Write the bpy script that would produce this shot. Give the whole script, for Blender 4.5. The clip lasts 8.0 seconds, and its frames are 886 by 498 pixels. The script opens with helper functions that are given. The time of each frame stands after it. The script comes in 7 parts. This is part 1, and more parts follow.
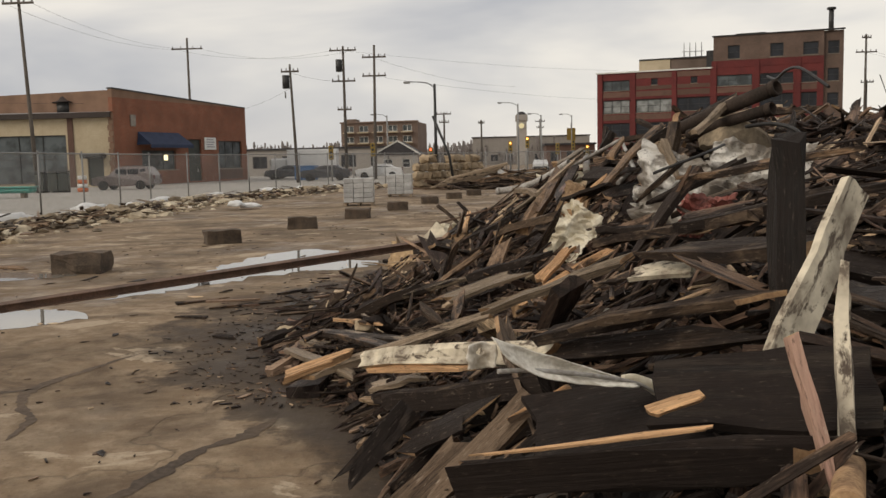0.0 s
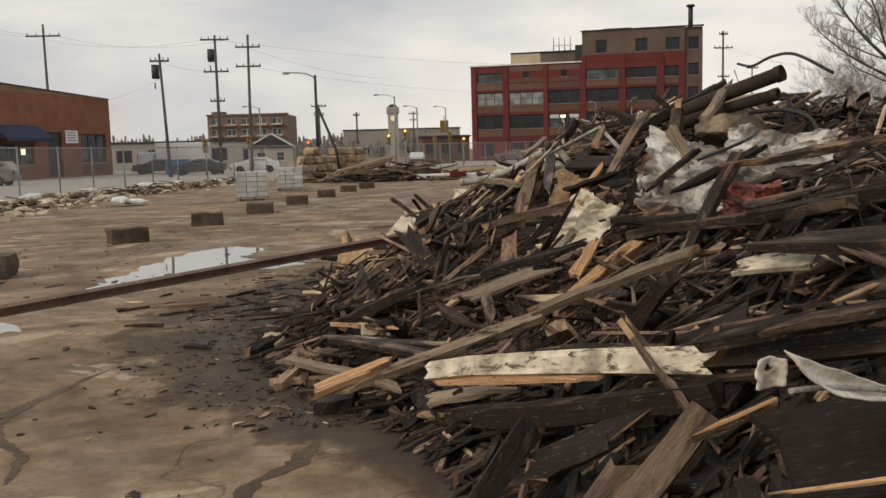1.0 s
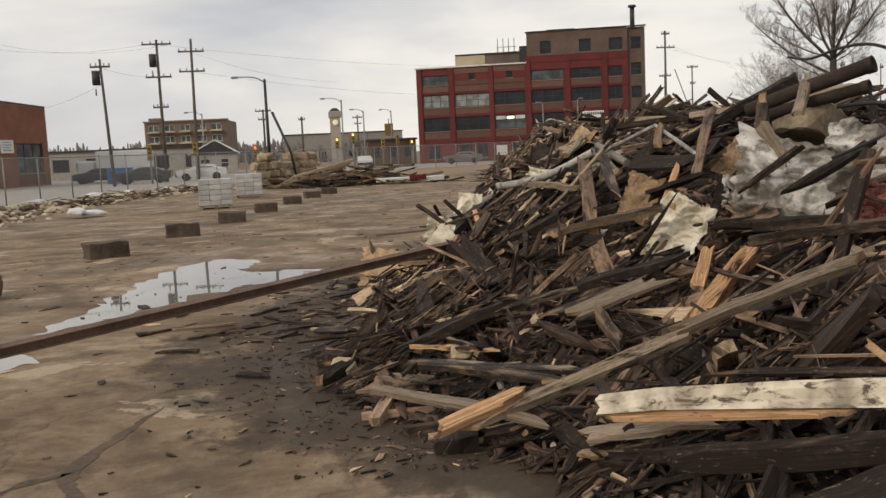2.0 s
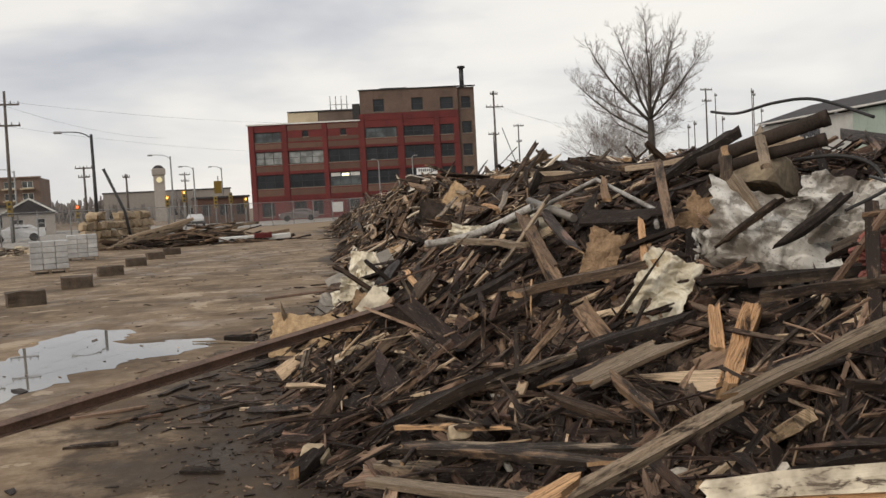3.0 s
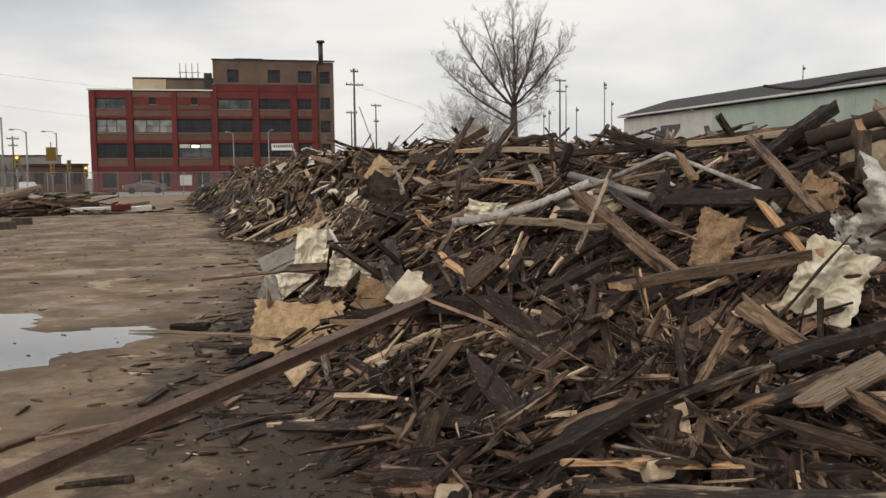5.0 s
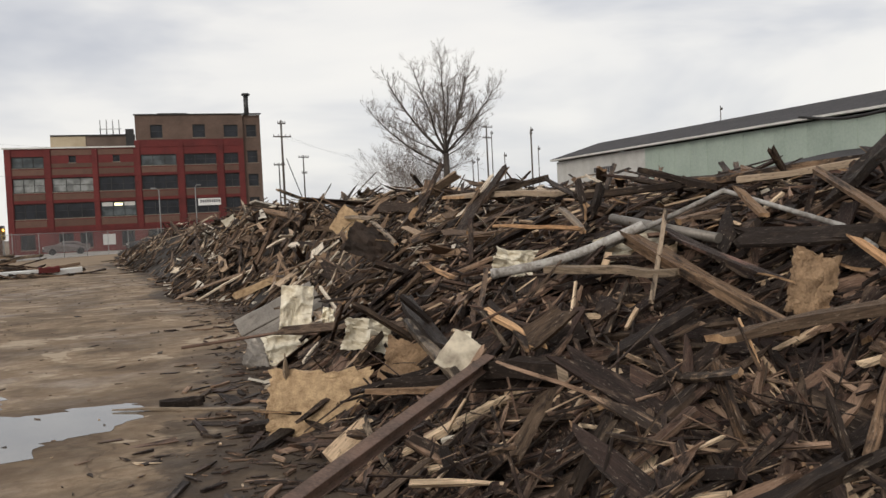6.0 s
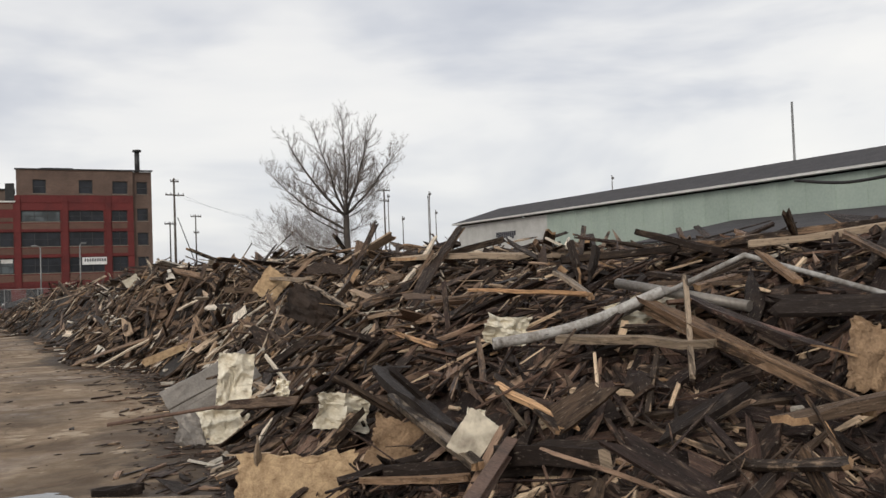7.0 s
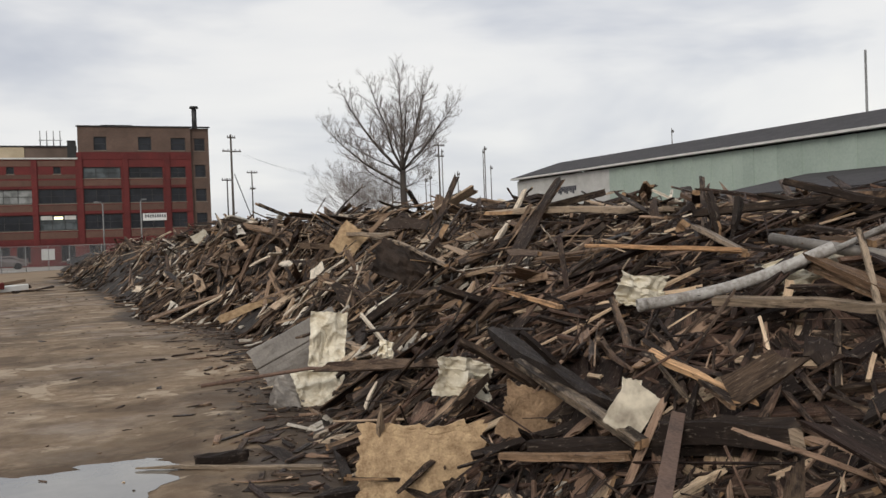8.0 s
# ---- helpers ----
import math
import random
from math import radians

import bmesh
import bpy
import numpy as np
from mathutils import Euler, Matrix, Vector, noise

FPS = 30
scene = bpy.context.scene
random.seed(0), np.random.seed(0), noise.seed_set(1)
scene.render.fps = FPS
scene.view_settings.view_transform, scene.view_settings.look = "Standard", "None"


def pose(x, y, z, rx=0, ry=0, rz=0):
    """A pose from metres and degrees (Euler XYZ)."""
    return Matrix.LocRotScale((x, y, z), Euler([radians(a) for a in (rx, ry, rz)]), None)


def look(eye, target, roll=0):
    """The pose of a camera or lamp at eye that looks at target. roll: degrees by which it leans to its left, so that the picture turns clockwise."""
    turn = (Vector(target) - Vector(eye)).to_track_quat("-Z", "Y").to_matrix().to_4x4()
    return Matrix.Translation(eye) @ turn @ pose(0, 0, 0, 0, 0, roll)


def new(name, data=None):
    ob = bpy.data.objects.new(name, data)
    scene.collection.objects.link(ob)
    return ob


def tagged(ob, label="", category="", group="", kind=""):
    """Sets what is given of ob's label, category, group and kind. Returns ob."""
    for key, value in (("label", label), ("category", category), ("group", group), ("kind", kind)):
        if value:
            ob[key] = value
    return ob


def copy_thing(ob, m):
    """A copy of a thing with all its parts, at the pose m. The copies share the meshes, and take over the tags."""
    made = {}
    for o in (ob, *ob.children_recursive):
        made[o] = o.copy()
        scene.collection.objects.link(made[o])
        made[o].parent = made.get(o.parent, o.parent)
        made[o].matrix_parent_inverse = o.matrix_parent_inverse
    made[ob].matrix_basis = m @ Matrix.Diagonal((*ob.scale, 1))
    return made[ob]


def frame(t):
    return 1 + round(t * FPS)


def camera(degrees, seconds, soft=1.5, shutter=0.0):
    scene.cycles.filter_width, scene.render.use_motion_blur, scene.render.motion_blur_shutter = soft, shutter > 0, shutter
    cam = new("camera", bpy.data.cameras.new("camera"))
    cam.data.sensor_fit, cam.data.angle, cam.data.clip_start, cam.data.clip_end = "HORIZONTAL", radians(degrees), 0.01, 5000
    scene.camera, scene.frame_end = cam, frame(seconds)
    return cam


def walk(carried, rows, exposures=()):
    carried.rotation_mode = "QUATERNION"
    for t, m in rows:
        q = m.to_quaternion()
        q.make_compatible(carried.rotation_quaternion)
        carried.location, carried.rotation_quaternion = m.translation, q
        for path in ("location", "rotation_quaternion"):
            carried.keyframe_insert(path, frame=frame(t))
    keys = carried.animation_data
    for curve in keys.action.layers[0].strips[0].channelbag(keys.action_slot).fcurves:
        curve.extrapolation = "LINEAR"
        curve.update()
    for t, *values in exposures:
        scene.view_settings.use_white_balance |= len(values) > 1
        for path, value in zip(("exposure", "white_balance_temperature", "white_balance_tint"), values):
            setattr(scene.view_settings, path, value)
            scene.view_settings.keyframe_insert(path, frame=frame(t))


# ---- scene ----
# ---- camera and walk ----
cam = camera(52.9, 8.0, 1.5)
PATH = [
    (0, (1.15, 0.302, 1.685), (1.001, 2.287, 1.485), -1.3),
    (0.5, (0.519, 0.484, 1.711), (0.55, 2.467, 1.452), -1.3),
    (1, (-0.016, 0.862, 1.677), (0.128, 2.844, 1.454), -1.6),
    (1.2, (-0.22, 0.977, 1.714), (-0.077, 2.959, 1.487), -0.3),
    (2.3, (-1.33, 1.904, 1.719), (-0.992, 3.865, 1.513), -2.9),
    (2.5, (-1.5, 2.068, 1.738), (-1.078, 4.017, 1.582), -1.4),
    (3, (-1.957, 2.53, 1.762), (-1.302, 4.417, 1.647), -3.1),
    (3.5, (-2.265, 3.089, 1.745), (-1.481, 4.926, 1.642), -2.7),
    (4, (-2.595, 3.552, 1.724), (-1.657, 5.313, 1.594), -2.3),
    (4.5, (-2.866, 4.026, 1.713), (-1.83, 5.73, 1.566), -0.6),
    (5, (-3.038, 4.606, 1.712), (-2.062, 6.344, 1.544), -0.7),
    (5.2, (-3.112, 4.854, 1.682), (-2.144, 6.599, 1.551), -2.2),
    (6.3, (-3.553, 6.097, 1.75), (-2.349, 7.694, 1.715), -2.7),
    (6.5, (-3.61, 6.339, 1.738), (-2.351, 7.893, 1.736), -2.8),
    (7, (-3.631, 6.866, 1.769), (-2.312, 8.368, 1.835), -2.1),
    (7.5, (-3.596, 7.319, 1.8), (-2.341, 8.875, 1.855), -1.0),
    (8, (-3.666, 7.719, 1.782), (-2.437, 9.297, 1.753), -2.1),
]
walk(cam, [(t, look(eye, target, roll)) for t, eye, target, roll in PATH], [(0, -0.06, 7050, 10), (1.2, -0.04, 7000, 10), (2.5, 0.04, 6850, 10), (4, 0.0, 6640, 10), (5, 0.0, 6720, 10), (6.5, 0.03, 6500, 10), (8, -0.04, 6420, 10)])
# ---- world, sun, exposure ----
world = bpy.data.worlds.new("overcast_sky")
scene.world = world
world.use_nodes = True
wn, wl = world.node_tree.nodes, world.node_tree.links
wn.clear()
w_out = wn.new("ShaderNodeOutputWorld")
w_sky = wn.new("ShaderNodeTexSky")
w_sky.sky_type = "NISHITA"
w_sky.sun_disc = False
w_sky.sun_elevation, w_sky.sun_rotation = radians(24), radians(-120)
w_bg1 = wn.new("ShaderNodeBackground")
w_bg1.inputs[1].default_value = 0.1
w_bg2 = wn.new("ShaderNodeBackground")
w_bg2.inputs[1].default_value = 1.1
w_tc = wn.new("ShaderNodeTexCoord")
w_map = wn.new("ShaderNodeMapping")
w_map.inputs["Scale"].default_value = (1.0, 1.5, 4.0)
w_map.inputs["Rotation"].default_value = (0.12, -0.1, 0.5)
w_no = wn.new("ShaderNodeTexNoise")
w_no.inputs["Scale"].default_value = 1.7
w_no.inputs["Detail"].default_value = 5
w_no.inputs["Roughness"].default_value = 0.5
w_no.inputs["Distortion"].default_value = 0.35
w_rp = wn.new("ShaderNodeValToRGB")
for pos, col in ((0.32, (0.45, 0.475, 0.54)), (0.45, (0.63, 0.64, 0.67)), (0.55, (0.81, 0.80, 0.785)), (0.68, (0.88, 0.86, 0.825))):
    e = w_rp.color_ramp.elements[0] if pos == 0.32 else w_rp.color_ramp.elements.new(pos)
    e.position, e.color = pos, (*col, 1)
w_rp.color_ramp.elements[-1].position = 1.0
w_rp.color_ramp.elements[-1].color = (0.91, 0.885, 0.845, 1)
w_mix = wn.new("ShaderNodeMixShader")
w_mix.inputs[0].default_value = 0.92
wl.new(w_tc.outputs["Generated"], w_map.inputs[0])
wl.new(w_map.outputs[0], w_no.inputs["Vector"])
wl.new(w_no.outputs[0], w_rp.inputs[0])
wl.new(w_rp.outputs[0], w_bg2.inputs[0])
wl.new(w_sky.outputs[0], w_bg1.inputs[0])
wl.new(w_bg1.outputs[0], w_mix.inputs[1])
wl.new(w_bg2.outputs[0], w_mix.inputs[2])
wl.new(w_mix.outputs[0], w_out.inputs[0])

sun_data = bpy.data.lights.new("sun", "SUN")
sun_data.energy, sun_data.angle, sun_data.color = 1.5, radians(25), (1.0, 0.93, 0.84)
sun = new("sun", sun_data)
sun.matrix_basis = look((-60, -25, 40), (0, 10, 0))


# ---- materials ----
class Nodes:
    """A small builder of node materials."""

    def __init__(self, name):
        self.mat = bpy.data.materials.new(name)
        self.mat.use_nodes = True
        self.n, self.l = self.mat.node_tree.nodes, self.mat.node_tree.links
        self.bsdf = self.n["Principled BSDF"]
        self.tc = self.n.new("ShaderNodeTexCoord")

    def vec(self, out="Object", scale=(1, 1, 1)):
        m = self.n.new("ShaderNodeMapping")
        m.inputs["Scale"].default_value = scale
        self.l.new(self.tc.outputs[out], m.inputs[0])
        return m.outputs[0]

    def noise(self, scale, detail=4, rough=0.55, vec=None, dist=0.0):
        t = self.n.new("ShaderNodeTexNoise")
        t.inputs["Scale"].default_value, t.inputs["Detail"].default_value = scale, detail
        t.inputs["Roughness"].default_value, t.inputs["Distortion"].default_value = rough, dist
        self.l.new(vec if vec is not None else self.vec(), t.inputs["Vector"])
        return t.outputs[0]

    def ramp(self, fac, stops, mode="LINEAR"):
        r = self.n.new("ShaderNodeValToRGB")
        r.color_ramp.interpolation = mode
        els = r.color_ramp.elements
        while len(els) < len(stops):
            els.new(0.5)
        for e, (p, c) in zip(els, stops):
            e.position = p
            e.color = (*c, 1) if not isinstance(c, (int, float)) else (c, c, c, 1)
        self.l.new(fac, r.inputs[0])
        return r.outputs[0]

    def mix(self, fac, a, b, mode="MIX"):
        m = self.n.new("ShaderNodeMix")
        m.data_type, m.blend_type = "RGBA", mode
        for sock, v in ((m.inputs[0], fac), (m.inputs[6], a), (m.inputs[7], b)):
            if isinstance(v, (int, float)):
                sock.default_value = v
            elif isinstance(v, tuple):
                sock.default_value = (*v, 1)
            else:
                self.l.new(v, sock)
        return m.outputs[2]

    def math(self, op, a, b=0.0):
        m = self.n.new("ShaderNodeMath")
        m.operation = op
        for sock, v in ((m.inputs[0], a), (m.inputs[1], b)):
            if isinstance(v, (int, float)):
                sock.default_value = v
            else:
                self.l.new(v, sock)
        return m.outputs[0]

    def bump(self, height, strength=0.4, dist=0.02):
        b = self.n.new("ShaderNodeBump")
        b.inputs["Strength"].default_value, b.inputs["Distance"].default_value = strength, dist
        self.l.new(height, b.inputs["Height"])
        self.l.new(b.outputs[0], self.bsdf.inputs["Normal"])

    def set(self, color=None, rough=None, metal=None, spec=None):
        for key, v in (("Base Color", color), ("Roughness", rough), ("Metallic", metal), ("Specular IOR Level", spec)):
            if v is None:
                continue
            if isinstance(v, tuple):
                self.bsdf.inputs[key].default_value = (*v, 1)
            elif isinstance(v, (int, float)):
                self.bsdf.inputs[key].default_value = v
            else:
                self.l.new(v, self.bsdf.inputs[key])
        return self.mat


def plain(name, a, b, scale=3.0, fine=40.0, rough=0.8, metal=0.0, bump=0.3, vary=0.15, spec=0.4, dist=0.01):
    """Two tones mixed by coarse and fine noise, a tone of its own for each object, and fine relief."""
    k = Nodes(name)
    big, small = k.noise(scale, 5), k.noise(fine, 4)
    f = k.math("ADD", k.math("MULTIPLY", big, 0.65), k.math("MULTIPLY", small, 0.35))
    col = k.mix(k.ramp(f, ((0.36, 0.0), (0.64, 1.0))), a, b)
    info = k.n.new("ShaderNodeObjectInfo")
    tone = k.math("ADD", k.math("MULTIPLY", info.outputs["Random"], 2 * vary), 1 - vary)
    hsv = k.n.new("ShaderNodeHueSaturation")
    k.l.new(tone, hsv.inputs["Value"])
    k.l.new(col, hsv.inputs["Color"])
    if bump:
        k.bump(f, bump, dist)
    return k.set(hsv.outputs[0], k.ramp(small, ((0.3, max(rough - 0.12, 0.05)), (0.7, min(rough + 0.1, 1.0)))), metal, spec)


def wood(name, stops, joined, char=0.5, rough=0.6, dust_and_glint=0.24, worn=0.6):
    """Sawn timber: grain along the piece, char and bare weathered patches, damp sheen, painted glint flecks, one tone a
    piece.
    """
    k = Nodes(name)
    if joined:
        rnd = k.n.new("ShaderNodeNewGeometry").outputs["Random Per Island"]
    else:
        rnd = k.n.new("ShaderNodeObjectInfo").outputs["Random"]
    other = k.math("FRACT", k.math("MULTIPLY", rnd, 7.31))
    third = k.math("FRACT", k.math("MULTIPLY", rnd, 23.7))
    tone = k.ramp(rnd, stops)
    grain = k.noise(3.0, 6, 0.65, k.vec("UV", (1.8, 36, 1)), 0.5)
    fibre = k.noise(1.0, 3, 0.5, k.vec("UV", (0.8, 95, 1)))
    col = k.mix(1.0, tone, k.ramp(grain, ((0.25, 0.42), (0.5, 0.88), (0.75, 1.6))), "MULTIPLY")
    col = k.mix(k.ramp(fibre, ((0.52, 0.0), (0.70, 0.7))), col, (0.014, 0.0115, 0.0095))
    bare = k.noise(1.5, 7, 0.66, k.vec("UV", (1.3, 6.5, 1)), 0.5)
    lift = k.math("ADD", bare, k.math("MULTIPLY", k.math("SUBTRACT", third, 0.5), 0.30))
    pale = k.mix(0.55, k.mix(1.0, tone, (2.2, 2.2, 2.2), "MULTIPLY"), (0.235, 0.170, 0.115))
    col = k.mix(k.ramp(lift, ((0.52, 0.0), (0.62, worn))), col, pale)
    soot = k.noise(2.2, 8, 0.68, k.vec("UV", (1.0, 4.5, 1)), 0.3)
    cut = k.math("ADD", soot, k.math("MULTIPLY", other, 0.28))
    col = k.mix(k.ramp(cut, ((0.64 - 0.3 * char, 0.0), (0.74 - 0.26 * char, 0.95))), col, (0.020, 0.0145, 0.0122))
    specks = k.noise(9.0, 4)
    col = k.mix(k.ramp(specks, ((0.58, 0.0), (0.78, dust_and_glint))), col, (0.24, 0.175, 0.125))
    # pale flecks paint small glints into the colour, dark ones raise the contrast
    glint_fleck = k.noise(1.0, 4, 0.7, k.vec("UV", (16, 75, 1)), 0.3)
    col = k.mix(k.ramp(glint_fleck, ((0.60, 0.0), (0.69, 2.4 * dust_and_glint))), col, (0.42, 0.345, 0.27))
    col = k.mix(k.ramp(glint_fleck, ((0.33, 0.7), (0.42, 0.0))), col, (0.012, 0.0095, 0.008))
    k.bump(k.math("ADD", k.math("ADD", grain, k.math("MULTIPLY", fibre, 0.5)), k.math("MULTIPLY", soot, 0.8)), 0.7, 0.012)
    return k.set(col, k.ramp(k.math("ADD", soot, k.math("MULTIPLY", k.math("SUBTRACT", third, 0.5), 0.35)), ((0.3, rough - 0.15), (0.7, rough + 0.25))), 0.0, 0.17)


BLACK = (0.026, 0.018, 0.0135)
MIXED = ((0.0, (0.025, 0.0165, 0.0142)), (0.36, (0.043, 0.0265, 0.0212)), (0.60, (0.090, 0.053, 0.0385)), (0.77, (0.185, 0.114, 0.080)), (0.88, (0.32, 0.212, 0.146)), (0.95, (0.50, 0.35, 0.225)), (1.0, (0.70, 0.54, 0.37)))
SOOTMIX = ((0.0, (0.020, 0.0145, 0.0115)), (0.40, (0.042, 0.027, 0.020)), (0.65, (0.092, 0.055, 0.038)), (0.84, (0.19, 0.115, 0.075)), (0.95, (0.38, 0.25, 0.15)), (1.0, (0.55, 0.40, 0.25)))
FARMIX = ((0.0, (0.028, 0.018, 0.013)), (0.32, (0.054, 0.033, 0.022)), (0.55, (0.112, 0.068, 0.043)), (0.74, (0.24, 0.158, 0.102)), (0.87, (0.43, 0.315, 0.215)), (0.95, (0.64, 0.53, 0.40)), (1.0, (0.76, 0.68, 0.56)))
WOOD_PART = wood("scrap_timber", MIXED, False, 0.1)
WOOD_JOIN = wood("scrap_timber_mixed", MIXED, True, 0.1)
WOOD_SOOT = wood("sooty_scrap_timber", SOOTMIX, True, 0.25, 0.64, 0.12, 0.45)
WOOD_FAR = wood("pale_scrap_timber", FARMIX, True, 0.0)
WOOD_CHAR = wood("charred_timber", ((0.0, (0.022, 0.0155, 0.0115)), (1.0, (0.064, 0.041, 0.027))), False, 0.36, 0.68, 0.14, 0.45)
WOOD_BURNT = wood("burnt_black_timber", ((0.0, (0.013, 0.0105, 0.009)), (1.0, (0.022, 0.017, 0.014))), False, 0.5, 0.78, 0.05, 0.12)
WOOD_DIM = wood("dull_brown_timber", ((0.0, (0.075, 0.050, 0.034)), (1.0, (0.135, 0.092, 0.062))), False, 0.14)
WOOD_BROWN = wood("brown_timber", ((0.0, (0.14, 0.083, 0.048)), (1.0, (0.26, 0.165, 0.10))), False, 0.2)
WOOD_GREY = wood("weathered_timber", ((0.0, (0.185, 0.140, 0.098)), (1.0, (0.30, 0.232, 0.166))), False, -0.1)
WOOD_TAN = wood("split_timber", ((0.0, (0.50, 0.285, 0.145)), (1.0, (0.64, 0.40, 0.22))), False, -0.42, 0.7, 0.1, 0.3)
WOOD_RED = wood("reddish_timber", ((0.0, (0.24, 0.13, 0.095)), (1.0, (0.33, 0.20, 0.155))), False, 0.06)
FRESH = plain("fresh_break", (0.44, 0.28, 0.15), (0.17, 0.10, 0.058), 14, 90, 0.85, 0, 0.5)
PLASTER = plain("dirty_plaster_scrap", (0.66, 0.61, 0.52), (0.24, 0.20, 0.155), 7, 40, 0.85, 0, 0.5)


def peeling():
    k = Nodes("peeling_white_paint")
    uv = k.vec("UV", (3.2, 8, 1))
    flake = k.noise(2.4, 7, 0.68, uv, 0.5)
    grime = k.noise(6, 4)
    col = k.mix(k.ramp(flake, ((0.52, 0.0), (0.60, 1.0))), (0.66, 0.585, 0.45), (0.07, 0.048, 0.033))
    col = k.mix(k.ramp(grime, ((0.4, 0.0), (0.68, 0.85))), col, (0.16, 0.125, 0.09))
    k.bump(flake, 0.5, 0.006)
    return k.set(col, 0.75)


PEEL = peeling()
STEEL = plain("rusty_steel", (0.185, 0.11, 0.078), (0.085, 0.055, 0.041), 5, 60, 0.7, 0.1, 0.35)
GREYMETAL = plain("galvanised_metal", (0.27, 0.245, 0.215), (0.16, 0.14, 0.12), 3, 40, 0.5, 0.35, 0.15)
DARKPIPE = plain("sooty_pipe", (0.05, 0.035, 0.027), (0.022, 0.017, 0.014), 5, 50, 0.85, 0.0, 0.5, spec=0.2)
PALEPIPE = plain("chalky_pipe", (0.46, 0.445, 0.42), (0.15, 0.13, 0.11), 6, 45, 0.7, 0.0, 0.3)
CABLE = plain("black_cable", (0.03, 0.028, 0.027), (0.015, 0.014, 0.014), 8, 60, 0.6)
SHEETWHITE = plain("scorched_white_sheet", (0.80, 0.75, 0.62), (0.50, 0.43, 0.31), 5, 30, 0.6, 0, 0.15)


def sooty_sheeting():
    """Grey-white plastic sheeting with soot in blotches and speckles."""
    k = Nodes("sooty_grey_sheeting")
    blot, speck = k.noise(3.6, 8, 0.66, None, 0.4), k.noise(38, 5, 0.7)
    col = k.mix(k.ramp(k.noise(1.6, 4), ((0.35, 0.0), (0.65, 1.0))), (0.60, 0.58, 0.54), (0.38, 0.35, 0.305))
    col = k.mix(k.ramp(blot, ((0.47, 0.0), (0.56, 0.85))), col, (0.15, 0.125, 0.10))
    col = k.mix(k.ramp(speck, ((0.55, 0.0), (0.68, 0.8))), col, (0.05, 0.042, 0.036))
    k.bump(speck, 0.25, 0.01)
    return k.set(col, 0.5, 0.0, 0.4)


TARPGREY = sooty_sheeting()
FOAM = plain("tan_fibreboard", (0.54, 0.385, 0.225), (0.26, 0.17, 0.095), 13, 70, 0.95, 0, 1.0, dist=0.03)
FOAMDIM = plain("brown_fibreboard", (0.33, 0.22, 0.13), (0.15, 0.095, 0.055), 9, 60, 0.95, 0, 1.0, dist=0.03)
PINK = plain("pink_insulation", (0.44, 0.15, 0.125), (0.11, 0.05, 0.04), 9, 40, 0.95, 0, 0.9, dist=0.03)
CONC = plain("dirty_concrete", (0.26, 0.22, 0.175), (0.13, 0.11, 0.09), 4, 45, 0.9, 0, 0.5)
BLOCKC = plain("sooty_concrete_block", (0.115, 0.082, 0.057), (0.048, 0.036, 0.027), 4, 40, 0.9, 0, 0.6, dist=0.02)
RUBBLE = plain("pale_rubble", (0.42, 0.33, 0.22), (0.16, 0.125, 0.09), 2.5, 20, 0.95, 0, 0.6, dist=0.03)
SNOW = plain("white_bags", (0.72, 0.72, 0.71), (0.52, 0.52, 0.52), 3, 30, 0.7, 0, 0.3)
POLEWOOD = plain("weathered_pole_wood", (0.12, 0.10, 0.085), (0.07, 0.06, 0.05), 2, 30, 0.9)
GALV = plain("grey_galvanised_post", (0.27, 0.27, 0.265), (0.20, 0.20, 0.195), 2, 30, 0.5, 0.5)
DARKMETAL = plain("dark_metal", (0.05, 0.05, 0.05), (0.025, 0.025, 0.025), 3, 30, 0.5, 0.3)
REDPAINT = plain("red_painted_brick", (0.135, 0.022, 0.020), (0.085, 0.015, 0.014), 0.7, 8, 0.8, 0, 0.2)
WHITETRIM = plain("white_trim", (0.62, 0.61, 0.58), (0.45, 0.44, 0.41), 1, 12, 0.7)
BEIGE = plain("cream_stucco", (0.48, 0.40, 0.28), (0.37, 0.30, 0.20), 0.8, 9, 0.85)
DARKROOF = plain("dark_shingle", (0.055, 0.05, 0.052), (0.03, 0.028, 0.03), 1.2, 14, 0.9)
PALEROOF = plain("pale_gravel_roof", (0.32, 0.31, 0.31), (0.22, 0.21, 0.21), 1.2, 14, 0.9)
GREENSIDE = plain("pale_green_siding", (0.37, 0.435, 0.375), (0.29, 0.35, 0.30), 0.5, 7, 0.65, 0, 0.1, 0.04)
BLUECLOTH = plain("navy_canvas", (0.03, 0.045, 0.09), (0.018, 0.026, 0.055), 2, 30, 0.85)
TEAL = plain("turquoise_plastic", (0.06, 0.33, 0.27), (0.04, 0.24, 0.2), 2, 20, 0.5)
ORANGE = plain("orange_plastic", (0.55, 0.15, 0.05), (0.42, 0.11, 0.04), 2, 20, 0.6)
SUVPAINT = plain("mauve_grey_car_paint", (0.20, 0.17, 0.165), (0.17, 0.145, 0.14), 1, 20, 0.3, 0.5, 0)
CARDARK = plain("dark_car_paint", (0.06, 0.062, 0.068), (0.04, 0.04, 0.045), 1, 20, 0.3, 0.3, 0)
CARWHITE = plain("white_car_paint", (0.62, 0.62, 0.62), (0.52, 0.52, 0.52), 1, 20, 0.35, 0.0, 0)
CARBLUE = plain("blue_paint", (0.05, 0.15, 0.33), (0.035, 0.1, 0.24), 1, 20, 0.4, 0.0, 0)
RUBBER = plain("tyre_rubber", (0.02, 0.02, 0.02), (0.012, 0.012, 0.012), 4, 40, 0.9)
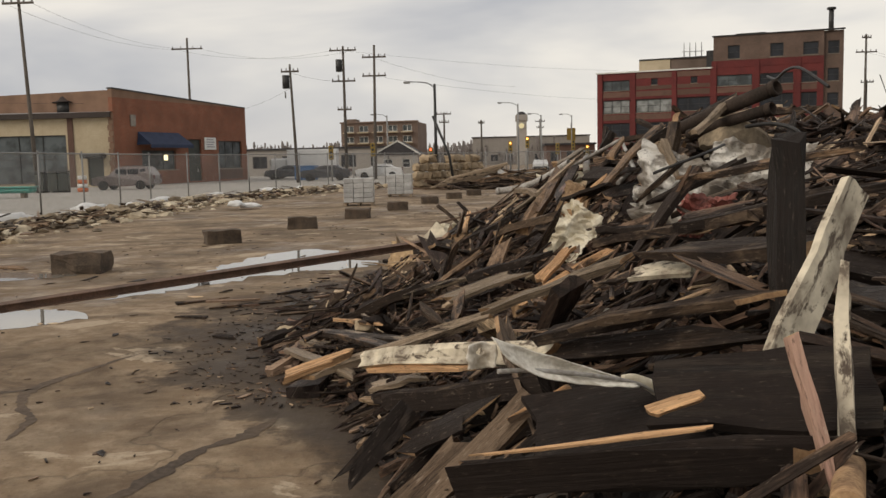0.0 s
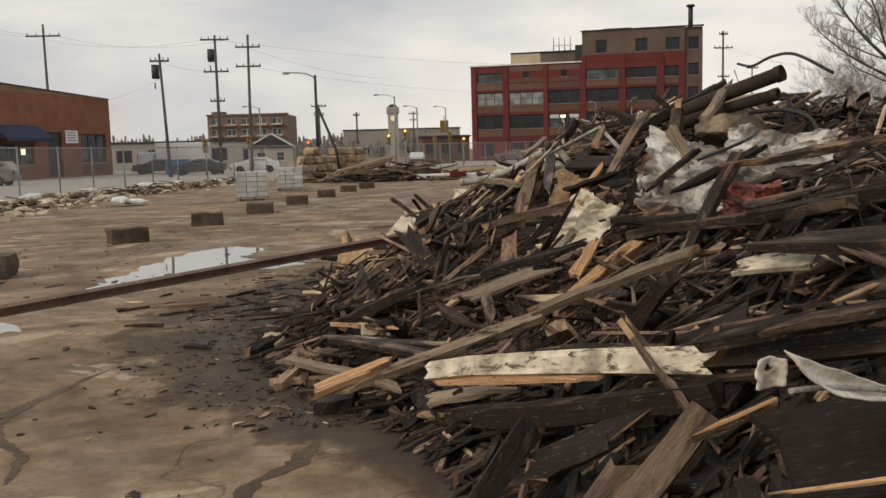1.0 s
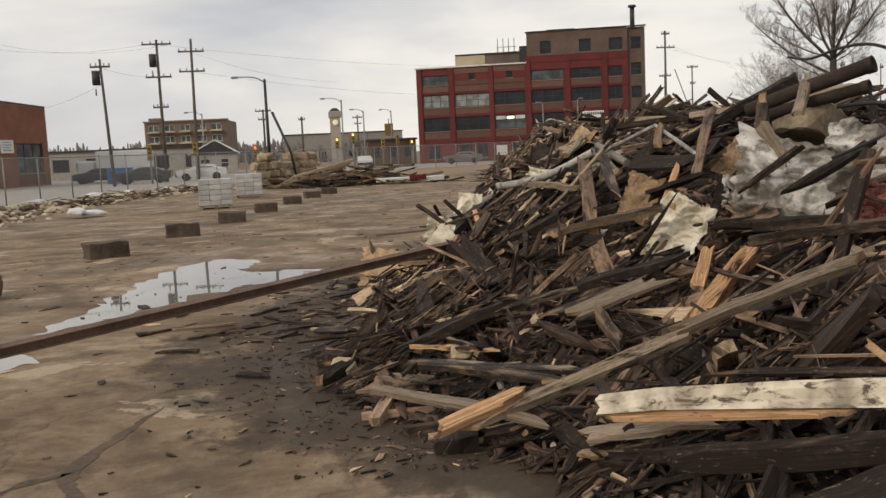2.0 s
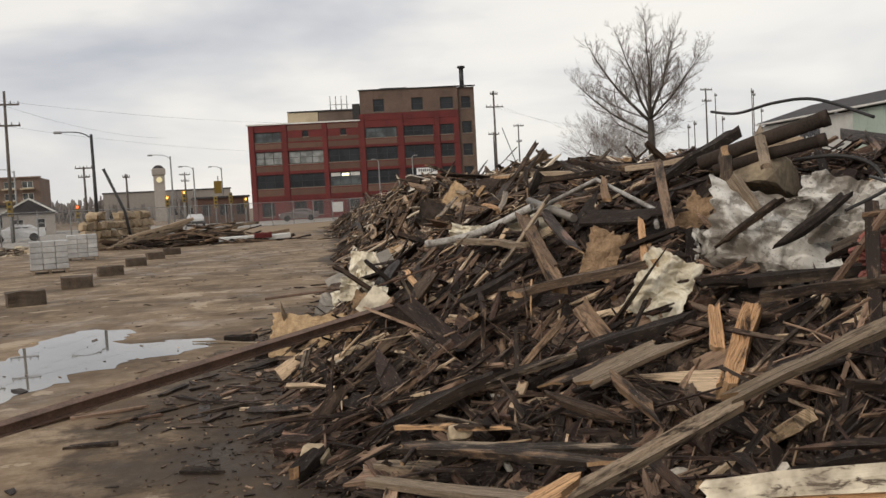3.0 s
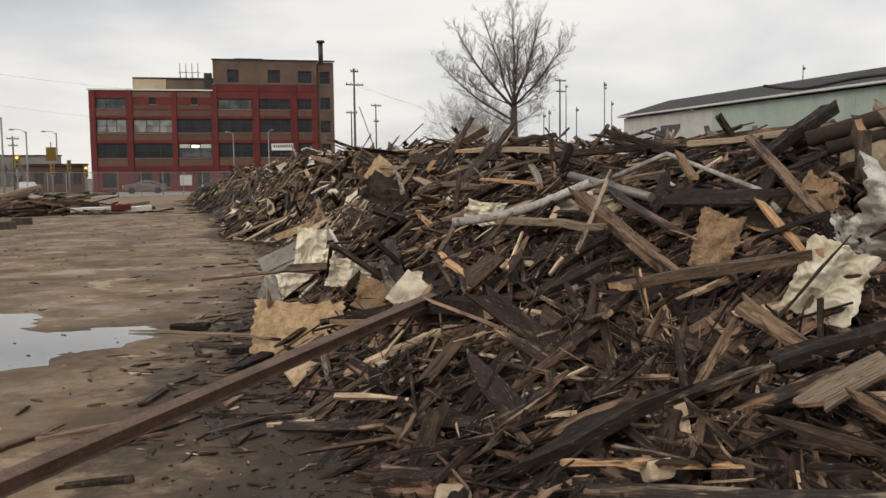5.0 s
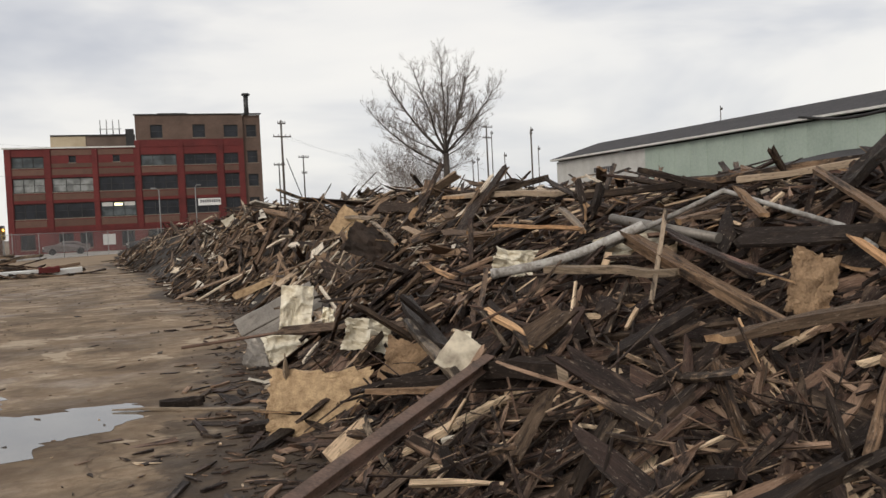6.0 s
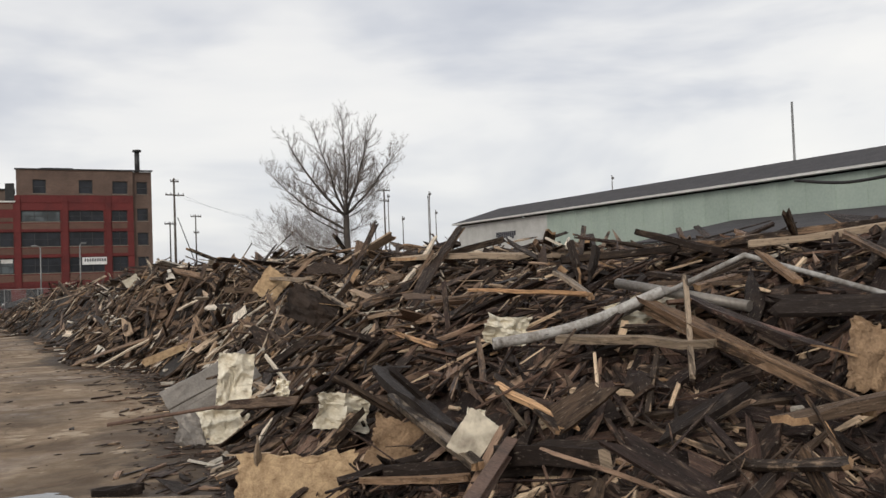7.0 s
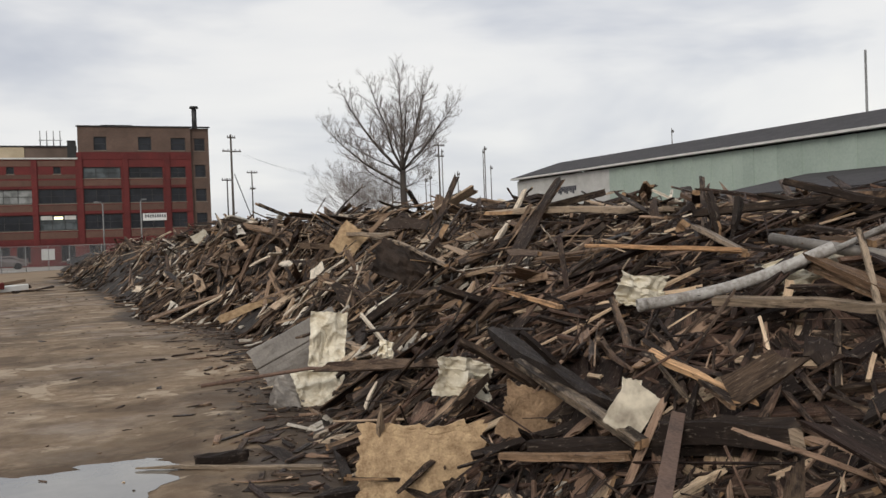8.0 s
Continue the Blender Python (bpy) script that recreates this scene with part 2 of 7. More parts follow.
YELLOWSIG = plain("yellow_signal_paint", (0.26, 0.17, 0.03), (0.18, 0.12, 0.025), 2, 20, 0.5)
BARK = plain("grey_bark", (0.085, 0.07, 0.06), (0.045, 0.038, 0.033), 2, 20, 0.95)
TWIGS = plain("bare_twigs", (0.24, 0.205, 0.185), (0.16, 0.135, 0.12), 2, 20, 0.95)
FARWOODS = plain("far_bare_woods", (0.23, 0.205, 0.195), (0.17, 0.15, 0.14), 0.15, 2, 1.0)
FARWALL = plain("far_pale_wall", (0.34, 0.31, 0.28), (0.26, 0.235, 0.21), 0.1, 2, 0.9)
APTBRICK = plain("brown_apartment_brick", (0.20, 0.145, 0.115), (0.15, 0.105, 0.085), 0.2, 3, 0.9)
SIGNWHITE = plain("white_sign", (0.68, 0.68, 0.66), (0.58, 0.58, 0.56), 2, 20, 0.6)
INK = plain("sign_ink", (0.06, 0.06, 0.07), (0.04, 0.04, 0.05), 3, 20, 0.7)
STREET = plain("pale_street", (0.42, 0.395, 0.36), (0.34, 0.315, 0.28), 0.35, 6, 0.9, 0, 0.2)
DIRT = plain("tan_dirt", (0.30, 0.215, 0.135), (0.21, 0.15, 0.095), 0.4, 7, 0.95, 0, 0.5, dist=0.05)
WRAP = plain("plastic_wrapped_pavers", (0.50, 0.50, 0.49), (0.33, 0.32, 0.31), 3, 18, 0.35, 0, 0.4)


def brick(name, a, b, mortar, size):
    k = Nodes(name)
    t = k.n.new("ShaderNodeTexBrick")
    for key, v in (("Color1", (*a, 1)), ("Color2", (*b, 1)), ("Mortar", (*mortar, 1)), ("Scale", 1.0), ("Mortar Size", 0.01), ("Brick Width", size), ("Row Height", size * 0.36)):
        t.inputs[key].default_value = v
    k.l.new(k.vec("UV"), t.inputs[0])
    stain = k.noise(0.5, 5)
    col = k.mix(1.0, t.outputs[0], k.ramp(stain, ((0.3, 0.72), (0.7, 1.2))), "MULTIPLY")
    k.bump(k.noise(12, 3), 0.2, 0.01)
    return k.set(col, 0.9)


ORANGEBRICK = brick("orange_brick", (0.235, 0.078, 0.04), (0.19, 0.06, 0.032), (0.20, 0.12, 0.08), 0.24)
BROWNBRICK = brick("brown_brick", (0.125, 0.078, 0.058), (0.095, 0.06, 0.046), (0.13, 0.095, 0.075), 0.24)


def glass_dark(name, c, rough=0.12):
    k = Nodes(name)
    f = k.noise(0.8, 3)
    return k.set(k.mix(k.ramp(f, ((0.4, 0.0), (0.6, 1.0))), c, tuple(v * 0.5 for v in c)), rough, 0.0, 0.25)


PANE = glass_dark("dark_window_glass", (0.022, 0.024, 0.03))
PANEPALE = glass_dark("pale_frosted_glass", (0.30, 0.31, 0.30), 0.4)
PANEGREY = glass_dark("grey_window_glass", (0.10, 0.115, 0.12), 0.2)


def glow(name, c, s):
    m = bpy.data.materials.new(name)
    m.use_nodes = True
    b = m.node_tree.nodes["Principled BSDF"]
    b.inputs["Base Color"].default_value = (*c, 1)
    b.inputs["Emission Color"].default_value = (*c, 1)
    b.inputs["Emission Strength"].default_value = s
    return m


AMBER = glow("amber_lamp", (1.0, 0.45, 0.10), 3.0)
REDLAMP = glow("red_lamp", (1.0, 0.12, 0.05), 2.5)
WARMTUBE = glow("warm_tube_lamp", (1.0, 0.9, 0.55), 2.0)
CLOCKFACE = glow("lit_clock_face", (0.8, 0.72, 0.45), 0.22)


def chain_link():
    k = Nodes("chain_link_mesh")
    tr = k.n.new("ShaderNodeBsdfTransparent")
    mx = k.n.new("ShaderNodeMixShader")
    wv = k.vec("UV", (1, 1, 1))
    f = k.ramp(k.noise(6, 3, 0.5, wv), ((0.3, 0.16), (0.7, 0.30)))
    k.l.new(f, mx.inputs[0])
    k.l.new(tr.outputs[0], mx.inputs[1])
    k.l.new(k.bsdf.outputs[0], mx.inputs[2])
    k.l.new(mx.outputs[0], k.n["Material Output"].inputs[0])
    return k.set((0.36, 0.36, 0.355), 0.5, 0.4)


CHAIN = chain_link()


def slab():
    """Damp, soot-stained concrete floor of a cleared building, with mud, scrapes, grit and hairline cracks."""
    k = Nodes("wet_stained_slab")
    p = k.vec("Object")
    big, mid, small = k.noise(0.22, 5, 0.55, p, 0.2), k.noise(1.1, 7, 0.66, p, 0.1), k.noise(5.0, 7, 0.7, p, 0.1)
    fine, grit = k.noise(22, 5, 0.7, p), k.noise(70, 2, 0.6, p)
    drag = k.noise(0.42, 6, 0.58, k.vec("Object", (0.9, 1.1, 1)), 0.4)
    mud = k.noise(0.8, 8, 0.62, k.vec("Object", (0.9, 1.1, 1)), 0.5)
    col = k.mix(k.ramp(mid, ((0.34, 0.0), (0.66, 1.0))), (0.222, 0.160, 0.103), (0.355, 0.27, 0.185))
    col = k.mix(k.ramp(small, ((0.42, 0.0), (0.58, 0.8))), col, (0.185, 0.125, 0.077))
    col = k.mix(k.ramp(drag, ((0.47, 0.0), (0.62, 0.75))), col, (0.105, 0.075, 0.050))
    col = k.mix(k.ramp(mud, ((0.50, 0.0), (0.62, 0.7))), col, (0.078, 0.051, 0.032))
    col = k.mix(k.ramp(mud, ((0.385, 0.75), (0.405, 0.0))), col, (0.43, 0.345, 0.25))
    col = k.mix(k.ramp(big, ((0.52, 0.0), (0.66, 0.55))), col, (0.12, 0.08, 0.05))
    vor = k.n.new("ShaderNodeTexVoronoi")
    vor.feature = "DISTANCE_TO_EDGE"
    vor.inputs["Scale"].default_value = 0.3
    jit = k.n.new("ShaderNodeVectorMath")
    jit.operation = "MULTIPLY_ADD"
    nz = k.n.new("ShaderNodeTexNoise")
    nz.inputs["Scale"].default_value, nz.inputs["Detail"].default_value = 1.4, 6
    k.l.new(p, nz.inputs["Vector"])
    k.l.new(nz.outputs["Color"], jit.inputs[0])
    jit.inputs[1].default_value = (1.6, 1.6, 0)
    k.l.new(p, jit.inputs[2])
    k.l.new(jit.outputs[0], vor.inputs["Vector"])
    crack = k.ramp(vor.outputs["Distance"], ((0.0, 1.0), (0.010, 0.0)))
    col = k.mix(k.math("MULTIPLY", crack, 0.45), col, (0.07, 0.05, 0.034))
    # char and soot washed out of the heap, all along its foot
    sep = k.n.new("ShaderNodeAttribute")
    sep.attribute_name = "soot"
    ragged = k.math("ADD", k.math("MULTIPLY", k.math("SUBTRACT", mid, 0.5), 1.5), k.math("MULTIPLY", k.math("SUBTRACT", small, 0.5), 0.55))
    edge = k.math("ADD", sep.outputs["Fac"], ragged)
    stain = k.ramp(edge, ((0.36, 0.0), (0.50, 0.72), (0.75, 1.0)))
    col = k.mix(k.math("MULTIPLY", stain, 0.9), col, (0.038, 0.0265, 0.019))
    col = k.mix(k.ramp(fine, ((0.56, 0.0), (0.70, 0.55))), col, (0.085, 0.06, 0.041))
    col = k.mix(k.ramp(grit, ((0.66, 0.0), (0.74, 0.7))), col, (0.045, 0.032, 0.023))
    col = k.mix(k.ramp(grit, ((0.24, 0.6), (0.32, 0.0))), col, (0.46, 0.38, 0.28))
    wet = k.math("MULTIPLY", k.ramp(big, ((0.44, 0.0), (0.60, 1.0))), k.ramp(mid, ((0.4, 0.1), (0.6, 1.0))))
    rough = k.math("SUBTRACT", 0.88, k.math("MULTIPLY", wet, 0.45))
    hgt = k.math("ADD", k.math("ADD", k.math("MULTIPLY", fine, 0.3), k.math("MULTIPLY", grit, 0.08)), k.math("SUBTRACT", k.math("ADD", k.math("MULTIPLY", mid, 0.6), k.math("MULTIPLY", small, 0.5)), k.math("MULTIPLY", crack, 0.4)))
    k.bump(hgt, 0.5, 0.035)
    return k.set(col, rough, 0.0, 0.22)


SLAB = slab()


def puddle_water():
    k = Nodes("puddle_water")
    k.bump(k.noise(3.0, 2), 0.03, 0.01)
    f = k.noise(5, 4)
    # base colour lightened to stand in for part of the reflected sky
    return k.set(k.mix(f, (0.15, 0.138, 0.122), (0.22, 0.205, 0.18)), 0.02, 0.0, 1.0)


WATER = puddle_water()


# ---- mesh helpers ----
def mesh_ob(name, bm, material, parent=None, label="", smooth=False):
    me = bpy.data.meshes.new(name)
    bm.to_mesh(me)
    bm.free()
    for m in material if isinstance(material, (list, tuple)) else [material]:
        me.materials.append(m)
    if smooth:
        for p in me.polygons:
            p.use_smooth = True
    ob = new(name, me)
    if parent is not None:
        ob.parent = parent
    if label:
        ob["label"] = label
    return ob


def part(name, bm, material, parent, label="", smooth=False):
    return mesh_ob(name, bm, material, parent, label, smooth)


def thing(name, label, category, m=None, group="", kind=""):
    ob = new(name)
    ob.empty_display_size = 0.2
    if m is not None:
        ob.matrix_basis = m
    return tagged(ob, label, category, group, kind)


def add_box(bm, x0, y0, z0, x1, y1, z1, m=None, bevel=0.0):
    r = bmesh.ops.create_cube(bm, size=1)
    for v in r["verts"]:
        v.co = Vector(((v.co.x + 0.5) * (x1 - x0) + x0, (v.co.y + 0.5) * (y1 - y0) + y0, (v.co.z + 0.5) * (z1 - z0) + z0))
        if m is not None:
            v.co = m @ v.co
    if bevel:
        es = list({e for v in r["verts"] for e in v.link_edges})
        bmesh.ops.bevel(bm, geom=es, offset=bevel, segments=1, affect="EDGES")
    return bm


def box(x0, y0, z0, x1, y1, z1, m=None, bevel=0.0):
    return add_box(bmesh.new(), x0, y0, z0, x1, y1, z1, m, bevel)


def add_tube(bm, pts, r0, r1=None, seg=10, caps=True):
    """A tube along points, with radius going from r0 to r1."""
    r1 = r0 if r1 is None else r1
    pts = [Vector(p) for p in pts]
    rings = []
    for i, p in enumerate(pts):
        d = (pts[min(i + 1, len(pts) - 1)] - pts[max(i - 1, 0)]).normalized()
        a = d.orthogonal().normalized() if i == 0 else (rings[-1][1] - d * rings[-1][1].dot(d)).normalized()
        b = d.cross(a)
        r = r0 + (r1 - r0) * i / max(len(pts) - 1, 1)
        rings.append(([bm.verts.new(p + (a * math.cos(2 * math.pi * k / seg) + b * math.sin(2 * math.pi * k / seg)) * r) for k in range(seg)], a))
    for (ra, _), (rb, _) in zip(rings, rings[1:]):
        for k in range(seg):
            f = bm.faces.new((ra[k], ra[(k + 1) % seg], rb[(k + 1) % seg], rb[k]))
            f.smooth = True
    if caps:
        bm.faces.new(rings[0][0][::-1])
        bm.faces.new(rings[-1][0])
    return bm


def tube(pts, r0, r1=None, seg=10, caps=True):
    return add_tube(bmesh.new(), pts, r0, r1, seg, caps)


def bend(pts, n=6):
    """Points along a smooth curve through the given ones."""
    p = [Vector(pts[0])] + [Vector(q) for q in pts] + [Vector(pts[-1])]
    out = []
    for a, b, c, d in zip(p, p[1:], p[2:], p[3:]):
        for i in range(n):
            t = i / n
            out.append(0.5 * ((2 * b) + (c - a) * t + (2 * a - 5 * b + 4 * c - d) * t * t + (3 * b - a - 3 * c + d) * t ** 3))
    out.append(Vector(pts[-1]))
    return out


# ---- the heap's shape: its foot line, the rise of its flank and its crest ----
FOOT = np.array([(1.9, 1.3), (1.05, 2.3), (0.75, 3.4), (0.52, 4.7), (0.02, 6.1), (-0.95, 7.8), (-1.05, 9.0), (-0.75, 10.4), (-0.5, 12.4), (0.35, 14.4), (1.4, 16.8), (2.9, 19.8), (3.65, 23.2), (4.3, 26.0), (3.85, 29.9), (5.3, 33.5), (7.6, 44), (8.3, 50), (12.8, 72)])
STATIONS = (1, 3, 5, 7, 9, 11, 13, 17, 23, 31, 48, 72)
RISE = (0.8, 0.95, 0.55, 0.22, 0.22, 0.56, 0.6, 0.68, 0.85, 1.0, 0.8, 0.5)
SWELL = (0, 0, 0.02, 0.065, 0.07, 0.0, -0.02, 0, 0, 0, 0, 0)
CREST = (0.85, 0.95, 1.2, 1.66, 1.9, 1.9, 1.83, 1.9, 2.05, 2.15, 2.1, 1.4)


def inside(x, y):
    """Distance into the heap from its foot line, negative outside."""
    x, y = np.asarray(x, float), np.asarray(y, float)
    best, sign = np.full(x.shape, 1e9), np.ones(x.shape)
    for (x0, y0), (x1, y1) in zip(FOOT, FOOT[1:]):
        dx, dy = x1 - x0, y1 - y0
        u = np.clip(((x - x0) * dx + (y - y0) * dy) / (dx * dx + dy * dy), 0, 1)
        d = np.hypot(x - x0 - u * dx, y - y0 - u * dy)
        near = d < best
        best = np.where(near, d, best)
        sign = np.where(near, np.where((x - x0) * dy - (y - y0) * dx > 0, 1.0, -1.0), sign)
    return sign * best


def heap(x, y):
    d = np.maximum(inside(x, y), 0)
    a, b, t = (np.interp(y, STATIONS, k) for k in (RISE, SWELL, CREST))
    v = a * d + b * d * d
    z = np.where(v < 0.7 * t, v, t - 0.3 * t * np.exp(-np.maximum(v - 0.7 * t, 0) / (0.3 * t)))
    lump = 0.10 * np.sin(x * 1.7 + 0.6 * y) * np.sin(y * 1.3 - 0.4 * x) + 0.06 * np.sin(3.1 * x - 1.2) * np.sin(2.7 * y + 0.5)
    lump = lump * (1 + 1.2 * np.clip((y - 15) / 8, 0, 1))
    hollow = 0.34 * np.exp(-((x - 2.95) / 0.75) ** 2 - ((y - 8.1) / 0.8) ** 2) + 0.2 * np.exp(-((x - 0.95) / 0.45) ** 2 - ((y - 8.45) / 0.4) ** 2) + 0.2 * np.exp(-((x - 3.3) / 0.4) ** 2 - ((y - 8.9) / 0.4) ** 2)
    back = np.clip((d - 7.5) / 6.0, 0, 1)
    return (z + lump * np.clip(d / 2.0, 0, 1) - hollow) * (1 - 0.85 * back)


# ---- timber pieces ----
def plank_mesh(rng, L, W, T, fine=True, jag=0.5):
    """Vertices, quads, end flags of one broken board along x: tapered, warped, its ends sawn, torn or split to a point."""
    cols, secs = (4, 5) if fine else (3, 3)
    xs = np.linspace(-L / 2, L / 2, secs)
    side = np.linspace(-1, 1, cols)
    V = np.zeros((secs, 2, cols, 3))
    V[..., 0], V[..., 1] = xs[:, None, None], (side * W / 2)[None, None, :]
    V[:, 0, :, 2], V[:, 1, :, 2] = T / 2, -T / 2
    reach = jag * min(W * 1.5, L * 0.25)
    for s, way in ((0, -1), (-1, 1)):
        kind = rng.uniform()
        if kind < 0.22:
            off = rng.uniform(-0.15, 0.1, cols) * reach
        elif kind < 0.62 or jag < 0.3:
            off = rng.uniform(-1.2, 0.7, cols) * reach
        else:
            off = (side * rng.choice((-1, 1)) - 0.5) * reach * rng.uniform(0.8, 2.2) + rng.uniform(-0.3, 0.3, cols) * reach
            V[s, :, :, 1] *= 0.75
            V[s, :, :, 2] *= 0.6
        V[s, :, :, 0] += way * off[None, :] + rng.uniform(-0.2, 0.2, (2, cols)) * reach
    V[1:-1, :, :, 0] += rng.uniform(-0.08, 0.08, (secs - 2, 1, 1)) * L
    V[..., 1] *= np.linspace(1, 1 - 0.35 * rng.uniform() * min(jag * 1.6, 1), secs)[:: rng.choice((-1, 1)), None, None]
    V[..., 1] += rng.normal(0, 0.03, (secs, 1, cols)) * W
    V[..., 2] += (rng.normal(0, 0.010, secs) * L * 0.5)[:, None, None]
    V[..., 1] += (rng.normal(0, 0.012) * L * (np.linspace(-1, 1, secs) ** 2 - 0.5))[:, None, None]
    V[..., 2] += rng.normal(0, 0.12, (secs, 1, cols)) * T
    V[..., 2] += rng.normal(0, 0.10) * np.linspace(-1, 1, secs)[:, None, None] * V[..., 1]
    V = V.reshape(-1, 3)
    idx = lambda s, l, c: (s * 2 + l) * cols + c
    F, E = [], []
    for s in range(secs - 1):
        for c in range(cols - 1):
            F.append((idx(s, 0, c), idx(s + 1, 0, c), idx(s + 1, 0, c + 1), idx(s, 0, c + 1)))
            F.append((idx(s, 1, c + 1), idx(s + 1, 1, c + 1), idx(s + 1, 1, c), idx(s, 1, c)))
            E += [0, 0]
        F.append((idx(s, 1, 0), idx(s + 1, 1, 0), idx(s + 1, 0, 0), idx(s, 0, 0)))
        F.append((idx(s, 0, cols - 1), idx(s + 1, 0, cols - 1), idx(s + 1, 1, cols - 1), idx(s, 1, cols - 1)))
        E += [0, 0]
    for c in range(cols - 1):
        F.append((idx(0, 0, c), idx(0, 0, c + 1), idx(0, 1, c + 1), idx(0, 1, c)))
        F.append((idx(secs - 1, 0, c + 1), idx(secs - 1, 0, c), idx(secs - 1, 1, c), idx(secs - 1, 1, c + 1)))
        E += [1, 1]
    return V, np.array(F), np.array(E)


def axes(d, n):
    d = np.asarray(d, float)
    d = d / np.linalg.norm(d)
    n = np.asarray(n, float)
    y = np.cross(n, d)
    y /= max(np.linalg.norm(y), 1e-6)
    return np.stack((d, y, np.cross(d, y)), 1)


def finish(name, V, F, E, UV, mats, end_index, parent=None, label=""):
    me = bpy.data.meshes.new(name)
    me.from_pydata(V.tolist(), [], F.tolist())
    for m in mats:
        me.materials.append(m)
    me.polygons.foreach_set("material_index", np.where(E > 0, end_index, 0).astype(np.int32).ravel())
    layer = me.uv_layers.new(name="UVMap")
    layer.data.foreach_set("uv", UV[F.ravel()].astype(np.float32).ravel())
    me.update()
    ob = new(name, me)
    if parent is not None:
        ob.parent = parent
    if label:
        ob["label"] = label
    return ob


SHEETS = []  # places of the sheets that lie open on the heap
SINGLE = []  # centre lines of the single things that lie open on the heap


def settled(places):
    """Whether a place lies under one of the single things."""
    p = np.array(places)
    near = np.zeros(len(p), bool)
    for ax, ay, bx, by, r in SINGLE:
        dx, dy = bx - ax, by - ay
        u = np.clip(((p[:, 0] - ax) * dx + (p[:, 1] - ay) * dy) / (dx * dx + dy * dy + 1e-6), 0, 1)
        near |= np.hypot(p[:, 0] - ax - u * dx, p[:, 1] - ay - u * dy) < r
    bare = np.zeros(len(p), bool)
    for cx, cy, r in SHEETS:
        bare |= np.hypot(p[:, 0] - cx, p[:, 1] - cy) < r
    return list(zip(near.tolist(), bare.tolist()))


class Heap_Builder:
    """Gathers many boards into one mesh."""

    def __init__(self):
        self.V, self.F, self.E, self.U, self.n = [], [], [], [], 0

    def add(self, rng, at, d, n, L, W, T, fine, fresh):
        V, F, E = plank_mesh(rng, L, W, T, fine)
        U = np.stack((V[:, 0] + rng.uniform(0, 50), V[:, 1] + V[:, 2] * 0.7 + rng.uniform(0, 9)), 1)
        self.V.append(V @ axes(d, n).T + np.asarray(at))
        self.F.append(F + self.n)
        self.E.append(E * (1 if fresh else 0))
        self.U.append(U)
        self.n += len(V)

    def done(self, name, mats, parent, label):
        return finish(name, np.concatenate(self.V), np.concatenate(self.F), np.concatenate(self.E), np.concatenate(self.U), mats, 1, parent, label)


hero_rng = np.random.default_rng(11)


def timber(name, a, b, w, t, material, label, category="timber", roll=0.0, ends=None, group="loose timbers on the heap", jag=0.5, lift=0.0):
    """One board or beam that lies between two points of its centre line."""
    a, b = Vector(a), Vector(b)
    L = (b - a).length
    V, F, E = plank_mesh(hero_rng, L, w, t, True, jag)
    SINGLE.append((a.x, a.y, b.x, b.y, w * 0.5 + 0.14))
    U = np.stack((V[:, 0] + hero_rng.uniform(0, 50), V[:, 1] + V[:, 2] * 0.7 + hero_rng.uniform(0, 9)), 1)
    d = (b - a).normalized()
    up = Matrix.Rotation(radians(roll), 3, d) @ Vector((0.02, -0.15, 1))
    R = axes(d, up)
    ob = finish(name, V, F, E, U, [material, ends or material], 1)
    m = Matrix(R.tolist()).to_4x4()
    m.translation = (a + b) / 2 + Vector((0, 0, lift))
    ob.matrix_basis = m
    return tagged(ob, label, category, group)


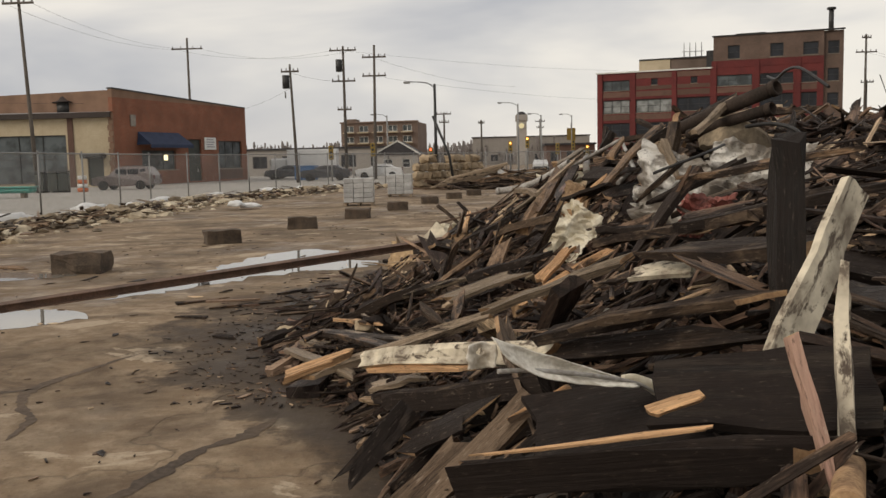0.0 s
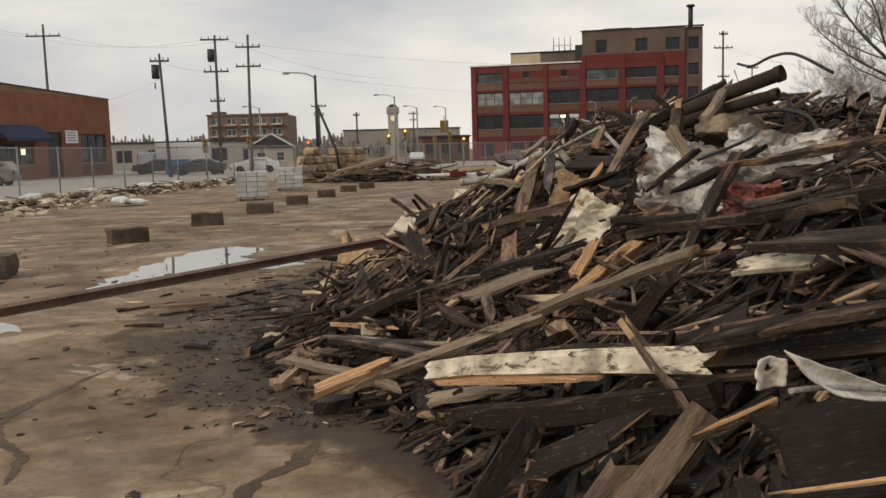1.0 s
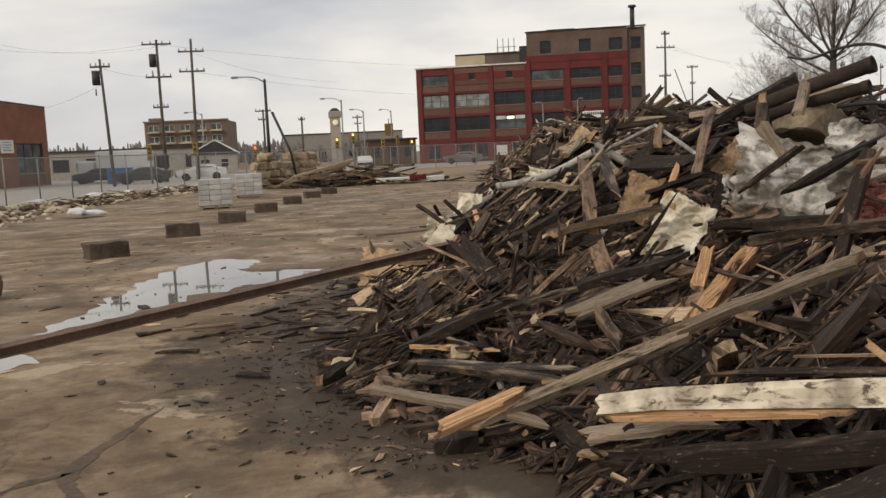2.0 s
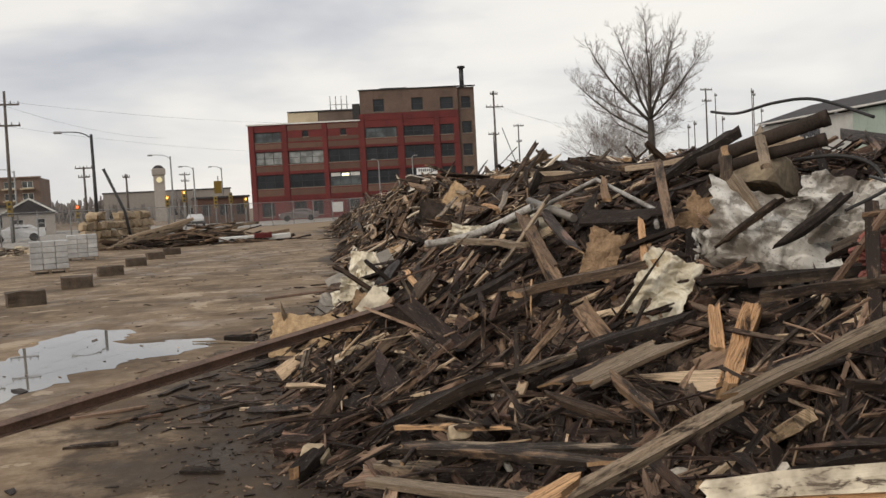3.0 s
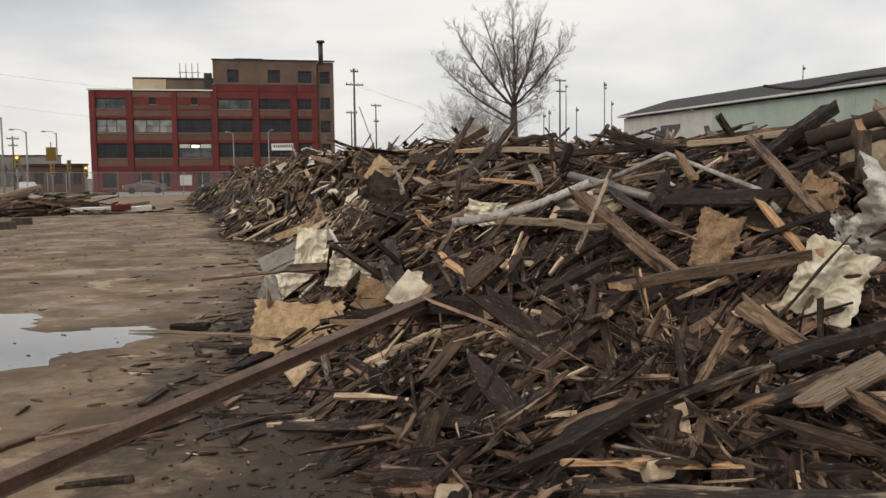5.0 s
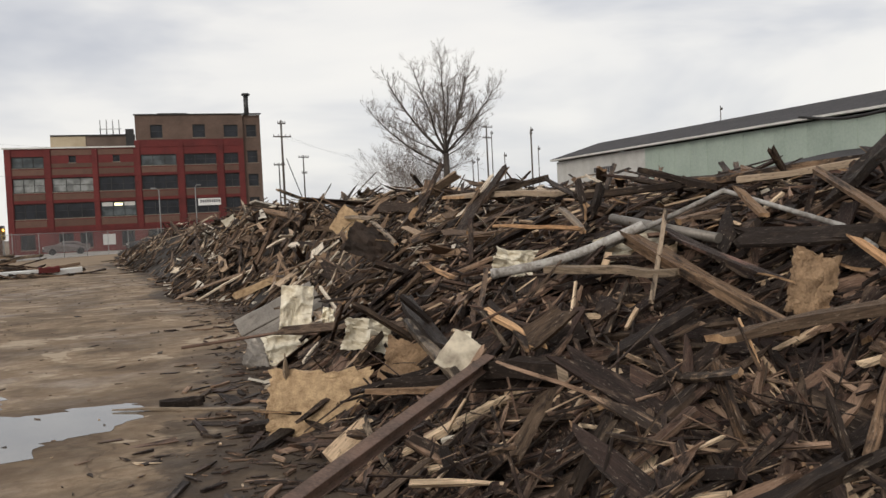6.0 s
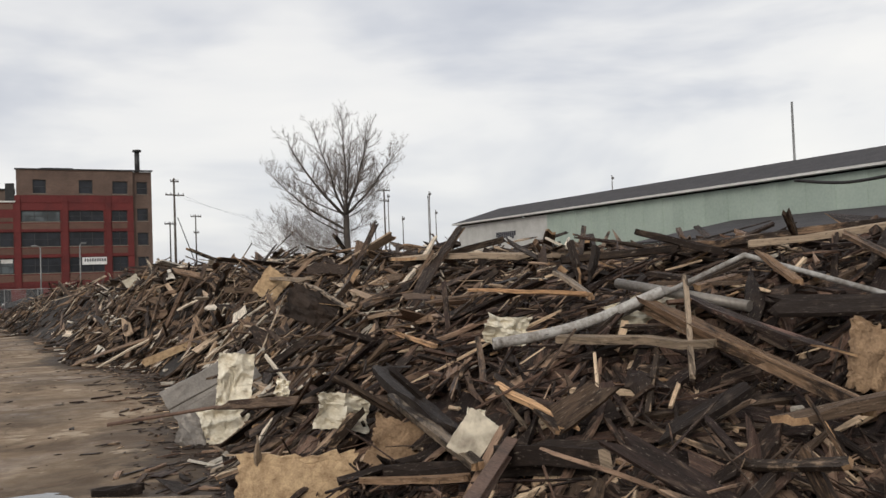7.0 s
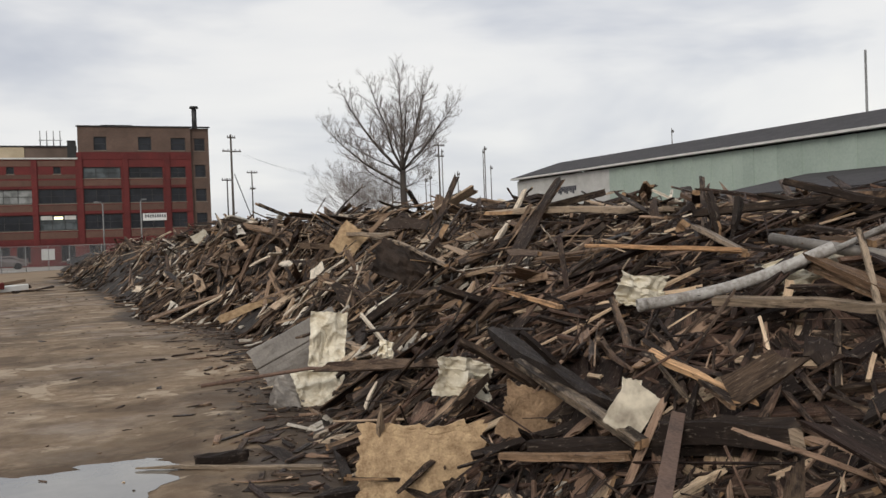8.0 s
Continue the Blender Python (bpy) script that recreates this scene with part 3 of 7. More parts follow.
def sheet(name, m, w, h, material, label, category, seed, crease=0.12, thick=0.004, ragged=0.12, n=26, ribs=0, kind=""):
    """A crumpled or ribbed sheet with a torn outline, in the xy plane of m."""
    bm = bmesh.new()
    grid = []
    for i in range(n + 1):
        row = []
        for j in range(n + 1):
            u, v = i / n - 0.5, j / n - 0.5
            e = 1 + ragged * (0.7 * noise.noise((u * 3 + seed, v * 3, seed * 1.7)) + 0.6 * noise.noise((u * 13 + seed, v * 13, seed))) * 1.5 * max(abs(u), abs(v))
            z = 0.0
            if crease:
                p = Vector((u * 1.7 + seed, v * 1.7 - seed, seed))
                warp = 2.2 * noise.noise(p * 1.3) + 3.2 * u * math.cos(seed) + 3.2 * v * math.sin(seed)
                fold = abs((warp * 1.6) % 2 - 1) * 0.32 + abs((warp * 3.7 + 2 * noise.noise(p * 2.5)) % 2 - 1) * 0.13
                d, _ = noise.voronoi(Vector((u * 1.6 + v * 0.5 + seed, v * 4.2 + 0.8 * noise.noise(p * 2), seed)))
                fold = 0.5 * fold + 0.6 * (d[1] - d[0])
                z = crease * (fold + abs(noise.noise(p)) * 1.1 + 0.3 * abs(noise.noise(p * 2.3)) + 0.05 * noise.noise(p * 5.5))
            if ribs:
                z += 0.02 * (1 if (v * ribs) % 1 < 0.2 else 0)
            row.append(bm.verts.new((u * w * e, v * h * e, z)))
        grid.append(row)
    for i in range(n):
        for j in range(n):
            bm.faces.new((grid[i][j], grid[i + 1][j], grid[i + 1][j + 1], grid[i][j + 1]))
    ob = mesh_ob(name, bm, material)
    ob.matrix_basis = m
    c, s = m.translation, m.to_3x3() @ Vector((0, 0, 1))
    SINGLE.append((c.x, c.y, c.x, c.y, 0.45 * max(w, h)))
    for step in (0.0, 0.22):
        SHEETS.append((c.x - s.x * step, c.y - s.y * step, 0.42 * max(w, h)))
    mod = ob.modifiers.new("thickness", "SOLIDIFY")
    mod.thickness = thick
    return tagged(ob, label, category, "", kind)


def ball():
    bm = bmesh.new()
    bmesh.ops.create_icosphere(bm, subdivisions=1, radius=1)
    V, F = np.array([v.co[:] for v in bm.verts]), np.array([[v.index for v in f.verts] for f in bm.faces])
    bm.free()
    return V, F


BALL_V, BALL_F = ball()


class Lumps:
    """Gathers many rough lumps into one mesh."""

    def __init__(self):
        self.V, self.F, self.n = [], [], 0

    def add(self, at, size, rng, rough=0.28):
        V = BALL_V * (1 + rng.uniform(-rough, rough, (len(BALL_V), 1)))
        R = np.array(Euler(rng.uniform(0, 6, 3).tolist()).to_matrix())
        self.V.append((V @ R.T) * np.asarray(size) + np.asarray(at))
        self.F.append(BALL_F + self.n)
        self.n += len(V)

    def done(self, name, material):
        me = bpy.data.meshes.new(name)
        me.from_pydata(np.concatenate(self.V).tolist(), [], np.concatenate(self.F).tolist())
        me.materials.append(material)
        return new(name, me)


# ---- ground ----
def build_ground():
    """One sheet to the horizon; fine where the camera walks."""
    xs = np.unique(np.concatenate(([-2500, -900, -300, -120, -60, -30], np.arange(-16, -5, 0.5), np.arange(-5, 3, 0.2), np.arange(3, 12.01, 0.5), [14, 18, 25, 40, 80, 200, 600, 2500])))
    ys = np.unique(np.concatenate(([-600, -100, -30, -8], np.arange(-3, 18, 0.2), np.arange(18, 34.01, 0.5), [36, 40, 46, 55, 70, 100, 160, 300, 900, 3500])))
    X, Y = np.meshgrid(xs, ys)
    V = np.stack((X.ravel(), Y.ravel(), np.zeros(X.size)), 1)
    w = len(xs)
    F = [(r * w + c, r * w + c + 1, (r + 1) * w + c + 1, (r + 1) * w + c) for r in range(len(ys) - 1) for c in range(w - 1)]
    me = bpy.data.meshes.new("ground")
    me.from_pydata(V.tolist(), [], F)
    me.materials.append(SLAB)
    d = inside(V[:, 0], V[:, 1])
    reach = np.interp(V[:, 1], (0, 5.3, 6.3, 7.5, 9, 10, 12, 16, 30), (0.6, 0.7, 1.5, 1.9, 2.4, 2.8, 2.2, 1.6, 1.2))
    soot = np.clip(1.0 + d / reach, 0, 1) * 0.9
    at = me.attributes.new("soot", "FLOAT", "POINT")
    at.data.foreach_set("value", soot.astype(np.float32))
    ob = new("ground", me)
    return tagged(ob, "wet soot-stained concrete slab of a cleared lot", "ground", "", "structure")


build_ground()


def flat_patch(name, outline, z, material, label, category, jitter=0.12, seed=1, steps=14):
    pts = bend(list(outline) + [outline[0]], steps)[:-1]
    bm = bmesh.new()
    vs = []
    for p in pts:
        k = jitter * noise.noise((p[0] * 1.3, p[1] * 1.3, seed))
        j = jitter * (0.6 * noise.noise((p[0] * 4.1, p[1] * 4.1, seed + 4)) + 0.45 * noise.noise((p[0] * 11, p[1] * 11, seed)))
        vs.append(bm.verts.new((p[0] + k + j, p[1] + k - j, z)))
    es = [bm.edges.new((a, b)) for a, b in zip(vs, vs[1:] + vs[:1])]
    bmesh.ops.triangle_fill(bm, edges=es, use_beauty=True, normal=(0, 0, 1))
    bmesh.ops.recalc_face_normals(bm, faces=bm.faces)
    for f in bm.faces:
        if f.normal.z < 0:
            f.normal_flip()
    return tagged(mesh_ob(name, bm, material), label, category, "", "structure")


flat_patch("water", [(-3.98, 11.2, 0), (-3.8, 13.0, 0), (-3.5, 15.4, 0), (-2.9, 17.3, 0), (-2.1, 16.9, 0), (-2.15, 15.5, 0), (-1.25, 15.0, 0), (-1.22, 14.3, 0), (-2.2, 13.8, 0), (-3.2, 12.2, 0)], 0.004, WATER, "shallow rain puddle on the slab reflecting the sky", "puddle", 0.25)
flat_patch("water", [(-6.2, 9.6, 0), (-4.6, 9.0, 0), (-3.6, 9.9, 0), (-3.9, 10.3, 0), (-5.0, 10.5, 0), (-7.0, 10.7, 0)], 0.004, WATER, "small rain puddle beside the steel rail", "puddle", 0.2, 3)
flat_patch("water", [(-8.5, 12.8, 0), (-6.2, 13.3, 0), (-5.9, 13.8, 0), (-7.5, 14.4, 0), (-9.5, 13.9, 0)], 0.004, WATER, "narrow puddle near the concrete footing", "puddle", 0.2, 5)
def strip(name, inner, outer, z, material, label, category):
    """A flat band between two lines."""
    bm = bmesh.new()
    a = [bm.verts.new((x, y, z)) for x, y in inner]
    b = [bm.verts.new((x, y, z)) for x, y in outer]
    for k in range(len(a) - 1):
        f = bm.faces.new((a[k], a[k + 1], b[k + 1], b[k]))
        f.normal_update()
        if f.normal.z < 0:
            f.normal_flip()
    return tagged(mesh_ob(name, bm, material), label, category, "", "structure")


strip("road", [(-15.6, -30), (-15.5, 20), (-15.4, 40), (-13.6, 50), (-9.4, 60.5), (-2, 72), (9, 86.5), (26, 97), (60, 100)], [(-70, -30), (-70, 20), (-70, 60), (-70, 90), (-60, 120), (-30, 140), (-8, 140), (24, 109), (60, 108)], 0.012, STREET, "pale grey street beyond the fence", "road")
flat_patch("ground_patch", [(5.5, 62, 0), (14, 66, 0), (30, 80, 0), (30, 96, 0), (14, 88, 0), (4, 76, 0)], 0.008, DIRT, "bare tan dirt at the edge of the lot", "dirt", 0.8, 9, 3)


# cracks in the slab, filled with mud
def crack(pts, w, seed):
    line = bend([Vector((x, y, 0)) for x, y in pts], 24)
    bm = bmesh.new()
    prev = None
    for i, p in enumerate(line):
        d = line[min(i + 1, len(line) - 1)] - line[max(i - 1, 0)]
        s = Vector((-d.y, d.x, 0)).normalized()
        taper = min(1.0, 6 * i / len(line) + 0.1, 6 * (len(line) - 1 - i) / len(line) + 0.1)
        ka, kb = (w * taper * (0.75 + 0.8 * noise.noise((p.x * 5 + o, p.y * 5, seed)) + 0.5 * noise.noise((p.x * 16, p.y * 16 + o, seed))) for o in (0, 7))
        pair = [bm.verts.new((p.x + s.x * ka, p.y + s.y * ka, 0.003)), bm.verts.new((p.x - s.x * kb, p.y - s.y * kb, 0.003))]
        if prev:
            bm.faces.new((prev[0], prev[1], pair[1], pair[0]))
        prev = pair
    bmesh.ops.recalc_face_normals(bm, faces=bm.faces)
    return tagged(mesh_ob("slab_crack", bm, MUD), "dark mud-filled crack across the slab", "crack", "", "structure")


MUD = plain("dark_mud", (0.11, 0.074, 0.047), (0.055, 0.038, 0.026), 2, 25, 0.85, 0, 0.4)
crack([(-2.2, 8.0), (-2.4, 7.3), (-2.5, 6.7), (-2.35, 6.3), (-2.1, 5.95), (-2.0, 5.5)], 0.05, 1)
crack([(-2.5, 6.75), (-2.75, 6.6), (-3.1, 6.1)], 0.045, 3)
crack([(-0.42, 6.0), (-0.5, 5.6), (-0.68, 5.35), (-0.8, 4.9), (-0.95, 4.4)], 0.06, 2)


# ---- the debris heap ----
debris = thing("debris_heap", "long heap of charred and splintered demolition timber on the slab", "debris heap")


def build_mound():
    xs, ys = np.concatenate((np.arange(-1.6, 8, 0.12), np.arange(8, 32, 0.5))), np.concatenate((np.arange(1.0, 16, 0.12), np.arange(16, 74, 0.4)))
    X, Y = np.meshgrid(xs, ys)
    rng = np.random.default_rng(2)
    Z = heap(X, Y)
    d = inside(X, Y)
    Z = Z - 0.30 * np.clip(d / 1.1, 0, 1) + rng.normal(0, 0.035, X.shape) * np.clip(d / 0.5, 0, 1) - np.where(d <= 0.05, 0.05, 0)
    w = len(xs)
    keep = (d > -0.1) & (d < 14)
    F = [(r * w + c, r * w + c + 1, (r + 1) * w + c + 1, (r + 1) * w + c) for r in range(len(ys) - 1) for c in range(w - 1) if keep[r, c] and keep[r, c + 1] and keep[r + 1, c] and keep[r + 1, c + 1]]
    me = bpy.data.meshes.new("mound")
    me.from_pydata(np.stack((X.ravel(), Y.ravel(), Z.ravel()), 1).tolist(), [], F)
    bm = bmesh.new()
    bm.from_mesh(me)
    bmesh.ops.delete(bm, geom=[v for v in bm.verts if not v.link_faces], context="VERTS")
    bpy.data.meshes.remove(me)
    return part("mound", bm, MOUND, debris, "black ash and small char under the boards")


MOUND = plain("ash_and_char", (0.016, 0.014, 0.013), (0.055, 0.044, 0.036), 3.5, 30, 0.85, 0, 0.9, dist=0.05)
build_mound()


def surface(places):
    """Depth into the heap, height and slopes at many places."""
    p, e = np.array(places), 0.15
    x, y = p[:, 0], p[:, 1]
    return np.stack((inside(x, y), heap(x, y), (heap(x + e, y) - heap(x - e, y)) / (2 * e), (heap(x, y + e) - heap(x, y - e)) / (2 * e)), 1).tolist()


def spots(rng, count, y0, y1, d0, d1, power):
    """Places on the heap between two stations, thicker towards the first one."""
    out = []
    while len(out) < count:
        y = y0 + (y1 - y0) * rng.uniform() ** power
        x = float(np.interp(y, FOOT[:, 1], FOOT[:, 0])) + rng.uniform(d0, d1)
        out.append((x, y))
    return out


def scatter(rng, count, y0, y1, d0, d1, power, size, builder, fine, loose=0.10, fresh=0.25, width=0.058, tip=0.30):
    places = spots(rng, count, y0, y1, d0, d1, power)
    for (x, y), (d, z, sx, sy), (under, bare) in zip(places, surface(places), settled(places)):
        if (d < -0.3 and rng.uniform() > np.exp(d * 1.2)) or (bare and rng.uniform() < 0.92):
            continue
        L = float(np.clip(rng.lognormal(math.log(size), 0.7), 0.08, 2.6 if width > 0.03 else 1.0))
        W = float(np.clip(rng.lognormal(math.log(width), 0.68), 0.007, 0.26)) * (0.5 + 0.5 * min(L / 0.5, 1))
        T = min(float(np.clip(rng.lognormal(math.log(0.024), 0.6), 0.005, 0.11)), W)
        a = rng.uniform(0, 2 * math.pi)
        tilt = rng.normal(0, tip) * (0.55 if d > 2.6 else 1 if d > 0.3 else 0.15)
        dirv = np.array((math.cos(a), math.sin(a), (math.cos(a) * sx + math.sin(a) * sy) + tilt))
        nrm = np.array((-sx + rng.normal(0, 0.45), -sy + rng.normal(0, 0.45), 1.0)) if d > 0.1 else np.array((rng.normal(0, 0.05), rng.normal(0, 0.05), 1.0))
        if under:
            L, tilt = min(L, 0.5), tilt * 0.3
            dirv[2] = math.cos(a) * sx + math.sin(a) * sy + tilt
        at = (x, y, max(z, 0) + (rng.uniform(-0.24, -0.10) if under and d > 0.3 else (rng.uniform(-0.30, -0.08) if d > 0.6 and rng.uniform() < 0.4 else rng.uniform(-0.12, loose)) if d > 0.15 else T * 0.6 + 0.004))
        builder.add(rng, at, dirv, nrm, L, W, T, fine, rng.uniform() < fresh)


C, B, G, N, P = WOOD_CHAR, WOOD_BROWN, WOOD_GREY, WOOD_TAN, PEEL
# ---- steel, pipes and sheets on the heap ----
def steel_rail():
    """A long rusty flanged rail, one end on the heap, that runs out over the slab."""
    a, b = Vector((0.36, 10.83, 0.72)), Vector((-6.2, 6.33, 0.20))
    L = (b - a).length
    ob = thing("steel_rail", "long rusty steel rail propped on the heap", "steel rail")
    R = axes(b - a, (0.05, -0.25, 1))
    m = Matrix(R.tolist()).to_4x4()
    m.translation = a
    ob.matrix_basis = m
    part("web", box(0, -0.008, -0.032, L, 0.008, 0.032), STEEL, ob)
    part("flange", box(0, -0.038, 0.030, L, 0.038, 0.041, None, 0.003), STEEL, ob)
    part("flange", box(0, -0.038, -0.041, L, 0.038, -0.030, None, 0.003), STEEL, ob)
    return ob


steel_rail()


def pipe(name, pts, r, material, label, category="pipe", hollow=True, seg=14, group="pipes on the heap"):
    ob = thing(name, label, category, None, group)
    ob.location = Vector(pts[0])
    rel = [Vector(p) - Vector(pts[0]) for p in pts]
    if hollow:
        bm = add_tube(bmesh.new(), rel, r, r, seg, False)
        mod_ob = part("pipe_wall", bm, material, ob)
        s = mod_ob.modifiers.new("wall", "SOLIDIFY")
        s.thickness, s.offset = r * 0.14, -1
        d = (rel[0] - rel[1]).normalized()
        part("rim", tube([rel[0] - d * 0.05, rel[0] + d * 0.012], r * 1.12, r * 1.12, seg, False), material, ob).modifiers.new("wall", "SOLIDIFY").thickness = r * 0.2
    else:
        part("rod", tube(rel, r, r, seg), material, ob)
    return ob


pipe("drain_pipe", [(3.52, 8.46, 2.25), (3.18, 8.88, 2.10), (2.86, 9.30, 1.94)], 0.065, DARKPIPE, "sooty iron drain pipe with an open end lying on the heap")
pipe("drain_pipe", [(3.48, 8.45, 2.07), (3.2, 8.8, 1.98), (2.9, 9.15, 1.87)], 0.052, DARKPIPE, "second sooty iron drain pipe under the first")
pipe("thin_conduit", [(1.62, 11.0, 1.42), (2.40, 10.35, 1.86), (2.40, 9.35, 1.56), (2.2, 9.0, 1.42)], 0.022, PALEPIPE, "thin grey bent conduit over the heap", "conduit", False, 8)
pipe("chalky_pipe", bend([(1.02, 11.62, 1.27), (1.3, 11.4, 1.32), (1.55, 11.1, 1.42), (1.85, 10.7, 1.62)]), 0.040, PALEPIPE, "chalky white pipe with a split end", "pipe")
pipe("round_pole", [(2.1, 11.3, 1.68), (2.0, 10.1, 1.50)], 0.04, GREYMETAL, "grey round pole lying in the heap", "pole", False, 10)
pipe("cable", bend([(4.1, 10.8, 2.54), (4.05, 10.3, 2.47), (3.95, 9.6, 2.50), (3.9, 9.0, 2.46), (3.95, 8.4, 2.24)]), 0.015, CABLE, "stiff black cable sticking out above the heap", "cable", False, 7, "cables")
pipe("cable", bend([(3.3, 8.6, 1.92), (3.45, 8.3, 1.93), (3.6, 8.1, 1.85), (3.6, 7.95, 1.66), (3.45, 7.9, 1.45)]), 0.018, CABLE, "curved black hose drooping over the heap", "hose", False, 7, "cables")
pipe("cable", bend([(2.2, 6.9, 1.55), (2.55, 6.9, 1.68), (2.8, 7.3, 1.75)]), 0.012, CABLE, "bent black wire among the boards", "wire", False, 6, "cables")
pipe("thin_rod", [(-0.1, 16.38, 0.35), (0.96, 16.0, 0.44), (1.71, 14.90, 0.42)], 0.02, STEEL, "bent rusty rod leaning from the slab onto the heap", "rod", False, 7)

sheet("crumpled_sheeting", look((1.66, 8.14, 1.04), (0.2, 6.3, 1.7), 25), 0.40, 0.50, SHEETWHITE, "crumpled off-white plastic sheeting draped on boards", "sheeting", 1.3, 0.15, 0.004, 0.2, 60)
sheet("crumpled_sheeting", look((2.60, 8.02, 1.40), (1.1, 5.9, 2.3), 12), 0.95, 0.66, TARPGREY, "dirty grey-white crumpled sheeting over the boards", "sheeting", 4.1, 0.24, 0.005, 0.3, 64)
sheet("crumpled_sheeting", look((3.12, 7.66, 1.60), (2.0, 5.4, 3.2), 4), 0.80, 0.55, TARPGREY, "sooty grey crumpled sheeting high on the heap", "sheeting", 6.6, 0.24, 0.005, 0.3, 64)
sheet("crumpled_sheeting", look((2.36, 8.46, 1.26), (1.2, 6.6, 1.9)), 0.30, 0.34, TARPGREY, "torn grey sheeting tucked between boards", "sheeting", 2.2, 0.2, 0.004, 0.25, 44)
sheet("bent_metal_sheet", look((1.48, 16.5, 0.66), (0.2, 13.6, 0.95), 6), 0.42, 0.62, SHEETWHITE, "folded white metal panel standing at the heap's foot", "metal panel", 8.2, 0.14, 0.004, 0.12, 30)
sheet("bent_metal_sheet", look((1.18, 16.15, 0.22), (0.0, 13.4, 1.0), -14), 0.55, 0.46, SHEETWHITE, "bent white metal panel with scorched edges on the slab", "metal panel", 9.4, 0.15, 0.004, 0.14, 30)
sheet("metal_roofing_sheet", look((1.82, 17.7, 0.42), (0.6, 14.5, 2.2), -26), 1.25, 0.66, GREYMETAL, "grey ribbed metal roofing panel leaning at the heap's foot", "metal panel", 3.3, 0.03, 0.004, 0.05, 44, 2)
sheet("metal_roofing_sheet", look((0.95, 16.3, 0.14), (0.1, 14.0, 1.6), 20), 0.55, 0.4, GREYMETAL, "small bent grey metal panel on the slab", "metal panel", 5.3, 0.06, 0.004, 0.15, 20)
sheet("fibreboard", look((-0.17, 12.5, 0.24), (-2.2, 8.9, 1.3), 3), 0.86, 0.60, FOAM, "torn tan fibreboard slab leaning at the heap's foot", "fibreboard", 7.7, 0.03, 0.035, 0.35, 30)
sheet("fibreboard", look((0.45, 12.1, 0.55), (-0.9, 9.4, 1.3), 20), 0.42, 0.36, FOAMDIM, "dirty piece of tan fibreboard among boards", "fibreboard", 11.7, 0.03, 0.03, 0.4, 22)
sheet("fibreboard", look((1.78, 9.18, 1.22), (0.6, 7.2, 1.7), 15), 0.30, 0.40, FOAMDIM, "ragged tan fibreboard standing in the heap", "fibreboard", 12.7, 0.05, 0.03, 0.4, 22)
sheet("fibreboard", look((2.62, 9.0, 1.5), (1.6, 7.3, 2.0), 30), 0.3, 0.34, FOAMDIM, "ragged brown fibreboard scrap in the heap", "fibreboard", 15.2, 0.05, 0.03, 0.4, 18)
sheet("white_plate", look((0.24, 11.05, 0.76), (-0.9, 9.0, 1.5), 38), 0.22, 0.30, PEEL, "speckled white plate tilted on the boards", "plate", 13.1, 0.01, 0.01, 0.1, 12)
sheet("white_plate", look((0.50, 12.85, 0.72), (-0.8, 9.9, 1.2), 10), 0.42, 0.28, SHEETWHITE, "crumpled white scrap among boards", "metal scrap", 14.1, 0.15, 0.004, 0.3, 18)
sheet("white_plate", look((1.63, 12.06, 1.33), (0.2, 9.2, 2.0), 10), 0.36, 0.24, SHEETWHITE, "crumpled white scrap on the flank of the heap", "metal scrap", 16.1, 0.15, 0.004, 0.3, 18)
sheet("white_plate", look((1.95, 10.9, 1.47), (0.9, 8.4, 2.4), -10), 0.6, 0.26, SHEETWHITE, "bent white scrap beside the chalky pipe", "metal scrap", 18.1, 0.1, 0.004, 0.3, 18)
sheet("white_plate", look((0.33, 11.12, 0.82), (-0.4, 9.2, 1.2), 15), 0.13, 0.2, SHEETWHITE, "small white box scrap by the rail end", "metal scrap", 19.1, 0.05, 0.004, 0.2, 10)
sheet("white_plate", look((1.0, 14.6, 0.75), (0.0, 11.5, 1.4), 15), 0.14, 0.16, SHEETWHITE, "small crumpled white scrap", "metal scrap", 20.1, 0.12, 0.004, 0.3, 14)
sheet("insulation_wad", look((2.56, 6.86, 1.27), (1.7, 5.0, 2.0)), 0.40, 0.30, PINK, "wad of scorched pink insulation", "insulation", 21.3, 0.22, 0.02, 0.5, 26)
sheet("torn_board", look((5.55, 30.6, 0.55), (-3.6, 7.5, 3.2), -40), 1.5, 0.5, FOAM, "pale tan board leaning on the heap's far foot", "board", 22.3, 0.01, 0.03, 0.12, 10)
sheet("torn_board", look((6.0, 27.4, 1.2), (-2.0, 7.5, 4.0), -25), 0.75, 0.4, SHEETWHITE, "small pale panel among boards of the far heap", "board", 26.3, 0.03, 0.02, 0.25, 10)
sheet("torn_board", look((7.1, 33.2, 1.85), (-2.0, 7.5, 4.0), 60), 0.7, 0.45, SHEETWHITE, "small pale panel near the crest of the far heap", "board", 27.3, 0.03, 0.02, 0.25, 10)
sheet("torn_board", look((4.2, 24.2, 0.5), (-2.5, 7.5, 3.0), -20), 1.3, 0.16, FOAM, "narrow tan board lying at the far heap's foot", "board", 28.3, 0.01, 0.03, 0.15, 10)
sheet("torn_board", look((6.9, 31.2, 0.9), (4.6, 27.0, 1.8), 35), 0.9, 0.5, FOAM, "brown board leaning on the heap", "board", 23.3, 0.01, 0.03, 0.15, 10)
sheet("torn_board", look((5.2, 22.0, 1.75), (3.5, 18.5, 2.3), 40), 0.5, 0.6, FOAM, "pale torn board on top of the heap", "board", 24.3, 0.02, 0.03, 0.3, 10)
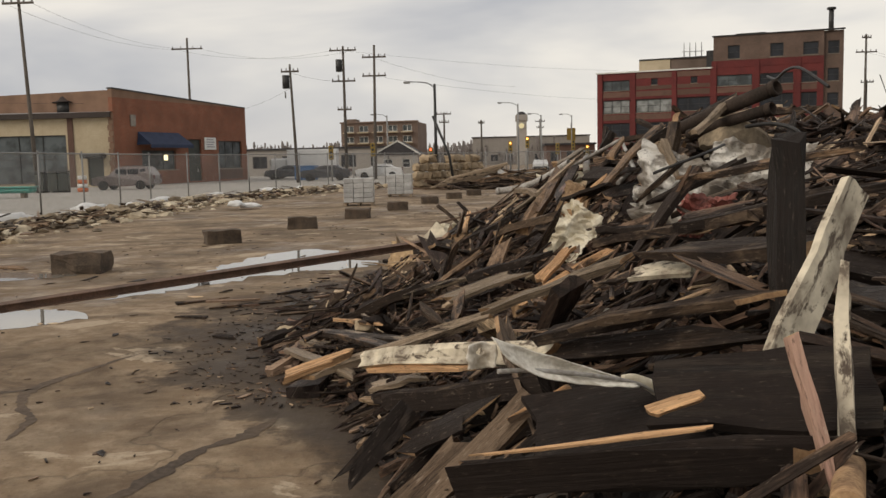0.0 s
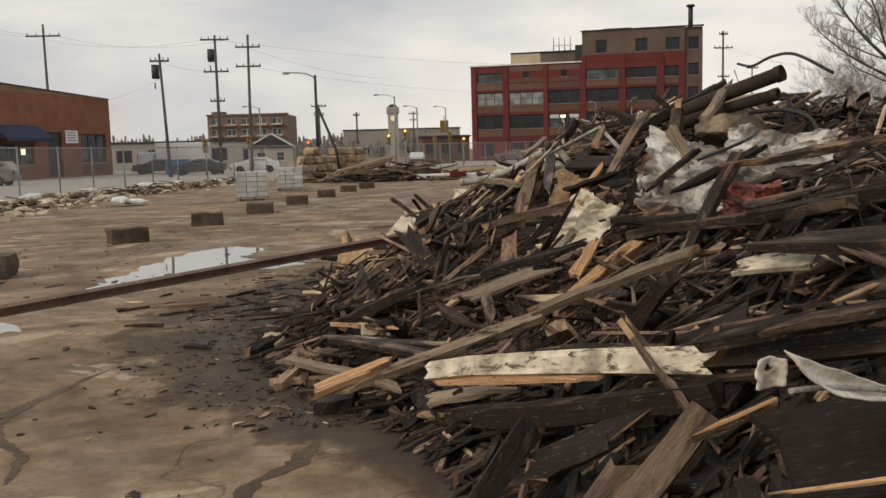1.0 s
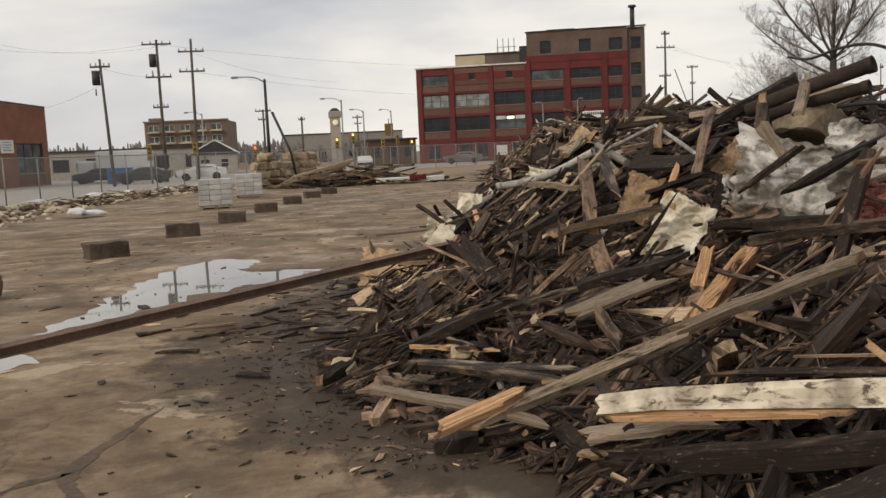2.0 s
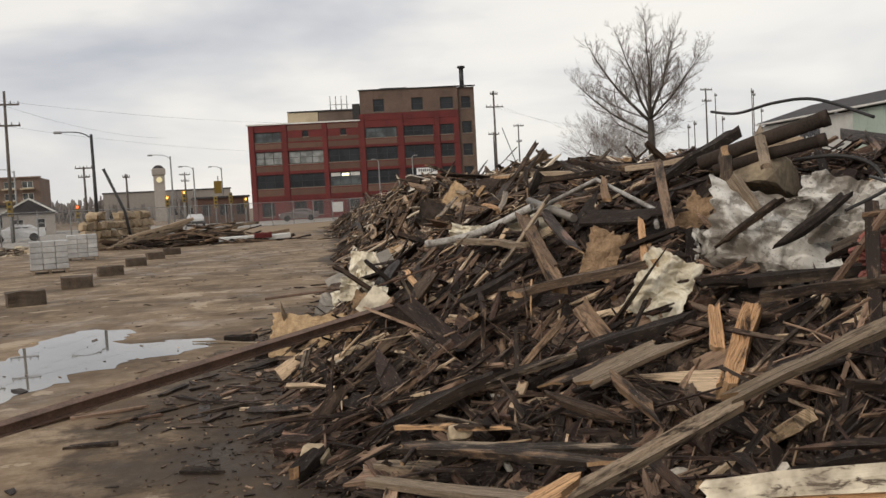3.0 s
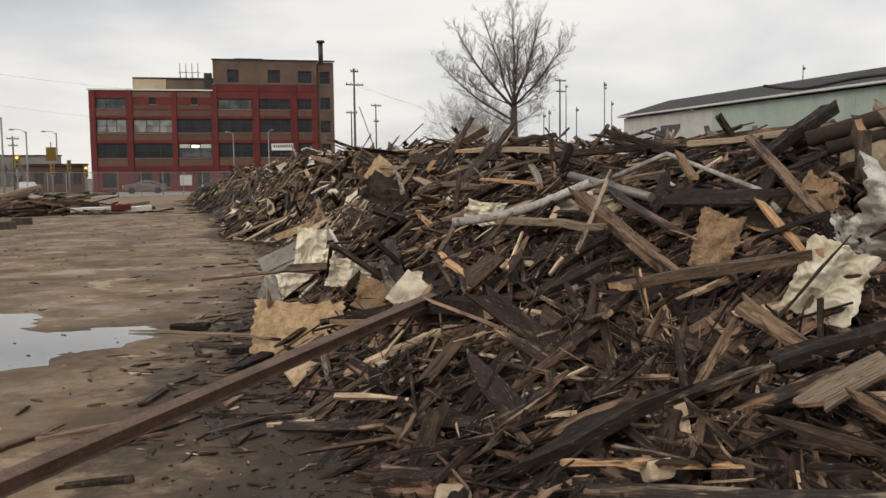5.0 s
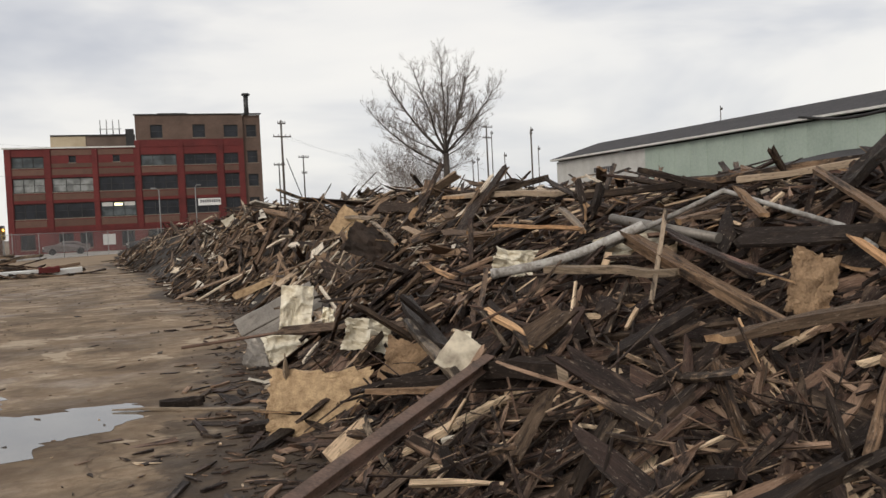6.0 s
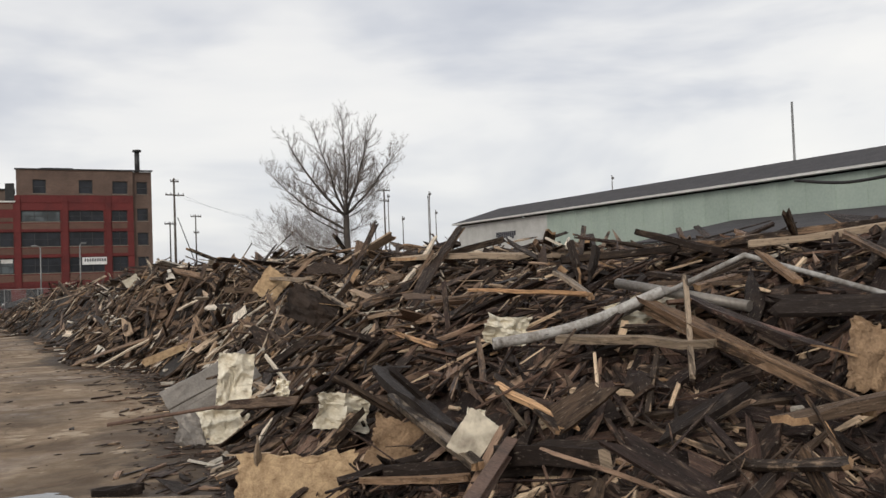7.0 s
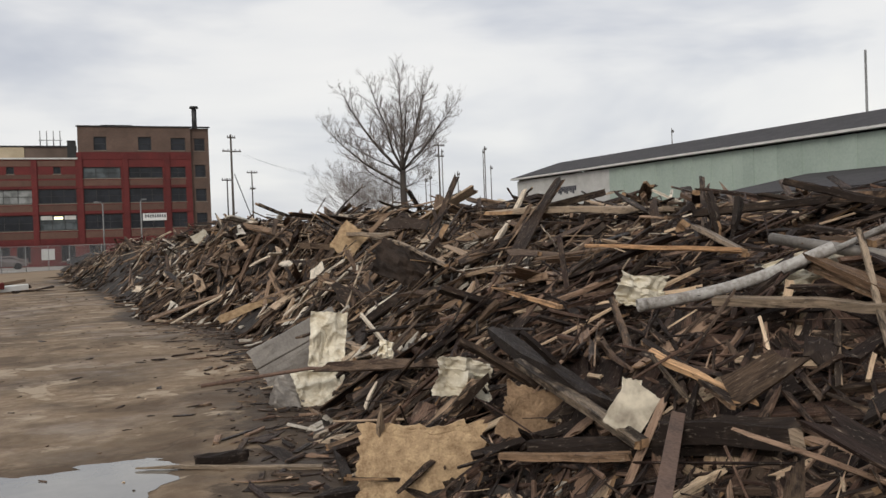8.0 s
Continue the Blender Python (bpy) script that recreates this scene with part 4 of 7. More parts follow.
sheet("felt_sheet", look((3.1, 17.3, 1.45), (1.8, 14.0, 2.4), 30), 0.7, 0.5, DARKPIPE, "black roofing felt folded on the heap", "roofing felt", 25.3, 0.15, 0.006, 0.2, 16)


def concrete_lump(at, s, label, seed, material=RUBBLE):
    rng = np.random.default_rng(seed)
    bm = bmesh.new()
    bmesh.ops.create_icosphere(bm, subdivisions=3, radius=1)
    for v in bm.verts:
        k = 1 + 0.28 * noise.noise(v.co * 1.4 + Vector((seed, 0, 0))) + 0.12 * noise.noise(v.co * 4)
        c = v.co * k
        v.co = Vector((max(min(c.x, 0.75), -0.75) * s[0], max(min(c.y, 0.75), -0.75) * s[1], max(min(c.z, 0.6), -0.6) * s[2]))
    ob = mesh_ob("concrete_lump", bm, material)
    ob.matrix_basis = pose(*at, rng.uniform(-25, 25), rng.uniform(-25, 25), rng.uniform(0, 180))
    SHEETS.append((at[0] - 0.15, at[1] - 0.25, max(s) * 0.9))
    return tagged(ob, label, "concrete lump", "concrete lumps")


concrete_lump((3.34, 9.02, 1.78), (0.42, 0.30, 0.26), "broken pale concrete slab high in the heap", 1)
concrete_lump((-0.92, 8.32, 0.09), (0.12, 0.1, 0.12), "pale rubble lump at the foot of the heap", 3)
concrete_lump((-0.1, 7.75, 0.28), (0.1, 0.07, 0.08), "small pale lump on the boards", 4)


CHALKWHITE = plain("speckled_white_enamel", (0.86, 0.83, 0.75), (0.36, 0.31, 0.24), 9, 55, 0.45, 0, 0.25)


def metal_trough():
    """A crumpled white metal gutter with a flanged bracket, near the start of the walk."""
    ob = thing("metal_trough", "crumpled white metal gutter with a flanged end plate", "metal trough", Matrix.Translation((1.085, 3.19, 1.10)))
    run = Vector((0.485, 0.205, -0.20))
    away = Vector((-0.39, 0.92, 0))
    bm = bmesh.new()
    n, m = 28, 9
    g = []
    for i in range(n + 1):
        u = i / n
        wd = 0.012 + 0.075 * math.sin(math.pi * u ** 0.72) ** 0.8 * (1 - 0.35 * u)
        row = []
        for j in range(m + 1):
            v = j / m
            dish = 0.05 * math.sin(math.pi * v) * math.sin(math.pi * u) + 0.014 * noise.noise((u * 9, v * 2.5, 3)) + 0.006 * noise.noise((u * 30, v * 7, 5))
            row.append(bm.verts.new(run * u + Vector((0, 0, -wd * v + 0.012 * noise.noise((u * 5, 0, 8)))) + away * (dish - 0.05 * v)))
        g.append(row)
    for i in range(n):
        for j in range(m):
            bm.faces.new((g[i][j], g[i + 1][j], g[i + 1][j + 1], g[i][j + 1])).smooth = True
    part("gutter", bm, CHALKWHITE, ob).modifiers.new("thickness", "SOLIDIFY").thickness = 0.004
    bm = bmesh.new()
    n = 14
    g = {}
    for i in range(n + 1):
        for j in range(n + 1):
            u, v = i / n - 0.5, j / n - 0.5
            pinch = 1 - 0.5 * abs(v) * abs(u) + 0.12 * noise.noise((u * 3, v * 3, 2))
            g[i, j] = bm.verts.new((-0.03 + u * 0.10 * pinch, 0.02 * math.sin(3 * u + 1) + 0.01 * noise.noise((u * 4, v * 4, 6)), -0.065 + v * 0.088 * pinch))
    for i in range(n):
        for j in range(n):
            if (i - 5.5) ** 2 + (j - 8.5) ** 2 > 3.4:
                bm.faces.new((g[i, j], g[i + 1, j], g[i + 1, j + 1], g[i, j + 1])).smooth = True
    part("end_plate", bm, CHALKWHITE, ob, "square white end plate with a hole").modifiers.new("thickness", "SOLIDIFY").thickness = 0.006
    part("rolled_edge", tube(bend([(0.02, 0.0, -0.115), (0.15, 0.05, -0.125), (0.36, 0.13, -0.165), (0.52, 0.20, -0.215), (0.60, 0.22, -0.27)]), 0.009, 0.007, 7), PALEPIPE, ob)
    part("crushed_end", tube(bend([run * 0.93, run * 1.02 + Vector((0, 0, 0.01)), run * 1.12 + Vector((0.02, 0, -0.005)), run * 1.2]), 0.012, 0.03, 7), SHEETWHITE, ob)
    return ob


metal_trough()

# ---- single timbers that can be told apart, from the near end on ----
# near end of the heap
timber("post", (2.34, 4.20, 0.80), (2.40, 4.44, 1.74), 0.15, 0.12, WOOD_BURNT, "charred square post standing upright in the heap", "post", 90)
timber("painted_board", (2.07, 3.40, 0.92), (2.45, 3.77, 1.55), 0.14, 0.035, P, "broad board with peeling white paint leaning upright", "board", 65, FRESH, jag=0.08)
timber("painted_board", (2.09, 2.81, 0.80), (2.16, 3.07, 1.30), 0.07, 0.04, P, "narrow board with peeling white paint standing upright", "board", 80)
timber("board", (2.0, 2.68, 0.80), (1.97, 2.94, 1.14), 0.08, 0.03, WOOD_RED, "reddish split board leaning among posts", "board", 80, FRESH)
pipe("log", [(1.96, 2.46, 0.82), (2.10, 2.82, 0.80)], 0.042, FRESH, "short round log with a pale sawn end", "log", False, 14, "loose timbers on the heap")
timber("beam", (0.98, 3.11, 0.64), (2.02, 2.74, 0.86), 0.05, 0.13, WOOD_BURNT, "charred beam with a split tan upper edge", "beam", 10, FRESH)
timber("board", (1.02, 3.10, 0.725), (1.72, 2.84, 0.905), 0.02, 0.01, N, "long tan splinter along a charred beam", "splinter", 10, FRESH)
timber("plywood_sheet", (1.62, 3.22, 0.90), (2.25, 3.05, 0.96), 0.40, 0.03, WOOD_BURNT, "broad charred panel lying flat", "panel", 18)
timber("plywood_sheet", (1.10, 3.50, 0.62), (1.95, 3.30, 0.86), 0.46, 0.025, WOOD_BURNT, "charred plywood panel lying on the near heap", "panel", 24)
timber("board", (1.56, 2.94, 0.92), (1.72, 2.95, 0.97), 0.045, 0.015, N, "curved scrap of fresh tan wood", "board", 35, FRESH)
timber("board", (0.33, 4.48, 0.13), (0.64, 4.69, 0.44), 0.13, 0.025, C, "charred pointed board at the foot of the heap", "board", 55)
timber("board", (0.55, 4.05, 0.08), (0.95, 4.22, 0.42), 0.12, 0.03, WOOD_DIM, "sooty board sloping up the heap", "board", 30)
timber("board", (0.72, 3.98, 0.16), (1.24, 4.18, 0.62), 0.13, 0.03, WOOD_DIM, "dull brown split board sloping up the heap", "board", 20)
timber("board", (1.23, 4.20, 0.56), (1.10, 4.80, 0.85), 0.11, 0.03, WOOD_DIM, "dull brown forked board with a splintered tip", "board", 40, FRESH, jag=1.4)
timber("board", (1.15, 4.07, 0.56), (1.38, 3.87, 0.74), 0.07, 0.03, WOOD_DIM, "split board with a pale broken edge", "board", 10, FRESH)
timber("lath", (1.14, 4.04, 0.58), (1.37, 3.84, 0.765), 0.02, 0.012, N, "tan splinter along a charred panel", "splinter", 10, FRESH)
timber("board", (0.60, 4.63, 0.25), (1.02, 4.42, 0.50), 0.15, 0.02, C, "curled charred board with an orange torn edge", "board", 34, FRESH, jag=0.9)
timber("beam", (0.36, 5.30, 0.30), (1.32, 4.25, 0.66), 0.12, 0.10, C, "thick charred beam near the foot of the heap", "beam", 0)
timber("painted_beam", (0.23, 5.68, 0.47), (1.36, 4.32, 0.80), 0.115, 0.05, P, "long beam with peeling white paint", "beam", 62, FRESH)
timber("beam", (1.33, 4.36, 0.79), (2.1, 3.75, 1.0), 0.11, 0.05, C, "charred continuation of the painted beam", "beam", 55, FRESH)
timber("board", (0.25, 5.63, 0.41), (0.95, 4.78, 0.62), 0.045, 0.03, N, "split tan edge under the painted beam", "board", 10, FRESH)
timber("board", (0.25, 5.95, 0.22), (0.68, 5.35, 0.44), 0.12, 0.03, G, "grey board end beside the painted beam", "board", 14, FRESH)
timber("beam", (1.28, 4.32, 0.86), (1.95, 3.72, 1.14), 0.09, 0.05, C, "sooty charred beam across the near heap", "beam", 10)
timber("beam", (1.42, 4.05, 0.98), (2.1, 3.55, 1.17), 0.06, 0.04, C, "thin sooty beam across the near heap", "beam", 20, FRESH)
timber("board", (1.86, 5.36, 1.02), (2.14, 5.12, 1.08), 0.12, 0.03, P, "pale board scrap on charred timbers", "board", 30)
timber("beam", (1.95, 5.3, 1.14), (2.55, 4.4, 1.26), 0.18, 0.06, C, "broad charred beam on the near heap", "beam", 10, FRESH)
timber("beam", (1.85, 7.25, 1.02), (2.55, 5.55, 1.32), 0.13, 0.06, C, "long charred beam near the crest", "beam", 5)
timber("beam", (2.2, 6.0, 1.22), (3.3, 5.4, 1.5), 0.10, 0.06, C, "charred beam near the crest", "beam", 5)
timber("beam", (2.4, 6.9, 1.5), (3.4, 6.2, 1.7), 0.08, 0.05, B, "brown beam near the crest", "beam", 5)
timber("board", (2.30, 7.62, 1.30), (3.05, 7.78, 1.62), 0.07, 0.05, C, "charred board lying across grey sheeting", "board", 15)
timber("board", (2.45, 7.35, 1.24), (3.30, 7.25, 1.50), 0.10, 0.05, C, "charred board below grey sheeting", "board", 10)
timber("stick", (2.28, 8.30, 1.28), (2.60, 7.95, 1.62), 0.05, 0.04, C, "black strip curling over grey sheeting", "stick", 30)
# the foot in the middle of the walk
timber("board", (-0.40, 6.40, 0.14), (1.02, 6.42, 0.60), 0.09, 0.05, G, "long grey board with a split orange tip", "board", 15, FRESH, jag=1.0)
timber("board", (-0.42, 6.40, 0.19), (-0.02, 6.40, 0.33), 0.095, 0.045, N, "freshly split orange tip of a long board", "board", 15, FRESH, jag=1.0)
timber("board", (0.95, 6.45, 0.60), (1.95, 6.15, 1.02), 0.09, 0.05, G, "long pale grey board running up the heap", "board", 15, FRESH)
timber("board", (-0.64, 7.78, 0.13), (-0.36, 7.42, 0.17), 0.10, 0.06, G, "short pale board end at the heap's foot", "board", 5)
timber("board", (-0.70, 7.58, 0.06), (0.10, 6.15, 0.20), 0.10, 0.04, G, "grey board lying along the foot", "board", 5, lift=0.04)
timber("board", (-0.46, 7.72, 0.20), (0.30, 6.52, 0.32), 0.10, 0.04, B, "brown board lying along the foot", "board", 5, FRESH, lift=0.04)
timber("board", (-0.48, 7.86, 0.17), (0.48, 6.62, 0.34), 0.10, 0.035, G, "weathered board at the foot", "board", 10, FRESH, lift=0.04)
timber("board", (-0.42, 8.08, 0.24), (0.10, 7.44, 0.32), 0.045, 0.03, N, "reddish-tan lath at the foot of the heap", "lath", 5, FRESH, lift=0.04)
timber("lath", (-0.16, 8.02, 0.34), (0.02, 7.62, 0.33), 0.03, 0.02, G, "pale splintered lath on the boards", "lath")
timber("wood_block", (-1.08, 8.86, 0.075), (-0.72, 8.42, 0.12), 0.12, 0.11, WOOD_RED, "short reddish-brown block with a split end", "wood block", 0, FRESH, jag=0.2)
timber("wood_block", (-1.12, 8.05, 0.06), (-0.86, 8.32, 0.14), 0.10, 0.08, C, "short charred block at the heap's foot", "wood block", 0, FRESH)
timber("board", (-0.92, 8.78, 0.10), (-0.56, 9.08, 0.36), 0.11, 0.04, C, "charred board stub pointing up", "board", 30)
timber("beam", (-0.48, 8.34, 0.22), (0.36, 8.06, 0.55), 0.14, 0.08, C, "charred beam sloping down to the foot", "beam")
timber("board", (0.20, 8.06, 0.50), (0.86, 7.80, 0.70), 0.05, 0.04, G, "narrow worn grey board on the flank", "board", 20)
timber("beam", (0.80, 7.86, 0.68), (1.46, 7.46, 0.90), 0.14, 0.06, C, "charred beam on the flank", "beam")
timber("board", (0.62, 7.50, 0.54), (1.26, 7.36, 0.78), 0.15, 0.03, G, "broad split board with a pale end", "board", 14, FRESH)
timber("board", (0.52, 7.74, 0.50), (0.98, 7.5, 0.70), 0.10, 0.03, B, "brown split board on the flank", "board", 14, FRESH)
timber("board", (0.76, 7.36, 0.62), (0.74, 6.76, 0.46), 0.08, 0.04, B, "brown board sloping down", "board", 10)
timber("board", (0.40, 7.52, 0.50), (0.62, 7.02, 0.42), 0.08, 0.04, C, "charred board sloping down", "board", 10)
timber("squared_beam", (2.0, 7.55, 0.90), (1.19, 6.78, 0.57), 0.12, 0.11, N, "freshly split orange square beam", "beam", 0, FRESH, jag=0.3)
timber("board", (1.66, 7.52, 0.97), (1.36, 7.08, 0.74), 0.09, 0.03, N, "tan split board behind the orange beam", "board", 0, FRESH)
timber("beam", (1.95, 7.86, 1.04), (2.7, 7.05, 1.16), 0.15, 0.07, C, "charred beam lying level", "beam")
timber("board", (1.10, 8.36, 0.92), (0.99, 7.70, 0.72), 0.13, 0.03, B, "brown board leaning down the flank", "board", 10)
timber("upright_board", (0.46, 8.72, 0.42), (0.62, 9.05, 0.84), 0.11, 0.03, B, "upright brown board in the flank", "board", 85)
timber("upright_board", (0.50, 8.18, 0.50), (0.58, 8.35, 0.80), 0.05, 0.03, B, "upright narrow board in the flank", "board", 85)
timber("board", (0.44, 8.05, 0.54), (0.90, 8.20, 0.86), 0.05, 0.03, B, "thin brown board slanting upwards", "board", 30)
timber("board", (0.68, 9.95, 0.80), (1.16, 9.66, 1.06), 0.13, 0.05, C, "charred board on the flank", "board", 10)
timber("beam", (0.98, 9.38, 0.92), (1.66, 8.28, 1.18), 0.12, 0.07, WOOD_DIM, "dull grey-brown squared beam lying across the flank", "beam", 8, FRESH)
timber("board", (1.76, 10.78, 1.55), (1.32, 9.14, 1.02), 0.13, 0.05, B, "long brown timber with a tan broken end", "beam", 10, FRESH)
timber("squared_beam", (1.86, 10.96, 1.56), (1.26, 9.0, 0.98), 0.12, 0.08, B, "long brown squared timber with an orange split end", "beam", 4, FRESH)
timber("board", (1.90, 10.52, 1.56), (1.60, 9.30, 1.24), 0.10, 0.025, WOOD_RED, "long pinkish board lying down the flank", "board", 8, FRESH)
timber("board", (1.26, 11.15, 1.30), (1.50, 10.05, 1.28), 0.11, 0.05, G, "grey split plank beside the pipe", "board", 4)
timber("board", (2.12, 9.12, 1.50), (1.62, 8.28, 1.16), 0.06, 0.03, N, "tan lath slanting across the heap", "lath", 10, FRESH)
timber("board", (2.72, 9.75, 1.98), (2.0, 8.5, 1.42), 0.09, 0.03, B, "brown board slanting down from the crest", "board", 10)
timber("board", (2.42, 10.25, 1.88), (2.22, 9.86, 1.66), 0.08, 0.03, B, "short brown board near the crest", "board", 10, FRESH)
timber("rod", (2.02, 10.62, 1.72), (1.20, 10.05, 1.10), 0.035, 0.03, G, "thin grey stick slanting down", "stick")
timber("beam", (3.45, 9.5, 2.24), (2.40, 9.42, 1.74), 0.11, 0.08, C, "charred beam reaching up to the crest", "beam", 10)
timber("board", (3.30, 9.05, 2.22), (2.78, 8.32, 1.86), 0.09, 0.04, G, "grey board crossing below the pipes", "board", 20)
timber("beam", (2.62, 8.62, 1.62), (2.70, 8.72, 2.05), 0.11, 0.09, WOOD_DIM, "upright brown post beside the concrete lump", "post", 80, FRESH)
timber("beam", (2.62, 8.18, 1.42), (2.52, 8.42, 1.78), 0.12, 0.06, G, "upright grey board under the concrete lump", "board", 80)
timber("plywood_sheet", (2.10, 8.50, 1.44), (1.66, 8.74, 1.24), 0.22, 0.03, C, "charred panel on the flank", "panel", 20)
timber("plywood_sheet", (2.0, 9.9, 1.5), (2.3, 8.9, 1.52), 0.20, 0.03, C, "charred panel higher on the flank", "panel", 30)
timber("board", (0.56, 10.62, 0.86), (0.66, 10.28, 1.10), 0.18, 0.03, WOOD_DIM, "dull brown square board beside the rail end", "board", 70)
timber("board", (0.66, 11.25, 1.02), (0.62, 10.5, 0.82), 0.05, 0.03, N, "pale tan lath by the rail end", "lath", 10, FRESH)
timber("stick", (-0.22, 12.9, 0.10), (-0.45, 12.6, 0.66), 0.06, 0.03, G, "slanting grey stick at the foot", "stick", 60)
timber("stick", (0.62, 12.2, 0.70), (0.18, 12.5, 1.06), 0.07, 0.04, C, "charred stick pointing up", "stick", 40)
timber("stick", (0.78, 12.1, 0.80), (0.46, 12.2, 1.12), 0.05, 0.04, C, "charred stick pointing up beside another", "stick", 40)
timber("lath", (0.62, 10.95, 0.78), (0.55, 11.15, 1.02), 0.025, 0.02, G, "white stick standing at the flank", "stick", 80)
timber("lath", (1.02, 9.05, 0.78), (1.16, 9.3, 1.04), 0.02, 0.012, N, "splintered upright tan lath in the flank", "lath", 80, FRESH)
timber("lath", (0.98, 9.02, 0.76), (1.06, 9.25, 1.06), 0.02, 0.012, B, "splintered upright brown lath", "lath", 80, FRESH)
# foot between the rail and the panels
timber("board", (-0.60, 10.62, 0.10), (-0.34, 11.45, 0.34), 0.08, 0.04, G, "pale upright board at the foot", "board", 60)
timber("board", (-0.28, 9.80, 0.32), (0.30, 10.08, 0.64), 0.09, 0.03, C, "charred board on the lower flank", "board", 20)
timber("board", (-0.30, 9.26, 0.28), (0.18, 9.46, 0.54), 0.09, 0.03, C, "charred board low on the flank", "board", 20)
timber("beam", (0.26, 10.86, 0.66), (0.50, 10.20, 0.70), 0.13, 0.12, C, "charred beam end under the rail", "beam", 0, WOOD_GREY)
timber("beam", (-0.05, 11.6, 0.5), (0.6, 10.4, 0.62), 0.12, 0.1, C, "charred beam below the plate", "beam")
timber("beam", (1.18, 13.3, 0.98), (0.34, 11.36, 0.74), 0.13, 0.09, C, "long charred squared beam", "beam", 10)
timber("board", (0.72, 12.5, 0.86), (0.10, 10.88, 0.62), 0.09, 0.05, G, "long brown-grey board on the flank", "board", 10, FRESH)
timber("board", (0.86, 11.45, 1.06), (0.52, 10.55, 0.80), 0.07, 0.03, B, "brown board with a tan edge", "board", 10, FRESH)
timber("board", (-0.12, 11.75, 0.44), (0.10, 10.95, 0.54), 0.07, 0.04, B, "short brown board on the flank", "board")
timber("board", (1.40, 12.2, 1.28), (0.78, 11.5, 0.98), 0.05, 0.03, B, "thin brown board on the flank", "board")
timber("lath", (2.05, 14.3, 1.28), (1.36, 12.72, 1.18), 0.06, 0.03, N, "long tan lath on the flank", "lath", 0, FRESH)
timber("board", (2.42, 13.4, 1.66), (1.72, 11.25, 1.60), 0.07, 0.03, N, "long tan split board near the crest", "board", 0, FRESH)
timber("lath", (2.12, 11.95, 1.78), (1.72, 11.25, 1.58), 0.06, 0.03, G, "pale lath crossing the split board", "lath", 0, FRESH)
timber("lath", (4.2, 19.2, 1.78), (2.52, 15.6, 1.44), 0.07, 0.03, G, "long pale lath on the flank", "lath", 0, FRESH)
timber("beam", (5.4, 22.6, 1.9), (4.6, 19.6, 1.86), 0.12, 0.06, G, "grey beam near the crest", "beam")
timber("upright_board", (2.36, 11.9, 1.72), (2.42, 12.05, 2.06), 0.08, 0.04, B, "splintered upright board on the crest", "board", 80, FRESH)
timber("upright_board", (2.30, 11.75, 1.72), (2.48, 11.8, 1.98), 0.10, 0.04, C, "charred upright board on the crest", "board", 80)
timber("board", (4.75, 14.25, 2.02), (3.85, 16.4, 2.06), 0.16, 0.07, G, "pale sawn timbers along the crest", "board", 0, FRESH)
timber("board", (4.4, 13.2, 1.98), (4.75, 14.3, 2.0), 0.14, 0.06, G, "grey timber along the crest", "board")
timber("beam", (3.95, 16.3, 1.98), (4.95, 15.4, 2.26), 0.18, 0.08, C, "charred beam jutting over the crest", "beam")
timber("stick", (4.62, 15.6, 1.75), (4.75, 15.5, 2.14), 0.09, 0.06, C, "short charred prop under the jutting beam", "stick", 60)
timber("beam", (6.1, 28.5, 1.2), (7.6, 29.3, 2.35), 0.14, 0.08, G, "grey beams sloping over the crest", "beam", 20)
timber("beam", (5.9, 28.1, 1.0), (7.2, 28.6, 2.05), 0.12, 0.07, G, "grey beam sloping beside another", "beam", 20)
timber("stick", (3.0, 10.9, 1.9), (2.75, 11.6, 2.12), 0.06, 0.05, C, "charred stick jutting from the crest", "stick")
timber("stick", (3.3, 10.4, 1.95), (2.95, 10.3, 2.2), 0.05, 0.04, C, "thin charred stick jutting up", "stick")
timber("beam", (2.7, 12.4, 1.9), (3.9, 10.4, 2.02), 0.10, 0.06, C, "charred beam along the crest", "beam")
timber("beam", (3.2, 11.6, 1.98), (4.2, 9.4, 2.1), 0.09, 0.06, B, "brown beam along the crest", "beam")
timber("beam", (2.9, 10.6, 1.95), (3.7, 9.0, 2.12), 0.09, 0.05, G, "grey beam along the crest", "beam")
timber("board", (-1.55, 10.9, 0.02), (-2.35, 10.35, 0.02), 0.07, 0.025, B, "thin splintered board lying on the slab", "lath", group="laths on the slab")
timber("board", (-2.4, 11.1, 0.02), (-2.9, 10.7, 0.02), 0.06, 0.02, B, "thin brown lath lying on the slab", "lath", group="laths on the slab")
timber("board", (-0.9, 12.2, 0.02), (0.0, 13.0, 0.10), 0.12, 0.03, C, "charred board lying on the slab", "board", group="laths on the slab")
timber("board", (-0.2, 13.8, 0.02), (-1.26, 14.84, 0.02), 0.05, 0.025, G, "long grey lath lying on the slab", "lath", group="laths on the slab")
timber("wood_block", (-0.9, 14.6, 0.04), (-0.5, 14.5, 0.05), 0.10, 0.07, C, "dark splintered block on the slab", "wood block", group="laths on the slab")
timber("wood_block", (-0.7, 13.0, 0.04), (-0.2, 12.9, 0.05), 0.14, 0.06, C, "dark block on the slab", "wood block", group="laths on the slab")
timber("board", (-1.75, 8.75, 0.015), (-1.5, 8.6, 0.015), 0.08, 0.03, C, "small charred board on the slab", "board", group="laths on the slab")
timber("board", (-6.9, 14.6, 0.02), (-8.4, 15.2, 0.02), 0.14, 0.04, B, "rusty brown board on the slab", "board", group="laths on the slab")


# ---- the many boards of the heap ----
rng = np.random.default_rng(5)
burnt_heap = Heap_Builder()
